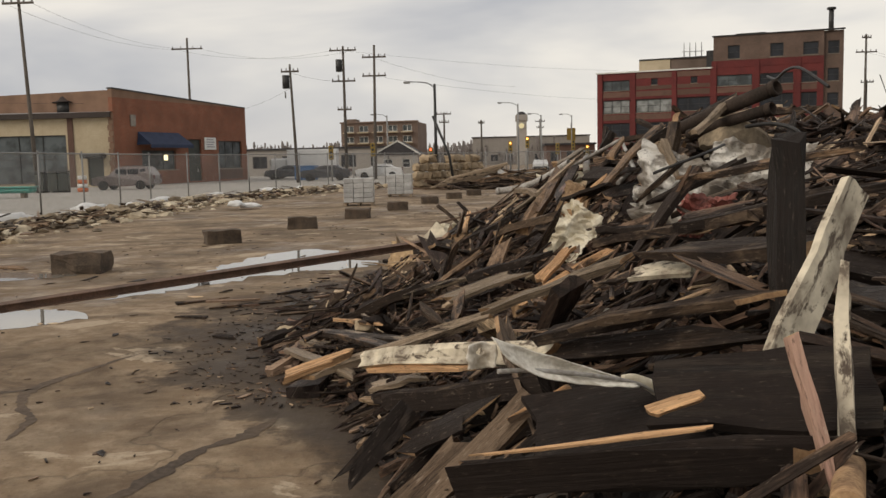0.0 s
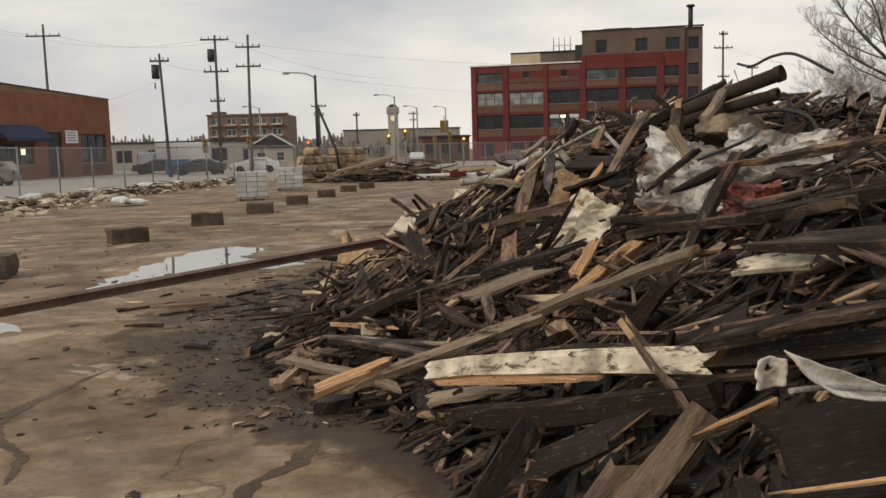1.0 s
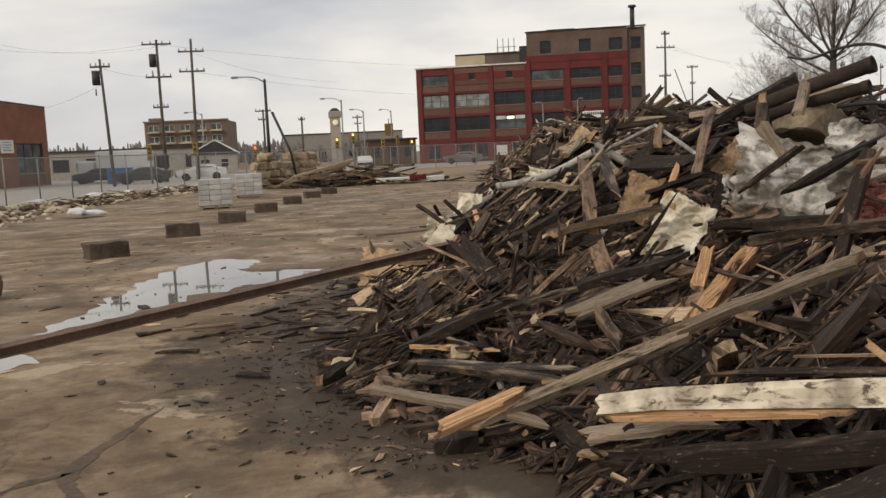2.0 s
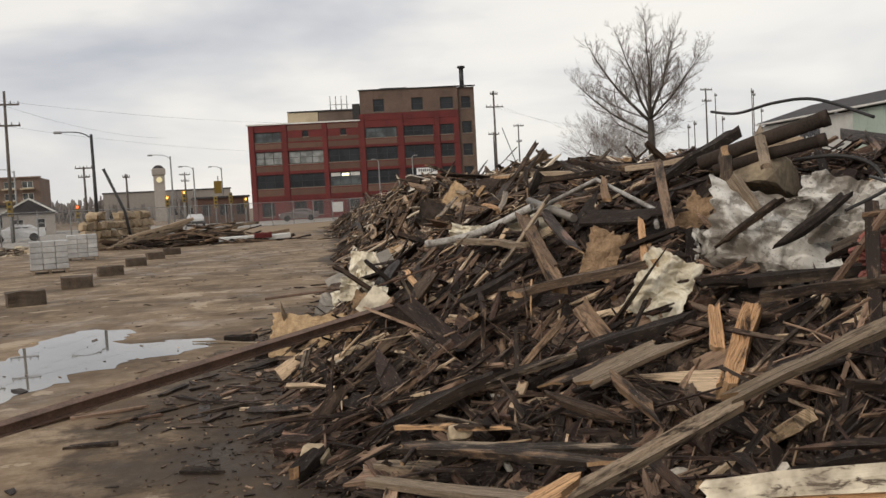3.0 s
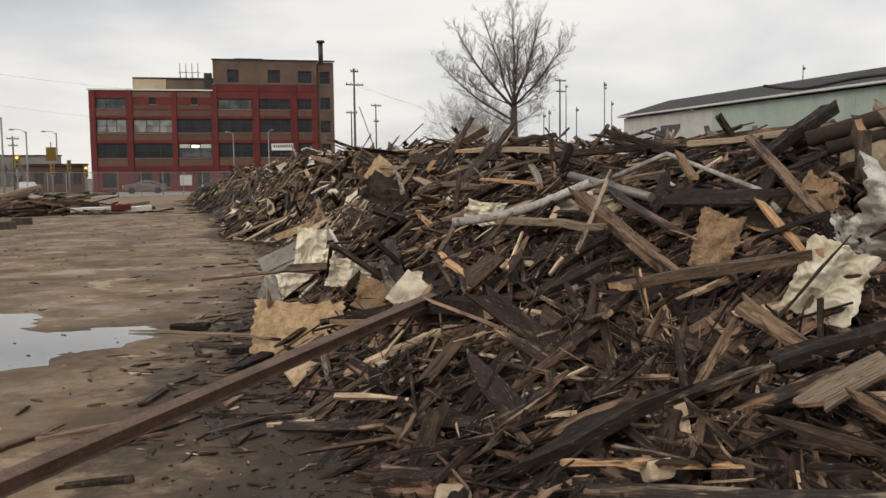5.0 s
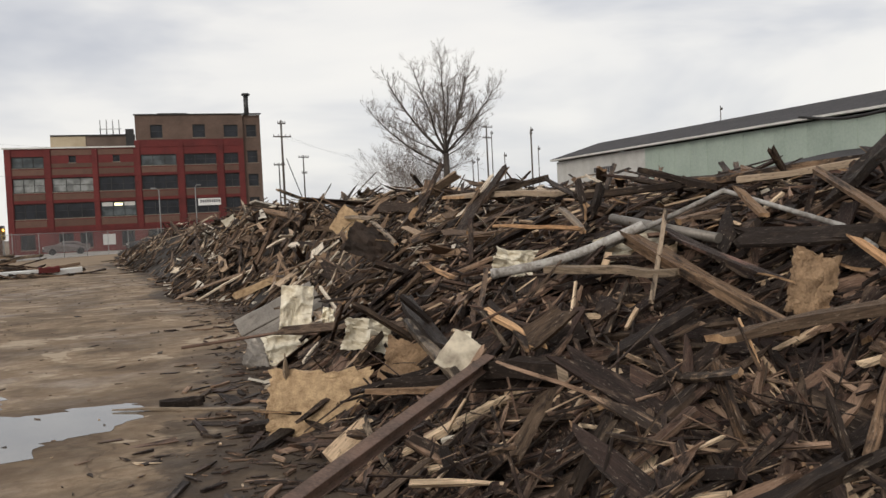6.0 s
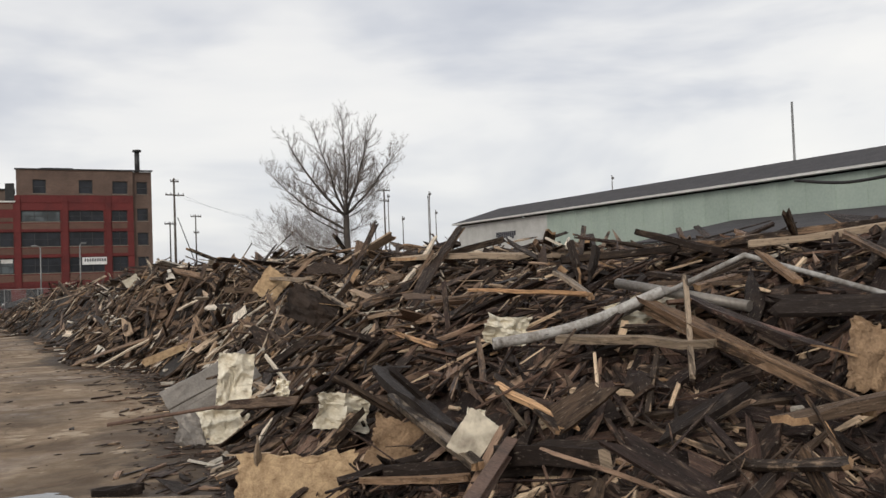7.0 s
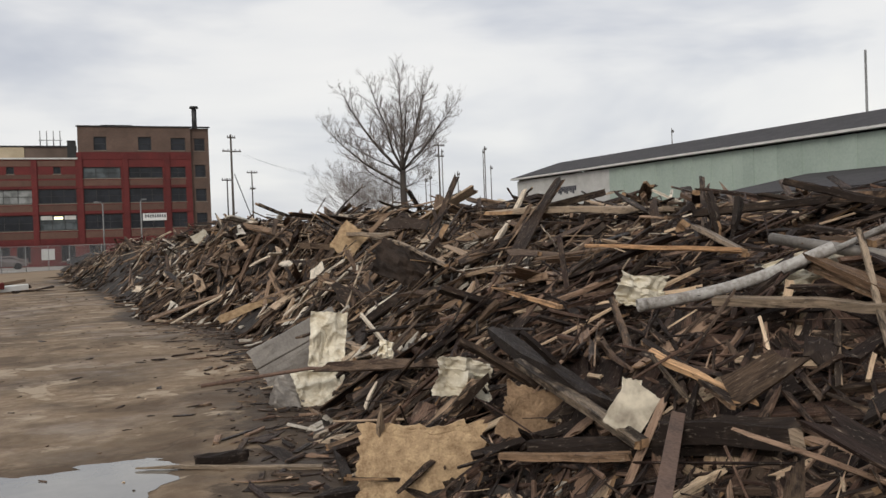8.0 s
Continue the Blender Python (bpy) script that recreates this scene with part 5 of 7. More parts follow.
scatter(rng, 1700, 2.0, 6.6, 0.15, 4.5, 1.0, 0.32, burnt_heap, True, 0.09, 0.06, 0.062)
scatter(rng, 1500, 1.6, 6.4, 0.1, 3.5, 1.0, 0.24, burnt_heap, False, 0.11, 0.12, 0.018, 0.3)
ob = burnt_heap.done("charred_lumber", [WOOD_SOOT, FRESH], debris, "sooty charred boards and splinters of the burnt end")
ob["kind"] = "stuff"
near_heap = Heap_Builder()
scatter(rng, 5200, 6.5, 15.0, 0.1, 6.0, 1.0, 0.40, near_heap, True, 0.10, 0.10, 0.058, 0.42)
scatter(rng, 5200, 5.0, 13.5, 0.0, 5.0, 1.0, 0.20, near_heap, False, 0.13, 0.10, 0.034, 0.4)
scatter(rng, 150, 5.2, 15.0, 0.5, 5.0, 1.0, 1.15, near_heap, True, 0.15, 0.3, 0.085, 0.10)
scatter(rng, 300, 5.2, 15.0, 0.4, 5.0, 1.0, 0.9, near_heap, True, 0.16, 0.3, 0.032, 0.2)
scatter(rng, 5600, 5.0, 14.0, 0.0, 5.5, 1.0, 0.34, near_heap, False, 0.15, 0.15, 0.016, 0.34)
scatter(rng, 2600, 5.5, 12.5, 0.1, 4.0, 1.0, 0.20, near_heap, False, 0.20, 0.3, 0.008, 0.5)
ob = near_heap.done("splintered_lumber", [WOOD_JOIN, FRESH], debris, "broken charred boards, laths and splinters")
ob["kind"] = "stuff"
back_heap = Heap_Builder()
scatter(rng, 2600, 1.8, 16.0, 5.0, 13.0, 1.0, 0.5, back_heap, False, 0.14, 0.12)
ob = back_heap.done("piled_lumber", [WOOD_JOIN, FRESH], debris, "broken charred boards over the back of the heap")
ob["kind"] = "stuff"
far_heap = Heap_Builder()
scatter(rng, 4600, 13.5, 30.0, -0.1, 8.5, 1.25, 0.46, far_heap, False, 0.22, 0.15, 0.065, 0.38)
scatter(rng, 3200, 13.5, 26.0, -0.1, 6.0, 1.2, 0.34, far_heap, False, 0.22, 0.2, 0.022, 0.4)
scatter(rng, 620, 13.5, 36.0, 0.1, 7.0, 1.1, 1.15, far_heap, True, 0.3, 0.3, 0.11, 0.3)
scatter(rng, 300, 15.0, 34.0, -0.2, 3.5, 1.0, 0.5, far_heap, True, 0.25, 0.3, 0.2, 0.45)
scatter(rng, 3000, 26.0, 70.0, -0.3, 10.0, 1.3, 0.7, far_heap, False, 0.25)
ob = far_heap.done("broken_lumber", [WOOD_FAR, FRESH], debris, "paler broken boards further along the heap")
ob["kind"] = "stuff"
scraps = Heap_Builder()
scatter(rng, 130, 5.5, 13.5, 0.1, 4.5, 1.0, 0.09, scraps, False, 0.10, 0, 0.06, 0.3)
scatter(rng, 420, 15.0, 40.0, -0.2, 5.0, 1.3, 0.24, scraps, False, 0.2, 0, 0.15, 0.3)
ob = scraps.done("plaster_debris", [PLASTER, PLASTER], debris, "small dirty-white plaster and board scraps")
ob["kind"] = "stuff"
chips = Heap_Builder()
for _ in range(1700):
    y = 6.2 + 22 * rng.uniform() ** 1.3
    x = float(np.interp(y, FOOT[:, 1], FOOT[:, 0])) - abs(rng.normal(0, 0.6)) + 0.1
    L = float(np.clip(rng.lognormal(math.log(0.03 if y < 10 else 0.08), 0.7), 0.012, 0.13 if y < 10 else 0.6))
    a = rng.uniform(0, 6.283)
    chips.add(rng, (x, y, 0.008), (math.cos(a), math.sin(a), rng.normal(0, 0.03)), (rng.normal(0, 0.08), rng.normal(0, 0.08), 1), L, max(L * rng.uniform(0.1, 0.4), 0.007), 0.007, False, rng.uniform() < 0.2)
for _ in range(110):
    y = 9.5 + 13 * rng.uniform()
    x = float(np.interp(y, FOOT[:, 1], FOOT[:, 0])) - abs(rng.normal(0, 0.8)) - 0.1
    L, a = float(np.clip(rng.lognormal(math.log(0.22), 0.5), 0.08, 0.6)), rng.uniform(0, 6.283)
    chips.add(rng, (x, y, 0.018), (math.cos(a), math.sin(a), rng.normal(0, 0.02)), (rng.normal(0, 0.06), rng.normal(0, 0.06), 1), L, min(L * rng.uniform(0.08, 0.25), 0.06), 0.02, False, False)
for _ in range(700):
    y = 4 + 40 * rng.uniform()
    x = float(np.interp(y, FOOT[:, 1], FOOT[:, 0])) - rng.uniform(0.3, 9)
    L = float(np.clip(rng.lognormal(math.log(0.05), 0.7), 0.02, 0.5))
    a = rng.uniform(0, 6.283)
    chips.add(rng, (x, y, 0.008), (math.cos(a), math.sin(a), 0), (rng.normal(0, 0.05), rng.normal(0, 0.05), 1), L, max(L * rng.uniform(0.1, 0.5), 0.008), 0.008, False, False)
ob = chips.done("wood_chips", [WOOD_JOIN, FRESH], None, "")
tagged(ob, "splinters, chips and bits of char strewn on the slab", "wood chips", "", "stuff")


# ---- concrete footings, pallets, fence and berm on the lot ----
def footing(x, y, s, rz, seed):
    bm = box(-0.36 * s, -0.24 * s, 0, 0.36 * s, 0.24 * s, 0.30 * s)
    bmesh.ops.subdivide_edges(bm, edges=bm.edges, cuts=3, use_grid_fill=True)
    for v in bm.verts:
        v.co += Vector((noise.noise(v.co * 4 + Vector((seed, 0, 0))), noise.noise(v.co * 4 + Vector((0, seed, 0))), noise.noise(v.co * 4 + Vector((0, 0, seed))) if v.co.z > 0.05 else 0)) * 0.045
    ob = mesh_ob("concrete_footing", bm, BLOCKC)
    ob.matrix_basis = pose(x, y, -0.005, 0, 0, rz)
    return tagged(ob, "sooty rough concrete footing block on the slab", "concrete block", "row of footing blocks")


for i, (x, y, s, rz) in enumerate(((-5.75, 14.15, 1.12, 8), (-5.0, 18.95, 1.0, 30), (-4.15, 22.8, 1.0, 14), (-3.35, 26.6, 1.0, 4), (-2.65, 30.6, 0.95, 10), (-1.9, 34.7, 0.9, 2), (-1.2, 38.5, 0.9, 12), (-0.46, 41.5, 0.9, 5))):
    footing(x, y, s, rz, 3.7 * i)


def paver_stack(x, y, rz):
    ob = thing("paver_pallet", "pallet of plastic-wrapped grey pavers on the slab", "pallet", pose(x, y, 0, 0, 0, rz), "pallets of pavers")
    for k in range(5):
        part("deck_board", box(-0.6, -0.5 + k * 0.21, 0.1, 0.6, -0.36 + k * 0.21, 0.125), WOOD_GREY, ob)
    for k in (-0.55, -0.05, 0.45):
        part("stringer", box(k, -0.5, 0, k + 0.1, 0.5, 0.1), WOOD_GREY, ob)
    for r in range(5):
        for c in range(3):
            bm = box(-0.57 + c * 0.385, -0.48, 0.13 + r * 0.185, -0.20 + c * 0.385, 0.48, 0.305 + r * 0.185, None, 0.012)
            part("paver", bm, WRAP, ob)
    return ob


paver_stack(-4.6, 34.4, 6)
paver_stack(-3.95, 42.2, 4)


def fence_post(p, h):
    ob = thing("fence_post", "grey galvanised chain-link fence post", "fence post", pose(p[0], p[1], 0), "fence posts")
    part("pipe", tube([(0, 0, 0), (0, 0, h)], 0.032, 0.032, 8), GALV, ob)
    part("cap", tube([(0, 0, h), (0, 0, h + 0.04)], 0.04, 0.02, 8), GALV, ob)
    return ob


FENCE = [Vector((-14.6, -6, 0)), Vector((-14.6, 20, 0)), Vector((-14.55, 38.5, 0)), Vector((-13.9, 46, 0)), Vector((-11.4, 53.5, 0)), Vector((-9.0, 58.5, 0)), Vector((-4, 68, 0)), Vector((6, 84, 0)), Vector((20, 95, 0)), Vector((44, 97, 0))]
first_post = fence_post((-14.6, -6), 2.25)
for a, b in zip(FENCE, FENCE[1:]):
    n = max(1, round((b - a).length / 3.1))
    for k in range(1, n + 1):
        p = a.lerp(b, k / n)
        copy_thing(first_post, pose(p.x, p.y, 0))
    fab = thing("chain_link_fence", "see-through galvanised chain-link fence fabric with a top rail", "fence", None, "fence panels")
    bm = bmesh.new()
    vs = [bm.verts.new((a.x, a.y, 0.04)), bm.verts.new((b.x, b.y, 0.04)), bm.verts.new((b.x, b.y, 2.2)), bm.verts.new((a.x, a.y, 2.2))]
    f = bm.faces.new(vs)
    uvl = bm.loops.layers.uv.new("UVMap")
    for lp, uv in zip(f.loops, ((0, 0), ((b - a).length, 0), ((b - a).length, 2.2), (0, 2.2))):
        lp[uvl].uv = uv
    part("wire_mesh", bm, CHAIN, fab)
    part("top_rail", tube([(a.x, a.y, 2.2), (b.x, b.y, 2.2)], 0.024, 0.024, 6), GALV, fab)
    part("bottom_wire", tube([(a.x, a.y, 0.05), (b.x, b.y, 0.05)], 0.008, 0.008, 5), GALV, fab)


def berm():
    rng = np.random.default_rng(21)
    lumps = Lumps()
    for _ in range(1800):
        y = 12 + 45 * rng.uniform()
        base = float(np.interp(y, (12, 38, 46, 57), (-12.6, -12.2, -11.2, -7.6)))
        o = rng.normal(0, 0.9)
        z = 0.32 * math.exp(-(o / 0.9) ** 2)
        r = float(np.clip(rng.lognormal(math.log(0.11), 0.5), 0.04, 0.4))
        lumps.add((base + o, y, z * rng.uniform(0.2, 1)), (r, r, r * 0.55), rng)
    ob = lumps.done("rubble_berm", RUBBLE)
    k = Nodes("pale_rubble_pieces")
    isl = k.n.new("ShaderNodeNewGeometry").outputs["Random Per Island"]
    col = k.ramp(isl, ((0.0, (0.07, 0.056, 0.042)), (0.3, (0.22, 0.17, 0.115)), (0.65, (0.42, 0.335, 0.23)), (1.0, (0.62, 0.54, 0.41))))
    col = k.mix(1.0, col, k.ramp(k.noise(5, 4), ((0.3, 0.6), (0.7, 1.2))), "MULTIPLY")
    ob.data.materials[0] = k.set(col, 0.95)
    return tagged(ob, "low berm of pale stone and wood rubble along the fence", "rubble", "", "stuff")


berm()
berm_boards = Heap_Builder()
rb = np.random.default_rng(23)
for _ in range(500):
    y = 12 + 45 * rb.uniform()
    base = float(np.interp(y, (12, 38, 46, 57), (-12.4, -12.0, -11.0, -7.4)))
    a = rb.uniform(0, 6.283)
    berm_boards.add(rb, (base + rb.normal(0, 1.0), y, 0.1 + 0.2 * rb.uniform()), (math.cos(a), math.sin(a), rb.normal(0, 0.15)), (rb.normal(0, 0.2), rb.normal(0, 0.2), 1), float(np.clip(rb.lognormal(math.log(0.5), 0.5), 0.15, 1.8)), rb.uniform(0.05, 0.2), 0.03, False, False)
ob = berm_boards.done("berm_boards", [WOOD_FAR, FRESH], None, "")
tagged(ob, "pale broken boards lying in the berm along the fence", "boards", "", "stuff")


def white_bag(x, y, z, s, seed):
    bm = bmesh.new()
    bmesh.ops.create_icosphere(bm, subdivisions=3, radius=1)
    for v in bm.verts:
        k = 1 + 0.35 * noise.noise(v.co * 1.8 + Vector((seed, 0, 0)))
        v.co = Vector((v.co.x * s * k, v.co.y * s * 0.6 * k, max(v.co.z, -0.4) * s * 0.34 * k))
    ob = mesh_ob("sandbag", bm, SNOW, None, "", True)
    ob.matrix_basis = pose(x, y, z, 0, 0, seed * 37)
    return tagged(ob, "white sandbag weighing down the fence foot", "sandbag", "sandbags")


for i, (x, y, z, s) in enumerate(((-14.2, 26.8, 0.1, 0.7), (-14.3, 32.2, 0.12, 0.75), (-14.2, 38.8, 0.1, 0.7), (-14.1, 35.4, 0.1, 0.4), (-13.9, 45.4, 0.1, 0.5), (-12.4, 50, 0.1, 0.7), (-11.2, 53, 0.1, 0.6), (-9.8, 56.2, 0.1, 0.5), (-8.9, 32.6, 0.2, 0.45), (-8.5, 33.0, 0.12, 0.4))):
    white_bag(x, y, z, s, i + 0.5)


# ---- a second, smaller heap and a rough wall at the far end of the lot ----
heap2 = thing("small_debris_heap", "low heap of long pale beams across the lot", "debris heap", pose(1.2, 51, 0))
h2 = Heap_Builder()
r2 = np.random.default_rng(31)
for _ in range(170):
    x, y = r2.normal(0, 2.3), r2.normal(0, 0.9)
    top = max(0.05, 1.25 * math.exp(-(x / 2.9) ** 2 - (y / 1.3) ** 2))
    a = r2.normal(0.1, 0.5)
    h2.add(r2, (x, y, r2.uniform(0.03, top)), (math.cos(a), math.sin(a), r2.normal(0, 0.14)), (r2.normal(0, 0.2), r2.normal(0, 0.2), 1), float(np.clip(r2.lognormal(math.log(1.4), 0.5), 0.3, 3.6)), r2.uniform(0.08, 0.3), r2.uniform(0.04, 0.14), False, False)
ob = h2.done("beam_jumble", [WOOD_FAR, FRESH], heap2, "")
ob["kind"] = "stuff"
for k in range(5):
    timber("long_beam", (-3.2 + 0.25 * k, 50.3 + 0.1 * k, 0.1 + 0.12 * k), (0.3 + 0.2 * k, 50.9, 0.85 + 0.13 * k), 0.22, 0.14, G, "long pale beam sloping up onto the far heap", "beam", 0, None, "beams of the far heap")
timber("long_beam", (0.5, 50.4, 0.55), (4.4, 50.6, 1.0), 0.25, 0.12, G, "long grey beam lying on the far heap", "beam", 0, None, "beams of the far heap")
pipe("leaning_post", [(-1.95, 52, 0.0), (-2.25, 52, 1.93), (-3.15, 52, 4.2)], 0.075, DARKMETAL, "dark metal post leaning over the far heap", "post", False, 8, "posts")
timber("barrier", (2.2, 49.6, 0.22), (5.9, 49.6, 0.24), 0.16, 0.22, SIGNWHITE, "white barrier beam on the slab", "barrier", group="barriers", jag=0.05)
timber("barrier", (4.0, 49.45, 0.32), (4.9, 49.45, 0.32), 0.20, 0.24, REDPAINT, "red part of a barrier beam on the slab", "barrier", group="barriers", jag=0.05)


def rough_wall():
    ob = thing("rough_wall", "rough tan remnant of a rubble wall at the lot's edge", "wall remnant", pose(-4.3, 54.6, 0, 0, 0, 66))
    rng = np.random.default_rng(41)
    for r in range(4):
        x = -0.2 * (r % 2)
        while x < 8.4:
            w = rng.uniform(0.3, 1.0)
            h = 0.5 * (1 - 0.12 * rng.uniform())
            if r < 3 or rng.uniform() < 0.75:
                bm = box(x, rng.uniform(-0.14, 0.08), r * 0.5, x + w - 0.03, 0.5, r * 0.5 + h, None, rng.uniform(0.06, 0.14))
                for v in bm.verts:
                    v.co += Vector((rng.normal(0, 0.04), rng.normal(0, 0.05), rng.normal(0, 0.03) if r else 0))
                part("stone", bm, RUBBLEWALL, ob)
            x += w
    return ob


RUBBLEWALL = plain("tan_rubble_stone", (0.40, 0.31, 0.205), (0.21, 0.155, 0.10), 1.5, 10, 0.95, 0, 0.6, 0.35, dist=0.04)
rough_wall()


# ---- buildings ----
def facade(parent, name, m, width, height, holes, material, depth=0.4):
    """A wall with thickness and real openings; holes are (x0, z0, x1, z1)."""
    xs = sorted({0.0, width, *(h[0] for h in holes), *(h[2] for h in holes)})
    zs = sorted({0.0, height, *(h[1] for h in holes), *(h[3] for h in holes)})
    bm = bmesh.new()
    for z0, z1 in zip(zs, zs[1:]):
        run = None
        for x0, x1 in list(zip(xs, xs[1:])) + [(None, None)]:
            solid = x0 is not None and not any(h[0] <= (x0 + x1) / 2 <= h[2] and h[1] <= (z0 + z1) / 2 <= h[3] for h in holes)
            if solid:
                run = (run[0], x1) if run else (x0, x1)
            elif run:
                add_box(bm, run[0], 0, z0, run[1], depth, z1)
                run = None
    bmesh.ops.remove_doubles(bm, verts=bm.verts, dist=1e-4)
    uvl = bm.loops.layers.uv.new("UVMap")
    for f in bm.faces:
        for lp in f.loops:
            lp[uvl].uv = (lp.vert.co.x + lp.vert.co.y, lp.vert.co.z)
    ob = part(name, bm, material, parent)
    ob.matrix_basis = m
    return ob


def window(parent, m, x0, z0, x1, z1, cols, rows, glass, bar=DARKMETAL, t=0.07, inset=0.16, sill=True):
    """A window in an opening: surround, one pane a light, bars and a sill."""
    ob = part("window", box(x0, inset, z0, x1, inset + 0.05, z0 + t), bar, parent)
    ob.matrix_basis = m
    part("head_rail", box(x0, inset, z1 - t, x1, inset + 0.05, z1), bar, ob)
    part("jamb", box(x0, inset, z0 + t, x0 + t, inset + 0.05, z1 - t), bar, ob)
    part("jamb", box(x1 - t, inset, z0 + t, x1, inset + 0.05, z1 - t), bar, ob)
    for c in range(1, cols):
        x = x0 + (x1 - x0) * c / cols
        part("mullion", box(x - t / 2, inset, z0 + t, x + t / 2, inset + 0.05, z1 - t), bar, ob)
    for r in range(1, rows):
        z = z0 + (z1 - z0) * r / rows
        part("glazing_bar", box(x0 + t, inset + 0.01, z - t / 3, x1 - t, inset + 0.04, z + t / 3), bar, ob)
    for c in range(cols):
        xa, xb = x0 + (x1 - x0) * c / cols, x0 + (x1 - x0) * (c + 1) / cols
        part("pane", box(xa + 0.02, inset + 0.06, z0 + 0.02, xb - 0.02, inset + 0.08, z1 - 0.02), glass, ob)
    if sill:
        part("sill", box(x0 - 0.06, -0.06, z0 - 0.09, x1 + 0.06, inset, z0 - 0.004), CONC, ob)
    return ob


def wall_m(a, b):
    """Pose of a wall that runs from a to b, its face to the right of that way."""
    return pose(a[0], a[1], 0, 0, 0, math.degrees(math.atan2(b[1] - a[1], b[0] - a[0])))


def red_factory():
    A, Bp = (12.78, 118.26), (40.85, 110.34)
    ob = thing("factory_building", "four-storey red and brown brick factory with broad dark windows", "building", wall_m(A, Bp))
    bays = ((0.75, 4.15), (4.95, 9.45), (10.05, 14.05), (14.85, 18.95), (19.85, 23.65), (24.55, 26.3))
    holes, wins = [], []
    for i, (x0, x1) in enumerate(bays):
        for r, (z0, z1) in enumerate(((4.05, 5.8), (7.1, 8.75), (9.95, 11.25))):
            if r == 2 and i in (1, 2):
                xm = (x0 + x1) / 2
                holes.append((xm - 0.35, 10.5, xm + 0.45, 11.3))
                wins.append((holes[-1], 1, 1, PANE))
                continue
            holes.append((x0, z0, x1, z1))
            pale = (r == 1 and i in (0, 1))
            grey = (r == 2 and i in (0, 3)) or (r == 0 and i == 2)
            wins.append((holes[-1], 3 if x1 - x0 > 2 else 2, 2, PANEPALE if pale else PANEGREY if grey else PANE))
    for x0, x1 in ((1.2, 2.8), (5.3, 6.9), (7.6, 9.0), (12.2, 13.7), (15.2, 17.0), (20.2, 21.8)):
        holes.append((x0, 0.5, x1, 2.25))
        wins.append((holes[-1], 2, 1, PANE))
    ident = Matrix()
    facade(ob, "red_wall", ident, 27.0, 12.15, [h for h in holes], REDPAINT)
    up = [(16.1, 13.2, 17.5, 14.8), (21.0, 13.2, 22.5, 14.8), (24.7, 13.2, 26.4, 14.7)]
    facade(ob, "brown_upper_wall", pose(14.4, 0.02, 13.0), 12.6, 2.95, [(h[0] - 14.4, h[1] - 13, h[2] - 14.4, h[3] - 13) for h in up], BROWNBRICK)
    part("red_band", box(14.3, -0.05, 12.15, 27.0, 0.4, 13.0), REDPAINT, ob)
    side = [(27.45, z, 28.7, z + 1.5) for z in (1.0, 4.2, 7.1, 10.0, 13.2)]
    facade(ob, "brown_corner_wall", pose(27.0, 0.35, 0), 2.17, 15.9, [(h[0] - 27, h[1], h[2] - 27, h[3]) for h in side], BROWNBRICK)
    for h in side:
        window(ob, pose(0, 0.35, 0), *h, 1, 2, PANE)
    for h, c, r, g in wins:
        window(ob, ident, *h, c, r, g)
    for h in up:
        window(ob, pose(0, 0.02, 0), *h, 1, 2, PANE)
    # brown spandrels under the windows, 4 cm proud
    for i, (x0, x1) in enumerate(bays):
        for z0, z1 in ((3.1, 3.95), (6.2, 7.0), (9.1, 9.86)):
            part("spandrel", box(x0 + 0.02, -0.03, z0, x1 - 0.02, 0.0, z1 - 0.1), BROWNSPAN, ob)
        part("pilaster", box(x0 - 0.66, -0.14, 0, x0 - 0.08, 0.0, 12.1 if x0 < 14 else 12.95), REDPAINT, ob)
    for i in (1, 2):
        part("infill", box(bays[i][0] + 0.02, -0.03, 9.95, bays[i][1] - 0.02, 0.0, 10.42), BROWNSPAN, ob)
        part("infill", box(bays[i][0] + 0.02, -0.03, 11.36, bays[i][1] - 0.02, 0.0, 12.0), BROWNSPAN, ob)
    part("lintel_band", box(0, -0.06, 2.5, 27, 0.0, 2.95), REDPAINT, ob)
    part("lintel_band", box(0, -0.06, 5.86, 27, 0.0, 6.15), REDPAINT, ob)
    part("lintel_band", box(0, -0.06, 8.8, 27, 0.0, 9.05), REDPAINT, ob)
    part("parapet_coping", box(-0.15, -0.2, 12.15, 14.3, 0.5, 12.32), WHITETRIM, ob, "pale stone coping")
    part("parapet_coping", box(14.25, -0.12, 15.95, 29.3, 0.5, 16.08), DARKMETAL, ob)
    part("roof_hatch", box(17.0, 1, 16.08, 20.5, 3, 16.3), DARKMETAL, ob)
    part("left_wall", box(0, 0.4, 0, 0.4, 26, 12.15), REDPAINT, ob)
    part("right_wall", box(28.77, 0.75, 0, 29.17, 26, 15.9), BROWNBRICK, ob)
    part("upper_left_wall", box(14.4, 0.42, 12.15, 14.8, 14, 15.9), BROWNBRICK, ob)
    part("rear_wall", box(0.4, 25.6, 0, 28.77, 26, 12.1), BROWNBRICK, ob)
    part("roof", box(0.4, 0.4, 11.9, 14.4, 25.6, 12.1), PALEROOF, ob)
    part("upper_roof", box(14.8, 0.42, 15.6, 28.77, 14, 15.85), PALEROOF, ob)
    part("penthouse", box(4.5, 8, 12.1, 14.2, 13, 14.4), BROWNBRICK, ob)
    part("penthouse_end", box(4.3, 7.9, 12.1, 8.4, 7.99, 14.35), BEIGE, ob, "pale tan end of the roof house")
    part("penthouse_coping", box(4.3, 7.8, 14.4, 14.3, 13.1, 14.55), DARKMETAL, ob)
    part("roof_unit", box(13.2, 6, 12.1, 14.2, 8, 15.0), DARKMETAL, ob)
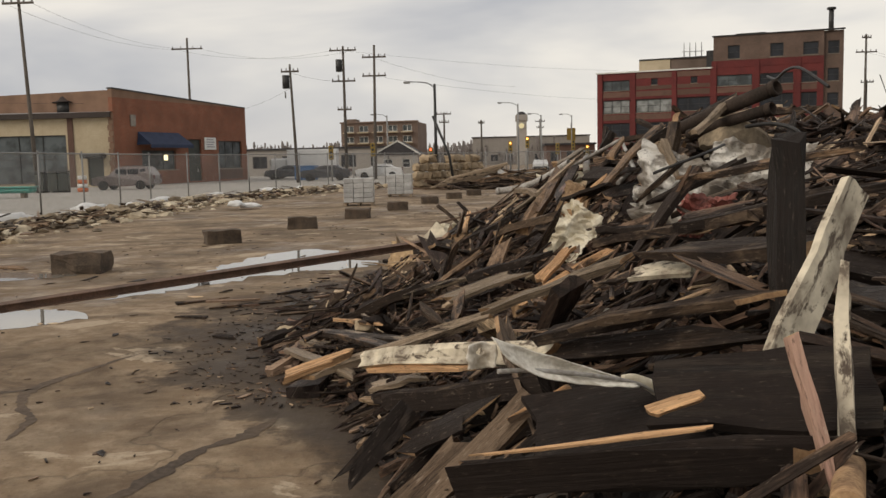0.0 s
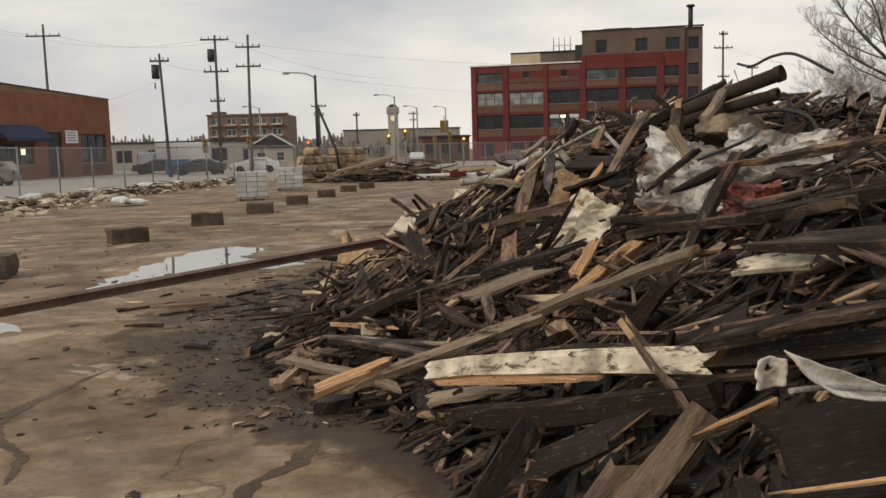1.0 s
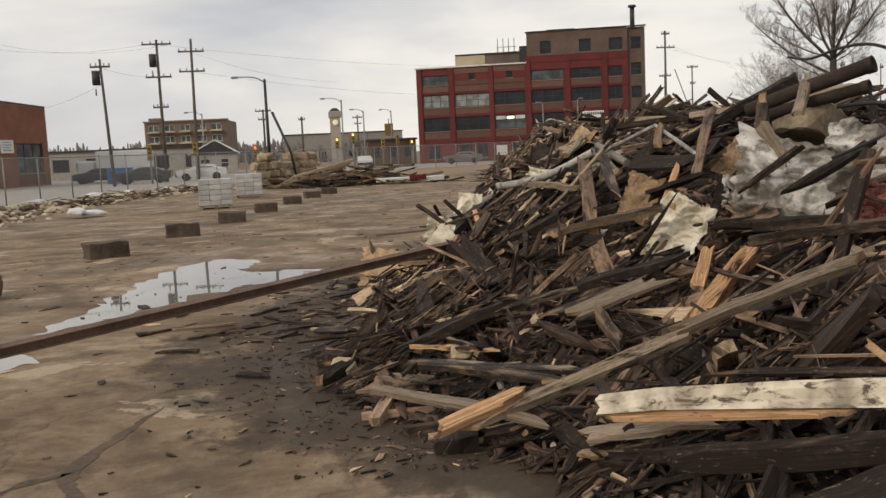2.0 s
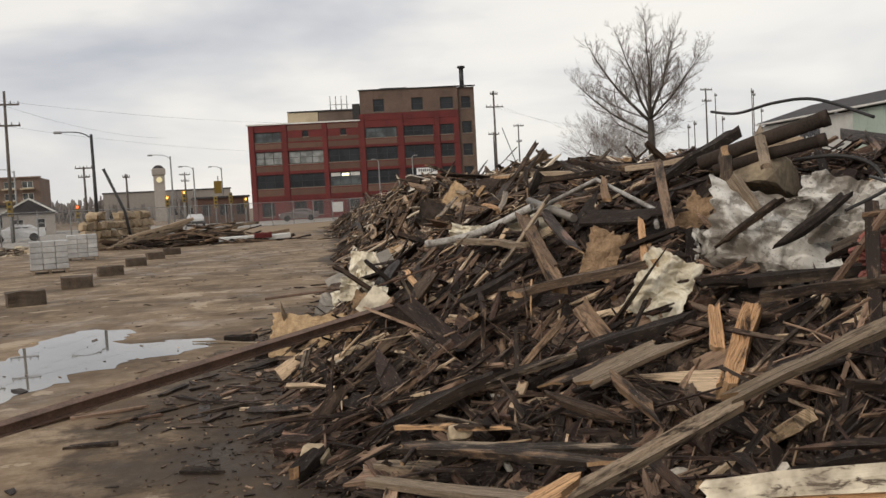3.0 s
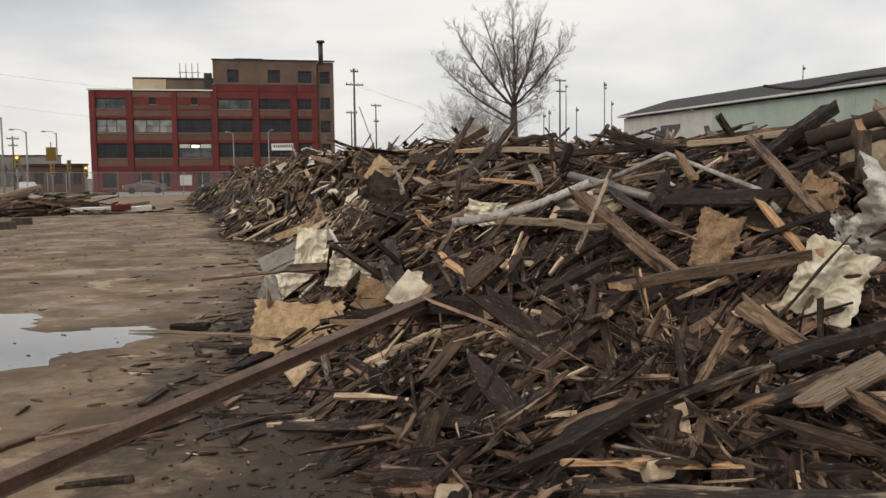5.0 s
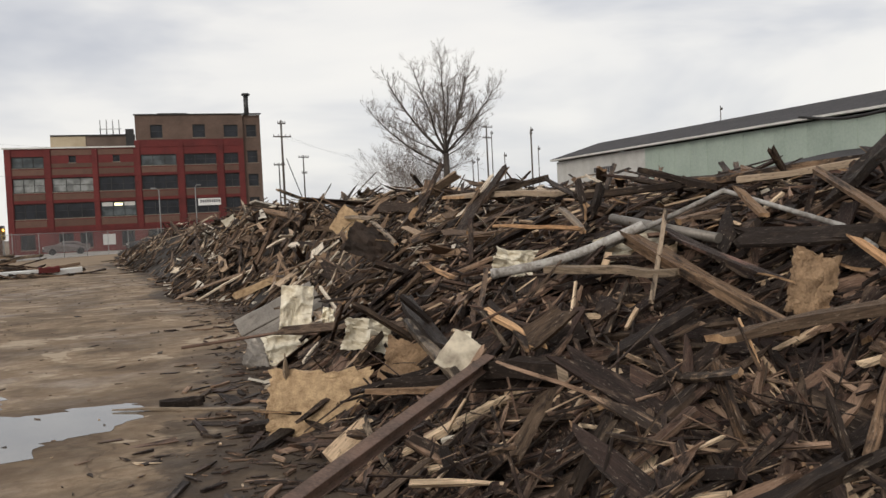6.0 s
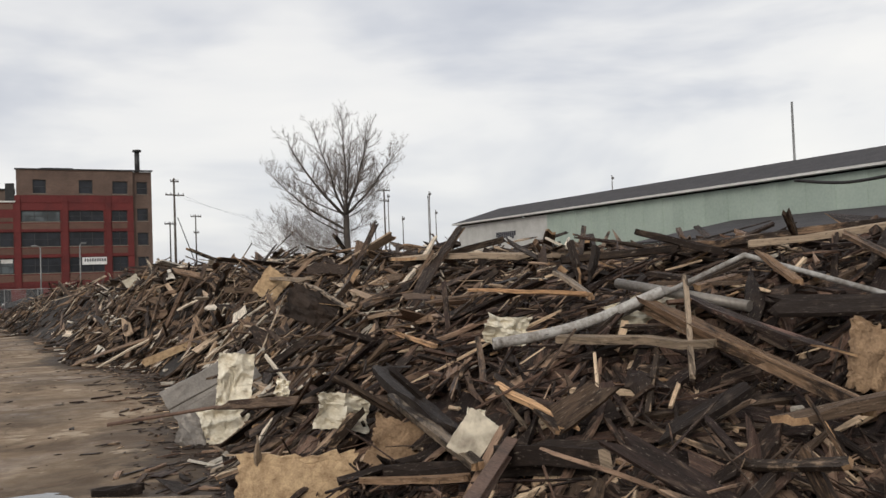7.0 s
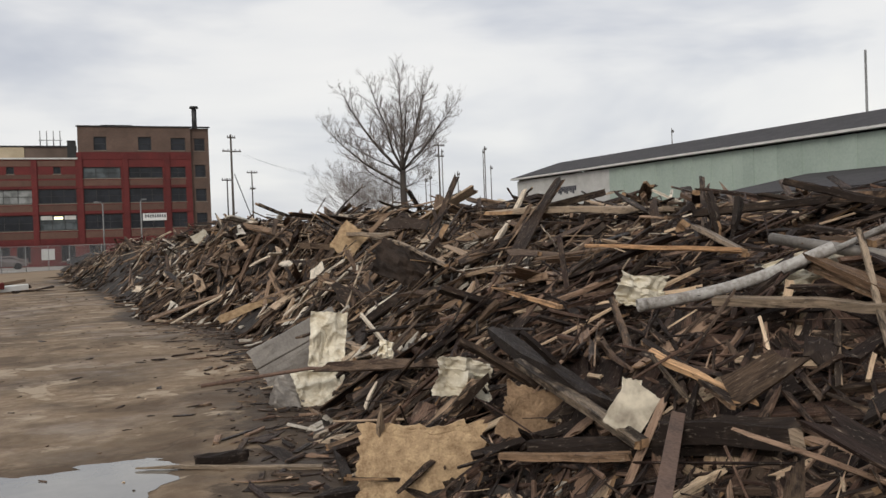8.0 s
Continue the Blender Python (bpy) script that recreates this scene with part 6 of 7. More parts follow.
    for k in range(4):
        part("roof_antenna", tube([(10.2 + 0.75 * k, 8, 14.5), (10.2 + 0.75 * k, 8, 16.4)], 0.07, 0.05, 6), GALV, ob)
    part("antenna_bar", box(10.0, 7.95, 15.2, 12.7, 8.05, 15.27), GALV, ob)
    stack = part("smoke_stack", tube([(27.9, 3, 15.9), (27.9, 3, 18.7)], 0.3, 0.3, 12), DARKMETAL, ob)
    part("stack_cap", tube([(27.9, 3, 18.7), (27.9, 3, 18.95)], 0.55, 0.5, 12), DARKMETAL, stack)
    sign = part("sign_panel", box(21.2, -0.08, 4.9, 24.0, -0.02, 5.75), SIGNWHITE, ob, "white sign panel with dark unreadable lettering")
    for k in range(9):
        part("lettering_bar", box(21.45 + 0.27 * k, -0.10, 5.25, 21.62 + 0.27 * k, -0.081, 5.6), INK, sign)
    part("notice", box(10.1, -0.07, 0.7, 11.5, -0.02, 1.95), SIGNWHITE, ob)
    part("light_strip", box(10.2, 0.1, 5.25, 11.4, 0.14, 5.7), WHITETRIM, ob)
    part("light_strip", box(12.7, 0.1, 5.25, 13.9, 0.14, 5.7), WHITETRIM, ob)
    part("lit_lamp", box(11.6, 0.08, 5.3, 12.5, 0.14, 5.6), WARMTUBE, ob)
    return ob


BROWNSPAN = plain("brown_spandrel_brick", (0.135, 0.075, 0.055), (0.095, 0.055, 0.042), 0.8, 9, 0.9, 0, 0.2)
red_factory()


def brick_shop():
    A, Bp = (-32.3, 74.5), (-27.0, 95.2)
    m = wall_m(A, Bp)
    ob = thing("brick_shop", "low orange brick shop with a navy awning and stepped parapet", "building", m)
    holes = [(3.6, 1.35, 8.6, 3.1), (10.7, 0.15, 12.9, 4.2), (16.0, 1.3, 20.4, 4.1)]
    ident = Matrix()
    facade(ob, "front_wall", ident, 21.4, 7.6, holes, ORANGEBRICK)
    bm = bmesh.new()
    for quad in (((0, 0, 7.6), (21.4, 0, 7.6), (0, 0, 8.3)), ((0, 0.4, 7.6), (0, 0.4, 8.3), (21.4, 0.4, 7.6))):
        bm.faces.new([bm.verts.new(v) for v in quad])
    bm.faces.new([bm.verts.new(v) for v in ((0, 0, 8.3), (21.4, 0, 7.6), (21.4, 0.4, 7.6), (0, 0.4, 8.3))])
    bm.faces.new([bm.verts.new(v) for v in ((0, 0, 7.6), (0, 0, 8.3), (0, 0.4, 8.3), (0, 0.4, 7.6))])
    part("sloping_parapet", bm, ORANGEBRICK, ob)
    part("coping", box(0, -0.06, 0, 21.45, 0.46, 0.12, pose(-0.05, 0, 8.3, 0, 1.87, 0)), DARKMETAL, ob)
    window(ob, ident, *holes[0], 3, 1, PANEGREY)
    window(ob, ident, *holes[2], 3, 2, PANEGREY)
    d = part("door", box(10.75, 0.15, 0.15, 12.85, 0.22, 4.15), DARKDOOR, ob, "dark green recessed door")
    part("door_handle", box(12.3, 0.08, 1.0, 12.38, 0.15, 1.3), GALV, d)
    bm = bmesh.new()
    pts = [(3.2, -0.02, 4.75), (9.2, -0.02, 4.75), (9.4, -1.5, 3.6), (3.0, -1.5, 3.6), (9.4, -1.5, 3.3), (3.0, -1.5, 3.3)]
    v = [bm.verts.new(p) for p in pts]
    bm.faces.new((v[0], v[3], v[2], v[1]))
    bm.faces.new((v[3], v[5], v[4], v[2]))
    a = bm.verts.new((3.0, -0.02, 3.6)), bm.verts.new((9.4, -0.02, 3.6))
    bm.faces.new((v[0], a[0], v[3]))
    bm.faces.new((v[1], v[2], a[1]))
    part("awning", bm, BLUECLOTH, ob, "navy canvas awning").modifiers.new("t", "SOLIDIFY").thickness = 0.03
    s = part("shop_sign", box(13.4, -0.1, 3.2, 15.4, -0.02, 4.4), SIGNWHITE, ob, "white sign with unreadable lettering")
    for k in range(4):
        part("lettering_bar", box(13.7, -0.115, 3.42 + 0.24 * k, 15.1 - 0.2 * (k % 2), -0.101, 3.52 + 0.24 * k), INKPALE, s)
    part("sill_wall", box(16.0, -0.03, 0.2, 20.4, 0.0, 1.2), BROWNSPAN, ob)
    part("wall_lamp", box(2.2, -0.1, 5.2, 2.9, -0.01, 6.2), GREYMETAL, ob)
    part("window_lamp", box(7.0, 0.1, 2.2, 7.5, 0.15, 2.7), WARMTUBE, ob)
    part("left_wall", box(0, 0.4, 0, 0.4, 16, 8.2), ORANGEBRICK, ob)
    part("right_wall", box(21.0, 0.4, 0, 21.4, 16, 7.55), ORANGEBRICK, ob)
    part("rear_wall", box(0.4, 15.6, 0, 21.0, 16, 7.5), ORANGEBRICK, ob)
    part("roof", box(0.4, 0.4, 7.0, 21.0, 15.6, 7.2), PALEROOF, ob)
    for k in range(12):
        part("quoin", box(-0.25 if k % 2 else -0.12, -0.03, 0.3 + k * 0.5, 0.0, 0.42, 0.75 + k * 0.5), ORANGEBRICK, ob)
    return ob


DARKDOOR = plain("dark_green_door", (0.035, 0.042, 0.035), (0.022, 0.026, 0.022), 2, 15, 0.5)
INKPALE = plain("faded_sign_ink", (0.30, 0.30, 0.32), (0.22, 0.22, 0.24), 3, 20, 0.7)
brick_shop()


def cream_shop():
    ob = thing("cream_shop", "cream stucco shop with a dark roof edge and roof ventilator", "building", pose(-70, 74.6, 0))
    ident = Matrix()
    holes = [(20.5, 0.4, 33.4, 4.5), (35.2, 0.2, 36.6, 2.5), (4, 0.4, 17, 4.5)]
    facade(ob, "front_wall", ident, 37.6, 5.9, holes, BEIGE)
    window(ob, ident, *holes[0], 6, 2, PANEGREY)
    window(ob, ident, *holes[2], 6, 2, PANEGREY)
    part("door", box(35.25, 0.15, 0.2, 36.55, 0.22, 2.45), DARKDOOR, ob)
    part("door_awning", box(34.9, -0.9, 2.45, 36.9, -0.01, 2.9, None, 0.1), DARKMETAL, ob)
    part("divider", box(33.6, -0.08, 0, 34.1, -0.001, 5.9), BROWNSPAN, ob)
    part("roof_edge", box(-0.3, -0.5, 5.9, 37.6, 0.4, 6.35), BROWNROOF, ob)
    bm = bmesh.new()
    v = [bm.verts.new(p) for p in ((-0.3, -0.4, 6.36), (37.6, -0.4, 6.36), (37.6, 9, 7.2), (-0.3, 9, 7.2))]
    bm.faces.new(v)
    part("roof", bm, PALEROOF, ob).modifiers.new("t", "SOLIDIFY").thickness = 0.1
    vent = part("roof_ventilator", tube([(32.8, 1.5, 6.3), (32.8, 1.5, 7.35)], 0.75, 0.75, 8), DARKMETAL, ob, "dark octagonal roof ventilator")
    part("ventilator_cap", tube([(32.8, 1.5, 7.35), (32.8, 1.5, 7.5), (32.8, 1.5, 8.2)], 1.15, 0.1, 8), BROWNROOF, vent)
    part("left_wall", box(0, 0.4, 0, 0.4, 12, 5.9), BEIGE, ob)
    part("rear_wall", box(0.4, 11.6, 0, 37.6, 12, 5.9), BEIGE, ob)
    return ob


BROWNROOF = plain("dark_brown_roof_edge", (0.055, 0.04, 0.035), (0.035, 0.027, 0.024), 1, 12, 0.8)
cream_shop()


def green_shed():
    a, b = Vector((44.8, 60.0, 0)), Vector((31.2, 0.0, 0))
    L = (b - a).length
    m = wall_m(a, b)
    ob = thing("metal_shed", "long pale green metal shed with a dark shingle roof", "building", m)
    ident = Matrix()
    part("wall_white", box(0, 0, 0, 12.3, 0.2, 5.9), WHITETRIM, ob, "white-painted end bay")
    n = 60
    for k in range(n):
        x = 12.3 + (L - 12.3) * k / n
        part("siding_panel", box(x, -0.03 if k % 2 else 0.0, 0, x + (L - 12.3) / n, 0.2, 5.9), GREENSIDE, ob)
    part("eave_trim", box(-0.3, -0.45, 6.0, L, 0.1, 6.12), WHITETRIM, ob, "white eave trim")
    bm = bmesh.new()
    v = [bm.verts.new(p) for p in ((-0.3, -0.45, 6.125), (L, -0.45, 6.125), (L, 4.2, 7.45), (-0.3, 4.2, 7.45), (L, 8.8, 6.125), (-0.3, 8.8, 6.125))]
    bm.faces.new((v[0], v[1], v[2], v[3]))
    bm.faces.new((v[3], v[2], v[4], v[5]))
    part("roof", bm, DARKROOF, ob).modifiers.new("t", "SOLIDIFY").thickness = 0.08
    bm = bmesh.new()
    g = [bm.verts.new(p) for p in ((0, 0.2, 0), (0, 8.4, 0), (0, 8.4, 6.0), (0, 4.2, 7.3), (0, 0.2, 6.0))]
    bm.faces.new(g)
    part("gable", bm, WHITETRIM, ob).modifiers.new("t", "SOLIDIFY").thickness = 0.1
    part("rear_wall", box(0, 8.2, 0, L, 8.4, 6.0), GREENSIDE, ob)
    for k in range(10):
        part("lettering_bar", box(5.7 + 0.27 * k, -0.03, 4.7 - 0.1 * (k % 3), 5.9 + 0.27 * k, -0.002, 5.05), INK, ob)
    lean = part("lean_to_roof", box(29, -7.0, -0.1, L, 0, 0.0, pose(0, 0, 4.25, 9, 0, 0)), DARKROOF, ob, "dark lower lean-to roof")
    part("lean_to_wall", box(29, -6.8, 0, L, -6.6, 3.05), BROWNSPAN, ob)
    return ob


green_shed()


def apartment():
    ob = thing("apartment_building", "far four-storey brown apartment block with balconies", "building", pose(-36.2, 200, 0, 0, 0, -3))
    holes = [(0.8 + 3.3 * c, 1.0 + 2.4 * r, 2.9 + 3.3 * c, 2.4 + 2.4 * r) for c in range(5) for r in range(4)]
    facade(ob, "front_wall", Matrix(), 17.4, 10.2, holes, APTBRICK)
    for h in holes:
        window(ob, Matrix(), *h, 2, 1, PANEGREY, WHITETRIM, 0.12, 0.16, False)
    for r in range(4):
        for c in range(5):
            part("balcony", box(0.6 + 3.3 * c, -1.2, 0.7 + 2.4 * r, 3.1 + 3.3 * c, 0, 0.95 + 2.4 * r), BEIGE, ob)
    part("side_wall", box(17.0, 0.4, 0, 17.4, 14, 10.2), APTBRICK, ob)
    part("left_wall", box(0, 0.4, 0, 0.4, 14, 10.2), APTBRICK, ob)
    part("stair_tower", box(0.5, 2, 10.2, 3.0, 6, 11.2), APTBRICK, ob)
    part("roof", box(0.4, 0.4, 10.0, 17.0, 14, 10.15), DARKROOF, ob)
    part("cornice", box(-0.2, -0.3, 10.2, 17.6, 0.5, 10.5), APTBRICK, ob)
    return ob


apartment()


def clock_tower():
    ob = thing("clock_tower", "distant pale stone clock tower", "tower", pose(4.3, 206, 0))
    part("shaft", box(-1.15, -1.15, 0, 1.15, 1.15, 10.4), FARWALL, ob)
    part("belfry", box(-1.4, -1.4, 9.9, 1.4, 1.4, 11.4, None, 0.15), FARWALL, ob)
    part("cap", tube([(0, 0, 11.4), (0, 0, 12.1)], 1.3, 0.5, 8), DARKROOF, ob)
    bm = tube([(0, -1.45, 8.9), (0, -1.15, 8.9)], 0.62, 0.62, 16)
    part("clock_face", bm, CLOCKFACE, ob)
    return ob


clock_tower()


def low_building(name, label, x0, y0, x1, y1, h, material, windows=0):
    ob = thing(name, label, "building", pose(x0, y0, 0))
    w = x1 - x0
    holes = [(w * (k + 0.25) / windows, 1.0, w * (k + 0.75) / windows, min(h - 0.8, 2.6)) for k in range(windows)]
    facade(ob, "front_wall", Matrix(), w, h, holes, material)
    for q in holes:
        window(ob, Matrix(), *q, 2, 1, PANE, DARKMETAL, 0.1, 0.16, False)
    part("side_wall", box(0, 0.4, 0, 0.4, y1 - y0, h), material, ob)
    part("side_wall", box(w - 0.4, 0.4, 0, w, y1 - y0, h), material, ob)
    part("roof", box(-0.2, -0.2, h, w + 0.2, y1 - y0, h + 0.25), DARKROOF, ob)
    return ob


low_building("low_red_building", "low dark red brick building beside the street", 6.4, 124, 13.0, 134, 3.3, BROWNSPAN, 3)
low_building("far_hall", "far pale hall along the horizon", -8, 232, 22, 250, 7.0, FARWALL, 8)
low_building("far_store", "long low white and grey store beyond the street", -38, 118, -14, 128, 3.4, FARWALL, 6)
low_building("far_store", "low grey roofed store beyond the street", -50, 140, -30, 150, 3.2, GREYMETAL, 5)


def gable_house():
    ob = thing("gable_house", "small pale house with a dark gable roof", "house", pose(-15.5, 112, 0))
    facade(ob, "front_wall", Matrix(), 5.4, 2.4, [(1.0, 0.8, 2.2, 1.9), (3.4, 0.8, 4.4, 1.9)], FARWALL, 0.3)
    for h in ((1.0, 0.8, 2.2, 1.9), (3.4, 0.8, 4.4, 1.9)):
        window(ob, Matrix(), *h, 1, 2, PANE, WHITETRIM, 0.08, 0.1, False)
    bm = bmesh.new()
    v = [bm.verts.new(p) for p in ((-0.3, -0.2, 2.4), (5.7, -0.2, 2.4), (2.9, -0.2, 4.1), (-0.3, 8, 2.4), (5.7, 8, 2.4), (2.9, 8, 4.1))]
    bm.faces.new((v[0], v[1], v[2]))
    bm.faces.new((v[0], v[2], v[5], v[3]))
    bm.faces.new((v[1], v[4], v[5], v[2]))
    part("roof", bm, DARKROOF, ob)
    part("bargeboard", box(0, -0.3, 0, 3.6, -0.2, 0.18, pose(-0.3, 0, 2.35, 0, -28, 0)), WHITETRIM, ob)
    part("bargeboard", box(-3.3, -0.3, 0, 0, -0.2, 0.18, pose(5.7, 0, 2.35, 0, 31, 0)), WHITETRIM, ob)
    return ob


gable_house()


# ---- vehicles ----
def car(name, label, m, paint, L=4.6, W=1.85, H=1.7, suv=True):
    ob = thing(name, label, "car", m, "parked cars")
    hood, tail = L * 0.27, L * (0.02 if suv else 0.16)
    prof = [(0, 0.42), (0.02, 0.85), (hood * 0.3, 0.98), (hood, 1.05), (hood + 0.62, H - 0.06), (hood + 1.0, H), (L - tail - 0.45, H - 0.02), (L - tail - 0.02, 1.08), (L - 0.02, 1.0), (L, 0.45), (L - 0.3, 0.3), (0.3, 0.3)]
    bm = bmesh.new()
    sides = []
    for y, k in ((-W / 2, 1), (W / 2, 1)):
        sides.append([bm.verts.new((x, y * (0.86 if z > 1.1 else 1.0), z)) for x, z in prof])
    bm.faces.new(sides[0])
    bm.faces.new(sides[1][::-1])
    n = len(prof)
    for i in range(n):
        bm.faces.new((sides[0][i], sides[1][i], sides[1][(i + 1) % n], sides[0][(i + 1) % n]))
    bmesh.ops.recalc_face_normals(bm, faces=bm.faces)
    bmesh.ops.bevel(bm, geom=list(bm.edges), offset=0.05, segments=2, affect="EDGES")
    part("body", bm, paint, ob)
    for s in (-1, 1):
        y = s * W / 2 * 0.93
        bm = bmesh.new()
        for x0, x1 in ((hood + 0.55, hood + 1.35), (hood + 1.45, hood + 2.25), (hood + 2.35, L - tail - 0.5)):
            if x1 > x0 + 0.15:
                add_box(bm, x0, y - 0.03, 1.12, x1, y + 0.03, H - 0.2, None, 0.02)
        part("side_window", bm, PANE, ob)
        for x in (L * 0.19, L * 0.79):
            w = part("wheel", tube([(x, s * W / 2 - 0.13, 0.34), (x, s * W / 2 + 0.06, 0.34)], 0.34, 0.34, 18), RUBBER, ob)
            part("rim", tube([(x, s * W / 2 + 0.05 * s, 0.34), (x, s * W / 2 + 0.08 * s, 0.34)], 0.2, 0.19, 14), GALV, w)
        part("headlight", box(-0.02, s * 0.62 - 0.18, 0.68, 0.05, s * 0.62 + 0.18, 0.86), SIGNWHITE, ob)
        part("tail_light", box(L - 0.05, s * 0.72 - 0.1, 0.75, L + 0.02, s * 0.72 + 0.1, 1.05), REDPAINT, ob)
    part("bumper", box(-0.06, -W / 2 * 0.95, 0.34, 0.08, W / 2 * 0.95, 0.6, None, 0.03), DARKMETAL, ob)
    if suv:
        for s in (-1, 1):
            part("roof_bar", tube([(hood + 1.0, s * 0.6, H + 0.04), (L - 0.5, s * 0.6, H + 0.03)], 0.025, 0.025, 6), DARKMETAL, ob)
    return ob


car("suv", "mauve-grey estate suv parked beside the brick shop", pose(-29.3, 64.5, 0, 0, 0, 2), SUVPAINT)
car("sedan", "dark sedan parked along the street", pose(-17.8, 81, 0, 0, 0, 4), CARDARK, 4.6, 1.8, 1.4, False)
car("sedan", "dark sedan parked behind the shop corner", pose(-23.8, 91, 0, 0, 0, 4), CARDARK, 4.6, 1.8, 1.45, False)
car("sedan", "white sedan on the far street", pose(-13.2, 84, 0, 0, 0, 4), CARWHITE, 4.4, 1.8, 1.4, False)
car("sedan", "silver sedan parked near the factory", pose(14.0, 105, 0, 0, 0, -8), SUVPAINT, 4.5, 1.8, 1.4, False)
car("sedan", "grey sedan parked near the factory", pose(22.0, 103, 0, 0, 0, -8), CARDARK, 4.5, 1.8, 1.4, False)
car("sedan", "pale sedan waiting at the crossing", pose(5.0, 108, 0, 0, 0, 88), CARWHITE, 4.5, 1.8, 1.4, False)


def box_truck(m):
    ob = thing("box_truck", "white box truck parked across the street", "truck", m)
    part("cargo_box", box(1.9, -1.15, 0.9, 7.2, 1.15, 3.1, None, 0.05), CARWHITE, ob)
    part("cab", box(0, -1.0, 0.5, 1.85, 1.0, 2.2, None, 0.2), CARWHITE, ob)
    part("windscreen", box(-0.02, -0.85, 1.4, 0.06, 0.85, 2.0), PANE, ob)
    for x in (0.9, 5.8):
        for s in (-1, 1):
            part("wheel", tube([(x, s * 0.85, 0.42), (x, s * 1.1, 0.42)], 0.42, 0.42, 16), RUBBER, ob)
    part("chassis", box(0.3, -0.5, 0.45, 7.0, 0.5, 0.85), DARKMETAL, ob)
    return ob


box_truck(pose(-24.5, 96, 0, 0, 0, 3))
blue = thing("blue_container", "small blue steel container by the street", "container", pose(-19.6, 86, 0))
part("shell", box(0, 0, 0.012, 2.0, 1.5, 1.3, None, 0.04), CARBLUE, blue)
part("lid", box(-0.05, -0.05, 1.3, 2.05, 1.55, 1.4), CARBLUE, blue)
skiff = thing("turquoise_tarp_roll", "flat turquoise plastic trough lying by the kerb", "trough", pose(-29.5, 49.6, 0.3, 0, 0, 4))
part("trough", box(0, 0, 0, 3.2, 0.9, 0.34, None, 0.12), TEAL, skiff)
part("trough_rim", box(-0.05, -0.05, 0.3, 3.25, 0.95, 0.38, None, 0.02), TEAL, skiff)
part("trestle", box(0.4, 0.2, -0.3, 0.6, 0.7, 0.0), WOOD_GREY, skiff)
part("trestle", box(2.5, 0.2, -0.3, 2.7, 0.7, 0.0), WOOD_GREY, skiff)
for i, x in enumerate((-31.1, -30.2, -29.5)):
    wb = thing("wheeled_bin", "dark green wheeled rubbish bin", "bin", pose(x, 60, 0, 0, 0, 8 * i), "rubbish bins")
    part("tub", box(-0.33, -0.38, 0.1, 0.33, 0.38, 1.35, None, 0.06), DARKDOOR, wb)
    part("lid", box(-0.36, -0.42, 1.35, 0.36, 0.42, 1.5, None, 0.05), DARKMETAL, wb)
    part("wheel", tube([(-0.3, 0.34, 0.12), (0.3, 0.34, 0.12)], 0.12, 0.12, 10), RUBBER, wb)
drum = thing("traffic_barrel", "orange and white traffic barrel at the kerb", "barrel", pose(-28.3, 60.2, 0))
for k in range(4):
    part("band", tube([(0, 0, 0.02 + 0.28 * k), (0, 0, 0.29 + 0.28 * k)], 0.36 - 0.02 * k, 0.35 - 0.02 * k, 14), ORANGE if k % 2 == 0 else SIGNWHITE, drum)


# ---- poles, lamps and wires ----
def utility_pole(x, y, h, arms, label, lean=(0, 0), turn=0, transformer=False, r=0.16):
    ob = thing("utility_pole", label, "utility pole", pose(x, y, 0, 0, 0, turn), "utility poles")
    topp = Vector((lean[0], lean[1], h))
    part("pole", tube([(0, 0, 0), topp * 0.5, topp], r, r * 0.62, 10), POLEWOOD, ob)
    for z, w in arms:
        c = topp * (z / h)
        arm = part("crossarm", box(c.x - w / 2, c.y - 0.2, z - 0.07, c.x + w / 2, c.y - 0.08, z + 0.07), POLEWOOD, ob)
        for k in (-0.46, -0.2, 0.2, 0.46):
            part("insulator", tube([(c.x + w * k, c.y - 0.14, z + 0.07), (c.x + w * k, c.y - 0.14, z + 0.28)], 0.06, 0.045, 6), GALV, arm)
    if transformer:
        c = topp * 0.86
        part("transformer", tube([(c.x - 0.42, c.y, c.z - 0.6), (c.x - 0.42, c.y, c.z + 0.5)], 0.3, 0.3, 12), DARKMETAL, ob)
        part("cutout", tube([(c.x - 0.5, c.y, c.z - 1.4), (c.x - 0.5, c.y, c.z - 0.9)], 0.07, 0.07, 6), GALV, ob)
    return ob


utility_pole(-31.4, 60, 13.3, ((12.9, 2.2),), "tall leaning wooden utility pole by the street", (-0.5, 0))
utility_pole(-31.1, 90, 14.5, ((13.4, 3.2),), "wooden utility pole with a single crossarm", (0, 0))
utility_pole(-16.65, 75, 9.9, ((9.3, 1.5),), "wooden utility pole with a transformer", (-0.35, 0), 0, True, 0.14)
utility_pole(-13.9, 83, 12.3, ((11.9, 2.5), (9.1, 2.2), (6.5, 1.3)), "wooden utility pole with three crossarms", (0, 0), 0, True)
utility_pole(-11.2, 83, 12.3, ((11.2, 2.2), (9.5, 2.2)), "wooden utility pole with two crossarms", (0.2, 0))
utility_pole(41.7, 106, 14.7, ((14.3, 1.0), (12.7, 2.3)), "wooden utility pole beside the factory", (0, 0), 0, False, 0.17)
utility_pole(77.4, 112, 15.5, ((15.2, 2.0), (13.6, 1.6)), "wooden utility pole behind the tree", (0, 0))
utility_pole(-6.6, 110, 7.4, ((7.2, 1.8), (6.2, 1.2)), "far wooden utility pole", (0, 0))
utility_pole(-2.2, 115, 6.6, ((6.2, 0.8),), "far short wooden pole", (0, 0))
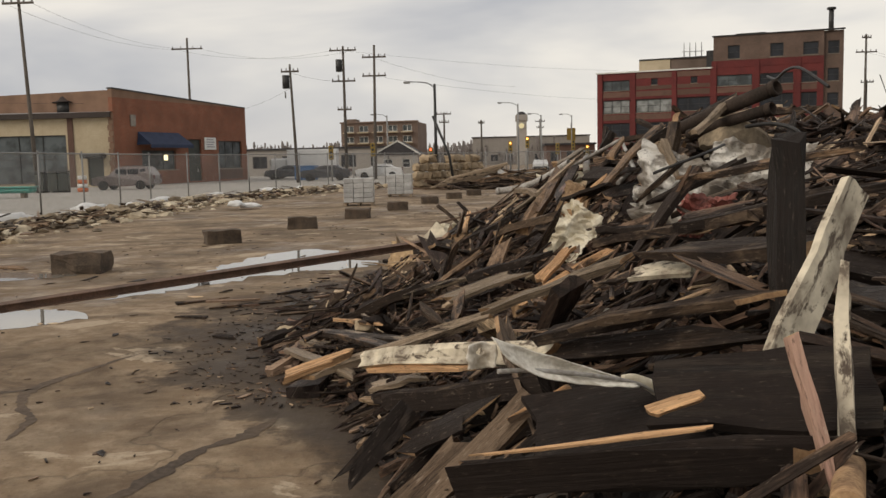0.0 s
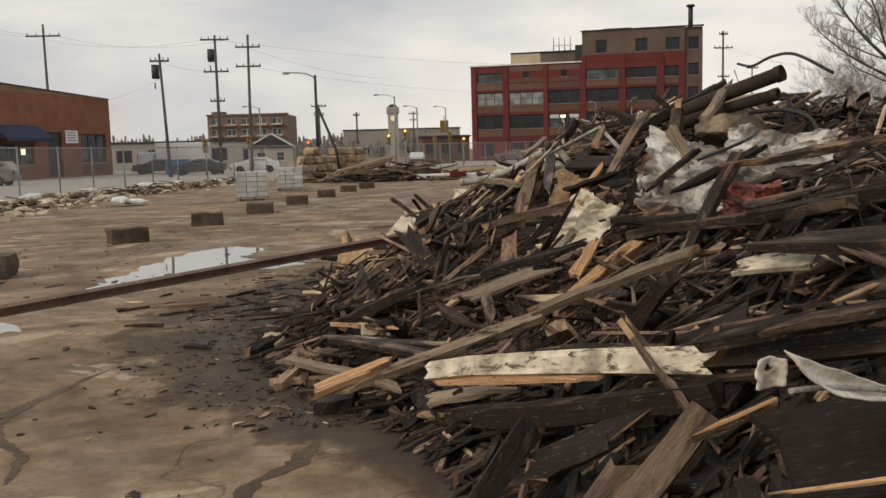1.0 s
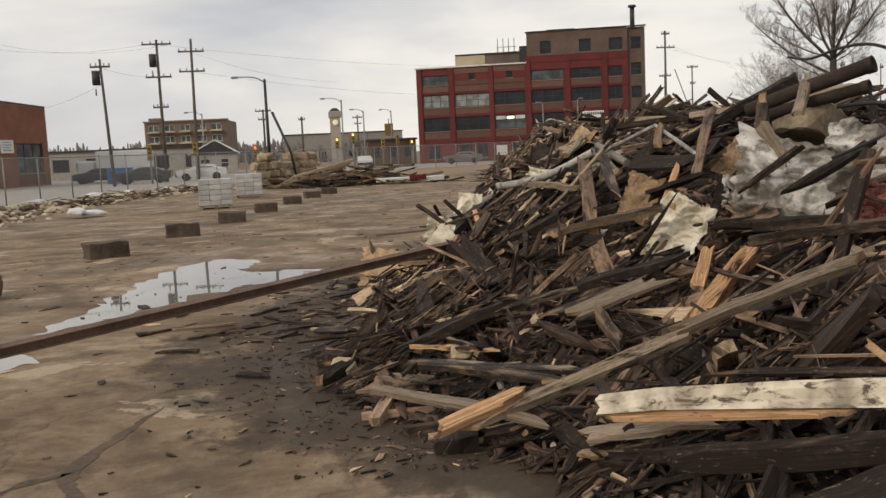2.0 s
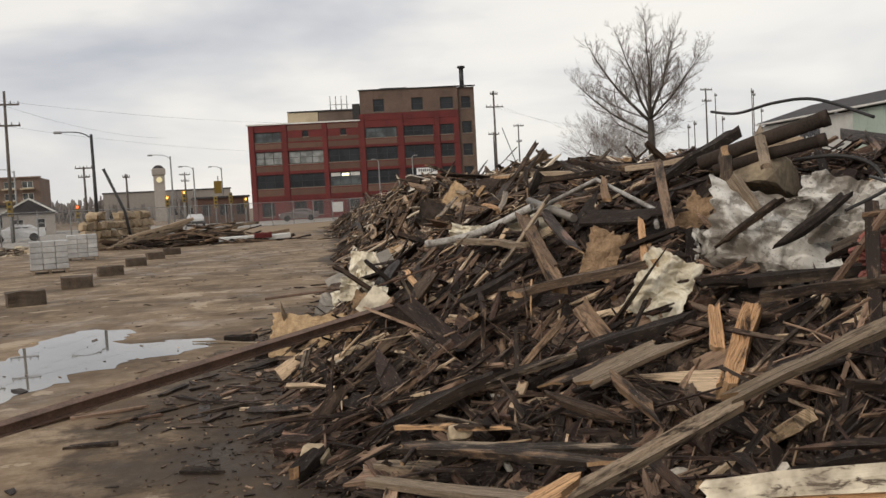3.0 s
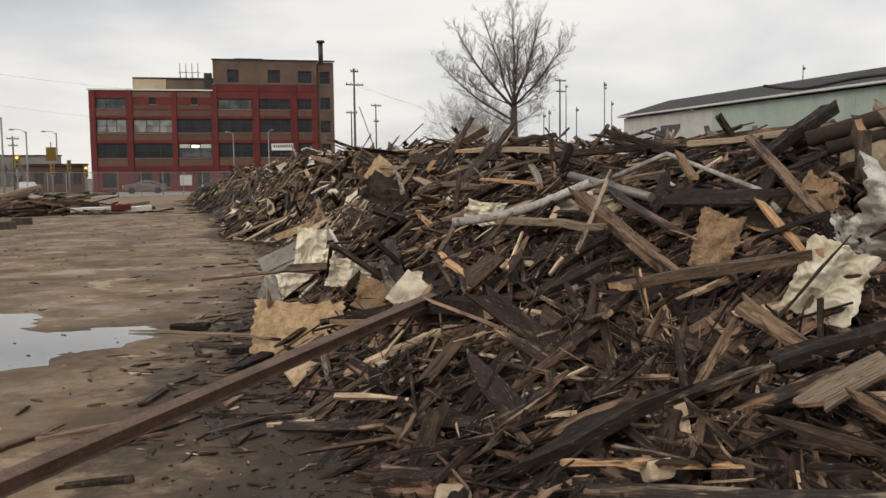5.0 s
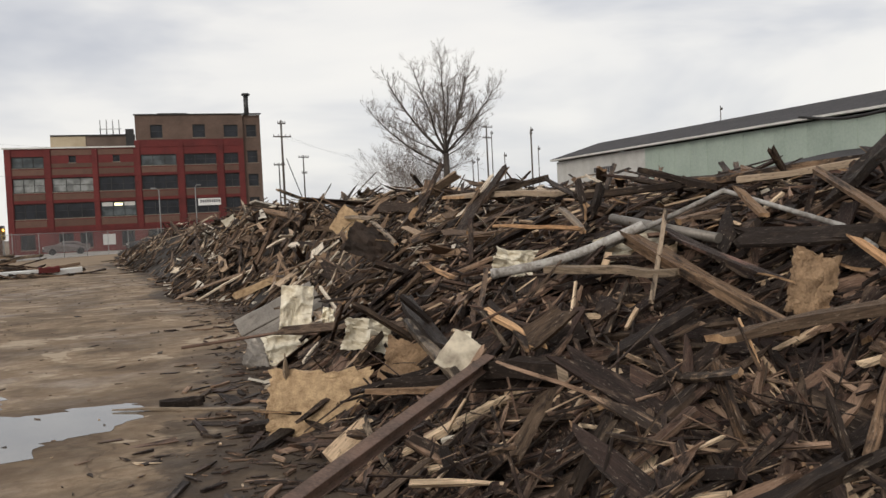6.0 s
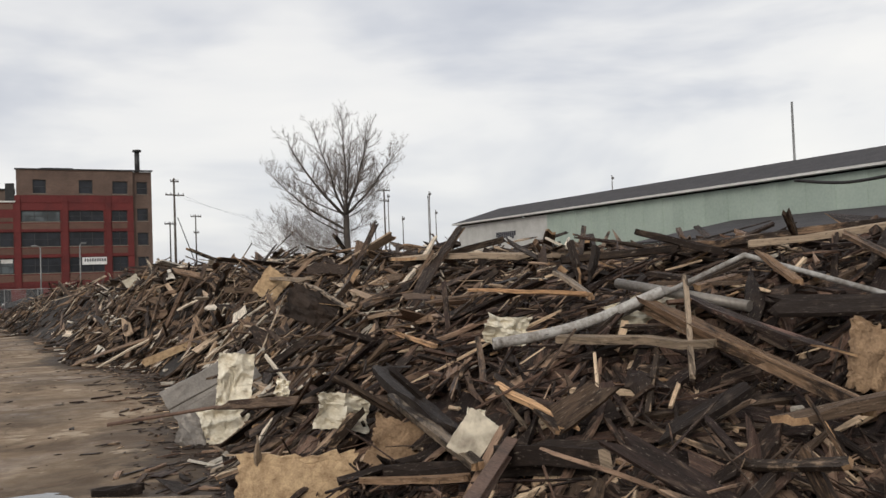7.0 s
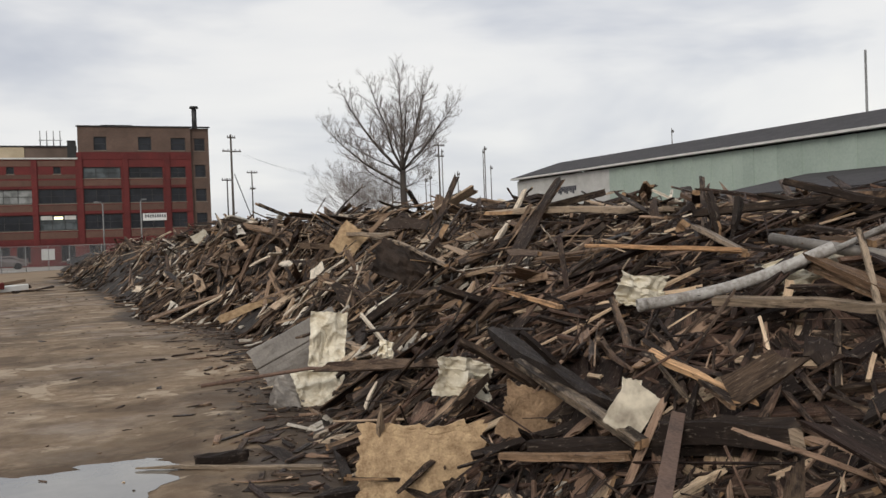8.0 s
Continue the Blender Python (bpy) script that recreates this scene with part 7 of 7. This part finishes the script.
utility_pole(6.5, 150, 8.0, ((7.6, 1.6), (6.6, 1.2)), "far wooden utility pole near the crossing", (0, 0))
utility_pole(46.5, 118, 10.5, ((10.2, 1.6),), "far thin pole behind the heap", (0, 0), 0, False, 0.12)
utility_pole(96, 135, 17.5, ((17.0, 0.5),), "tall far thin pole", (0, 0), 0, False, 0.12)
for px, py, ph in ((67.2, 101.9, 9.6), (70.7, 105.5, 10.3), (70.6, 99.3, 10.3), (73.5, 97.1, 13.5), (80.6, 104.1, 11.7), (80.7, 105.8, 14.1), (91.6, 80.7, 14.7)):
    utility_pole(px, py, ph, ((ph - 0.5, 0.4),), "thin far pole beyond the heap", (0, 0), 0, False, 0.09)
utility_pole(53.3, 124.6, 12.1, ((11.8, 1.6), (9.5, 0.8)), "far pole with a slanting stay beside the factory", (0, 0), 0, False, 0.13)
pipe("pole_stay", [(51.1, 125.6, 11.7), (53.2, 124.6, 5.0)], 0.07, GALV, "slanting steel stay of a far pole", "stay", False, 6, "utility poles")
utility_pole(66, 108, 10.5, ((10.0, 0.6),), "far short wooden pole by the scrub", (0, 0), 0, False, 0.12)


def street_lamp(x, y, h, arm, label, turn=0, r=0.11, material=GALV):
    ob = thing("street_lamp", label, "street lamp", pose(x, y, 0, 0, 0, turn), "street lamps")
    part("mast", tube([(0, 0, 0), (0, 0, h)], r, r * 0.7, 10), material, ob)
    part("arm", tube(bend([(0, 0, h - 0.25), (-arm * 0.35, 0, h + 0.12), (-arm, 0, h + 0.2)]), 0.04, 0.03, 6), material, ob)
    part("lamp_head", box(-arm - 0.35, -0.12, h + 0.08, -arm + 0.15, 0.12, h + 0.24, None, 0.05), GALV, ob)
    return ob


street_lamp(-4.05, 65, 7.1, 1.9, "dark street lamp with a long curved arm", 0, 0.13, DARKMETAL)
street_lamp(-13.9, 112, 7.3, 1.7, "far double street lamp", 0)
street_lamp(2.3, 100, 7.6, 1.9, "grey street lamp at the crossing", 0)
street_lamp(5.2, 110, 6.8, 1.3, "grey street lamp further along", 0)
street_lamp(10.3, 130, 7.6, 1.4, "far grey street lamp", 0)
street_lamp(24.75, 100, 6.3, 0.5, "pale lamp post in front of the factory", 0, 0.08)
street_lamp(30.0, 104, 6.8, 0.3, "pale lamp post at the factory's bay", 180, 0.08)


def signal(x, y, h, lamp, label, turn=0):
    ob = thing("traffic_signal", label, "traffic signal", pose(x, y, 0, 0, 0, turn), "traffic signals")
    part("post", tube([(0, 0, 0), (0, 0, h)], 0.09, 0.07, 8), GALV, ob)
    head = part("signal_head", box(-0.2, -0.32, h - 1.2, 0.2, -0.08, h, None, 0.03), YELLOWSIG, ob)
    for k, mt in enumerate((lamp, DARKMETAL, DARKMETAL)):
        part("lens", tube([(0, -0.38, h - 0.22 - 0.38 * k), (0, -0.33, h - 0.22 - 0.38 * k)], 0.11, 0.11, 12), mt, head)
    return ob


for x, y, h, lamp in ((1.4, 92, 3.4, AMBER), (3.2, 96, 3.9, AMBER), (6.6, 100, 3.2, DARKMETAL), (8.6, 104, 3.6, DARKMETAL), (-6.4, 88, 2.9, REDLAMP), (-14.3, 78, 3.1, DARKMETAL), (10.2, 104, 3.0, AMBER), (-10.9, 80, 3.3, DARKMETAL)):
    signal(x, y, h, lamp, "yellow traffic signal on a grey post at the crossing")


def wire(a, b, sag, label="thin sagging overhead wire", r=0.008):
    a, b = Vector(a), Vector(b)
    pts = [a.lerp(b, k / 14) - Vector((0, 0, sag * 4 * (k / 14) * (1 - k / 14))) for k in range(15)]
    bm = tube([p - a for p in pts], r, r, 5)
    ob = mesh_ob("overhead_wire", bm, CABLE)
    ob.location = a
    return tagged(ob, label, "wire", "overhead wires")


wire((-32.9, 60, 12.9), (-32.4, 90, 13.4), 0.7)
wire((-31.0, 60, 12.9), (-29.8, 90, 13.4), 0.9)
wire((-29.8, 90, 13.4), (-12.8, 83, 11.9), 0.9)
wire((-32.4, 90, 13.4), (-15.0, 83, 11.9), 0.8)
wire((-60, 66, 9.0), (-33.0, 76, 7.2), 0.6)
wire((-16.9, 75, 8.0), (-27.2, 92, 7.2), 0.3)
wire((-16.9, 75, 9.2), (-13.9, 83, 9.1), 0.2)
wire((-11.2, 83, 11.2), (2.0, 100, 9.5), 0.6)
wire((-11.2, 83, 9.5), (41.0, 140, 10.5), 1.6)
wire((-13.9, 83, 11.9), (40.6, 145, 15.0), 1.2)
wire((41.7, 106, 12.7), (77.4, 112, 11.0), 2.0)
wire((42.8, 106, 12.7), (78.0, 112, 13.6), 3.4)


def signs():
    ob = thing("yellow_banner", "small yellow street banner on a pole", "banner", pose(11.6, 150, 0))
    part("post", tube([(0, 0, 0), (0, 0, 7.2)], 0.1, 0.08, 8), GALV, ob)
    part("banner", box(-0.7, -0.1, 4.4, 0.7, -0.04, 6.4), YELLOWSIG, ob)
    return ob


signs()
mast = thing("radio_mast", "thin pale radio mast beyond the shed", "mast", pose(73.4, 46, 0))
part("mast_tube", tube([(0, 0, 0), (0, 0, 16.6)], 0.14, 0.10, 6), GALV, mast)
part("mast_foot", box(-0.4, -0.4, 0, 0.4, 0.4, 0.5), CONC, mast)


# ---- trees ----
def bare_tree(x, y, h, spread, seed, label, trunk_h, r, levels=6, material=BARK, twig=TWIGS, lean=0.0):
    rng = random.Random(seed)
    ob = thing("bare_tree", label, "tree", pose(x, y, 0), "bare trees")
    trunk, limbs, twigs = bmesh.new(), bmesh.new(), bmesh.new()
    add_tube(trunk, [(0, 0, 0), (0.05, 0, trunk_h * 0.5), (lean, 0, trunk_h)], r, r * 0.72, 10)

    crown = h - trunk_h
    heart, reach = Vector((lean * 4, 0, trunk_h + crown * 0.42)), crown * 0.64 * spread

    def grow(p, d, length, rad, lev):
        n = 3
        pts = [p]
        dd = d.copy()
        for _ in range(n):
            dd = (dd + Vector((rng.uniform(-1, 1), rng.uniform(-1, 1), rng.uniform(-0.5, 0.9))) * 0.27).normalized()
            pts.append(pts[-1] + dd * length / n)
        thin = rad < r * 0.08
        add_tube(twigs if thin else limbs, pts, rad, rad * 0.62, 4 if thin else 7, not thin)
        off = pts[-1] - heart
        if lev == 0 or (off.x ** 2 + off.y ** 2) / reach ** 2 + off.z ** 2 / (crown * 0.54) ** 2 > 1:
            return
        for _ in range(3):
            q = pts[rng.choice((1, 2, 3, 3))]
            ax = Vector((rng.uniform(-1, 1), rng.uniform(-1, 1), rng.uniform(-0.15, 0.5)))
            nd = (dd * 1.0 + ax.normalized() * rng.uniform(0.6, 1.25) * spread).normalized()
            grow(q, nd, length * rng.uniform(0.6, 0.82), max(rad * rng.uniform(0.44, 0.62), 0.0065), lev - 1)

    base = Vector((lean, 0, trunk_h))
    for k in range(4):
        a = 2 * math.pi * k / 4 + rng.uniform(-0.4, 0.4)
        d = Vector((math.cos(a) * 0.6 * spread, math.sin(a) * 0.6 * spread, 1)).normalized() + Vector((lean * 0.3, 0, 0))
        pts, rad = [base - Vector((0, 0, 0.09 * k * trunk_h))], r * rng.uniform(0.34, 0.5)
        for i in range(6):
            d = (d + Vector((math.cos(a) * 0.06 + rng.uniform(-0.1, 0.1), math.sin(a) * 0.06 + rng.uniform(-0.1, 0.1), 0.05))).normalized()
            pts.append(pts[-1] + d * crown * rng.uniform(0.125, 0.15))
        add_tube(limbs, pts, rad, rad * 0.2, 7)
        for i in range(1, 7):
            for _ in range(2):
                b = a + rng.uniform(-1.5, 1.5)
                side = Vector((math.cos(b) * spread, math.sin(b) * spread, rng.uniform(0.1, 0.8))).normalized()
                grow(pts[i], side, crown * 0.30 * (1.05 - 0.085 * i), rad * (0.5 - 0.05 * i), levels - 3)
    for k in range(5):
        a = 2 * math.pi * k / 5 + rng.uniform(-0.4, 0.4)
        grow(base - Vector((0, 0, rng.uniform(0, 0.12) * trunk_h)), Vector((math.cos(a) * spread, math.sin(a) * spread, rng.uniform(0.45, 0.8))).normalized(), crown * rng.uniform(0.3, 0.4), r * 0.28, levels - 3)
    part("trunk", trunk, material, ob)
    part("limb", limbs, material, ob)
    t = part("twig_growth", twigs, twig, ob)
    t["kind"] = "stuff"
    return ob


def tall_tree(x, y, turn, label):
    """A bare tree that forks low into long rising limbs; (start, sideways, depth, rise, bow) of each limb in metres."""
    rng = random.Random(12)
    ob = thing("bare_tree", label, "tree", pose(x, y, 0, 0, 0, turn), "bare trees")
    part("trunk", tube(bend([(0, 0, 0), (0.05, 0, 3), (-0.06, 0, 6), (-0.05, 0, 8.0)]), 0.38, 0.27, 10), BARK, ob)
    twigs = bmesh.new()

    def branch(p, d, length, rad, lev, up):
        pts, dd = [p], d.normalized()
        for _ in range(4):
            dd = (dd + Vector((rng.uniform(-1, 1), rng.uniform(-1, 1), rng.uniform(-0.7, 0.7) + up)) * 0.22).normalized()
            pts.append(pts[-1] + dd * length / 4)
        add_tube(twigs, pts, rad, rad * 0.45, 5 if rad > 0.03 else 3, False)
        if lev:
            for _ in range(rng.choice((2, 3, 3, 4))):
                q = pts[rng.choice((1, 2, 2, 3, 3, 4))]
                swing = Vector((rng.uniform(-1, 1), rng.uniform(-1, 1), rng.uniform(-0.6, 0.9))).normalized()
                branch(q, dd + swing * rng.uniform(0.55, 0.95), length * rng.uniform(0.42, 0.68), max(rad * rng.uniform(0.45, 0.6), 0.0075), lev - 1, 0.3)

    for z0, sx, sy, rise, bow, rad in ((6.6, -7.0, 1.2, 7.6, -0.3, 0.13), (7.8, -5.0, -1.8, 9.4, -0.28, 0.16), (8.0, -2.4, 1.5, 11.2, -0.1, 0.14), (8.0, 0.6, -1.0, 11.8, 0.0, 0.15), (8.0, 3.2, 0.8, 10.6, -0.25, 0.17), (8.9, 5.9, -0.8, 6.8, -0.25, 0.12), (8.2, -0.6, 4.6, 8.0, 0.1, 0.11), (8.0, 1.2, -4.6, 8.2, 0.1, 0.11), (9.6, 4.3, 1.6, 2.4, -0.3, 0.06), (6.2, -3.6, -1.4, 3.2, -0.3, 0.07), (6.4, 2.6, 1.2, 1.2, -0.2, 0.05), (7.6, 3.4, -1.5, 2.6, -0.35, 0.06), (8.4, -5.2, 0.6, 3.6, -0.3, 0.07)):
        pts = []
        for i in range(11):
            u = i / 10
            v = u + bow * u * (1 - u) * -1.4
            pts.append(Vector(((0.9 * sx - 0.6) * v + 0.22 * noise.noise((u * 4, sx, 3)) - 0.05, sy * v + 0.22 * noise.noise((u * 4, sx, 7)), min(z0, 8.0) + (0.73 * rise + z0 - min(z0, 8.0)) * u)))
        part("limb", tube(pts, rad, rad * 0.16, 8), BARK, ob)
        for i in range(2, 11):
            for _ in range(3 if rise > 5 else 2):
                away = Vector((sx * 0.06 + rng.uniform(-1, 1), sy * 0.06 + rng.uniform(-1, 1), rng.uniform(-0.1, 0.9)))
                along = (pts[i] - pts[i - 1]).normalized()
                branch(pts[i], along * 0.5 + away.normalized(), rng.uniform(1.35, 2.5) * (1.15 - 0.05 * i), max(rad * (0.45 - 0.03 * i), 0.014), 3, 0.3)
    t = part("twig_growth", twigs, TWIGS, ob)
    t["kind"] = "stuff"
    return ob


tall_tree(44.5, 75.1, -34, "tall bare deciduous tree with a spreading crown")
for i, (x, y, h) in enumerate(((43.6, 80, 11.4), (45.4, 82, 10.0), (47.6, 83, 9.4), (45.4, 86, 11.8))):
    bare_tree(x, y, h, 0.85, 20 + i, "small bare tree in the scrub behind the heap", h * 0.3, 0.07, 6, TWIGS)


def far_woods():
    rng = np.random.default_rng(9)
    lumps = Lumps()
    for k in range(420):
        a, dist, hgt = rng.uniform(-50, 3), rng.uniform(230, 330), rng.uniform(3.5, 7.5)
        x, y = dist * math.sin(radians(a)), dist * math.cos(radians(a))
        for j in range(26):
            s = rng.uniform(0.2, 0.75)
            lumps.add((x + rng.uniform(-3, 3), y + rng.uniform(-3, 3), hgt * rng.uniform(0.25, 0.95)), (s * 0.5, s * 0.5, s * 1.9), rng, 0.45)
        lumps.add((x, y, hgt * 0.3), (0.3, 0.3, hgt * 0.35), rng)
    return tagged(lumps.done("far_woods", FARWOODS), "band of bare brown woods along the horizon", "woods", "", "stuff")


far_woods()


# ---- boards of the heap, one by one ----
def heap_boards():
    rng = np.random.default_rng(77)
    kinds = []
    for k in range(14):
        L, W, T = 1.0, (0.07, 0.09, 0.12, 0.16, 0.05, 0.2, 0.1)[k % 7], (0.03, 0.04, 0.025, 0.02, 0.03, 0.02, 0.06)[k % 7]
        V, F, E = plank_mesh(rng, L, W, T, True, 0.9)
        U = np.stack((V[:, 0] + 7 * k, V[:, 1] + V[:, 2] * 0.7 + 3 * k), 1)
        tmp = finish("plank", V, F, E, U, [WOOD_PART, FRESH if k % 5 == 0 else WOOD_PART], 1)
        kinds.append(tmp.data)
        bpy.data.objects.remove(tmp)
    places = spots(rng, 300, 5.2, 13.0, 0.1, 4.6, 1.0)
    for (x, y), (_, z, sx, sy), under in zip(places, surface(places), settled(places)):
        if under:
            z -= 0.2
        a = rng.uniform(0, 2 * math.pi)
        d = np.array((math.cos(a), math.sin(a), math.cos(a) * sx + math.sin(a) * sy + rng.normal(0, 0.22)))
        m = Matrix(axes(d, (-sx + rng.normal(0, 0.35), -sy + rng.normal(0, 0.35), 1)).tolist()).to_4x4()
        m.translation = (x, y, z + rng.uniform(0.0, 0.13))
        ob = new("plank", kinds[int(rng.integers(len(kinds)))])
        ob.matrix_basis = m @ Matrix.Diagonal((float(np.clip(rng.lognormal(math.log(0.75), 0.4), 0.35, 1.9)), rng.uniform(0.8, 1.3), rng.uniform(0.8, 1.2), 1))
        ob.parent = debris


heap_boards()
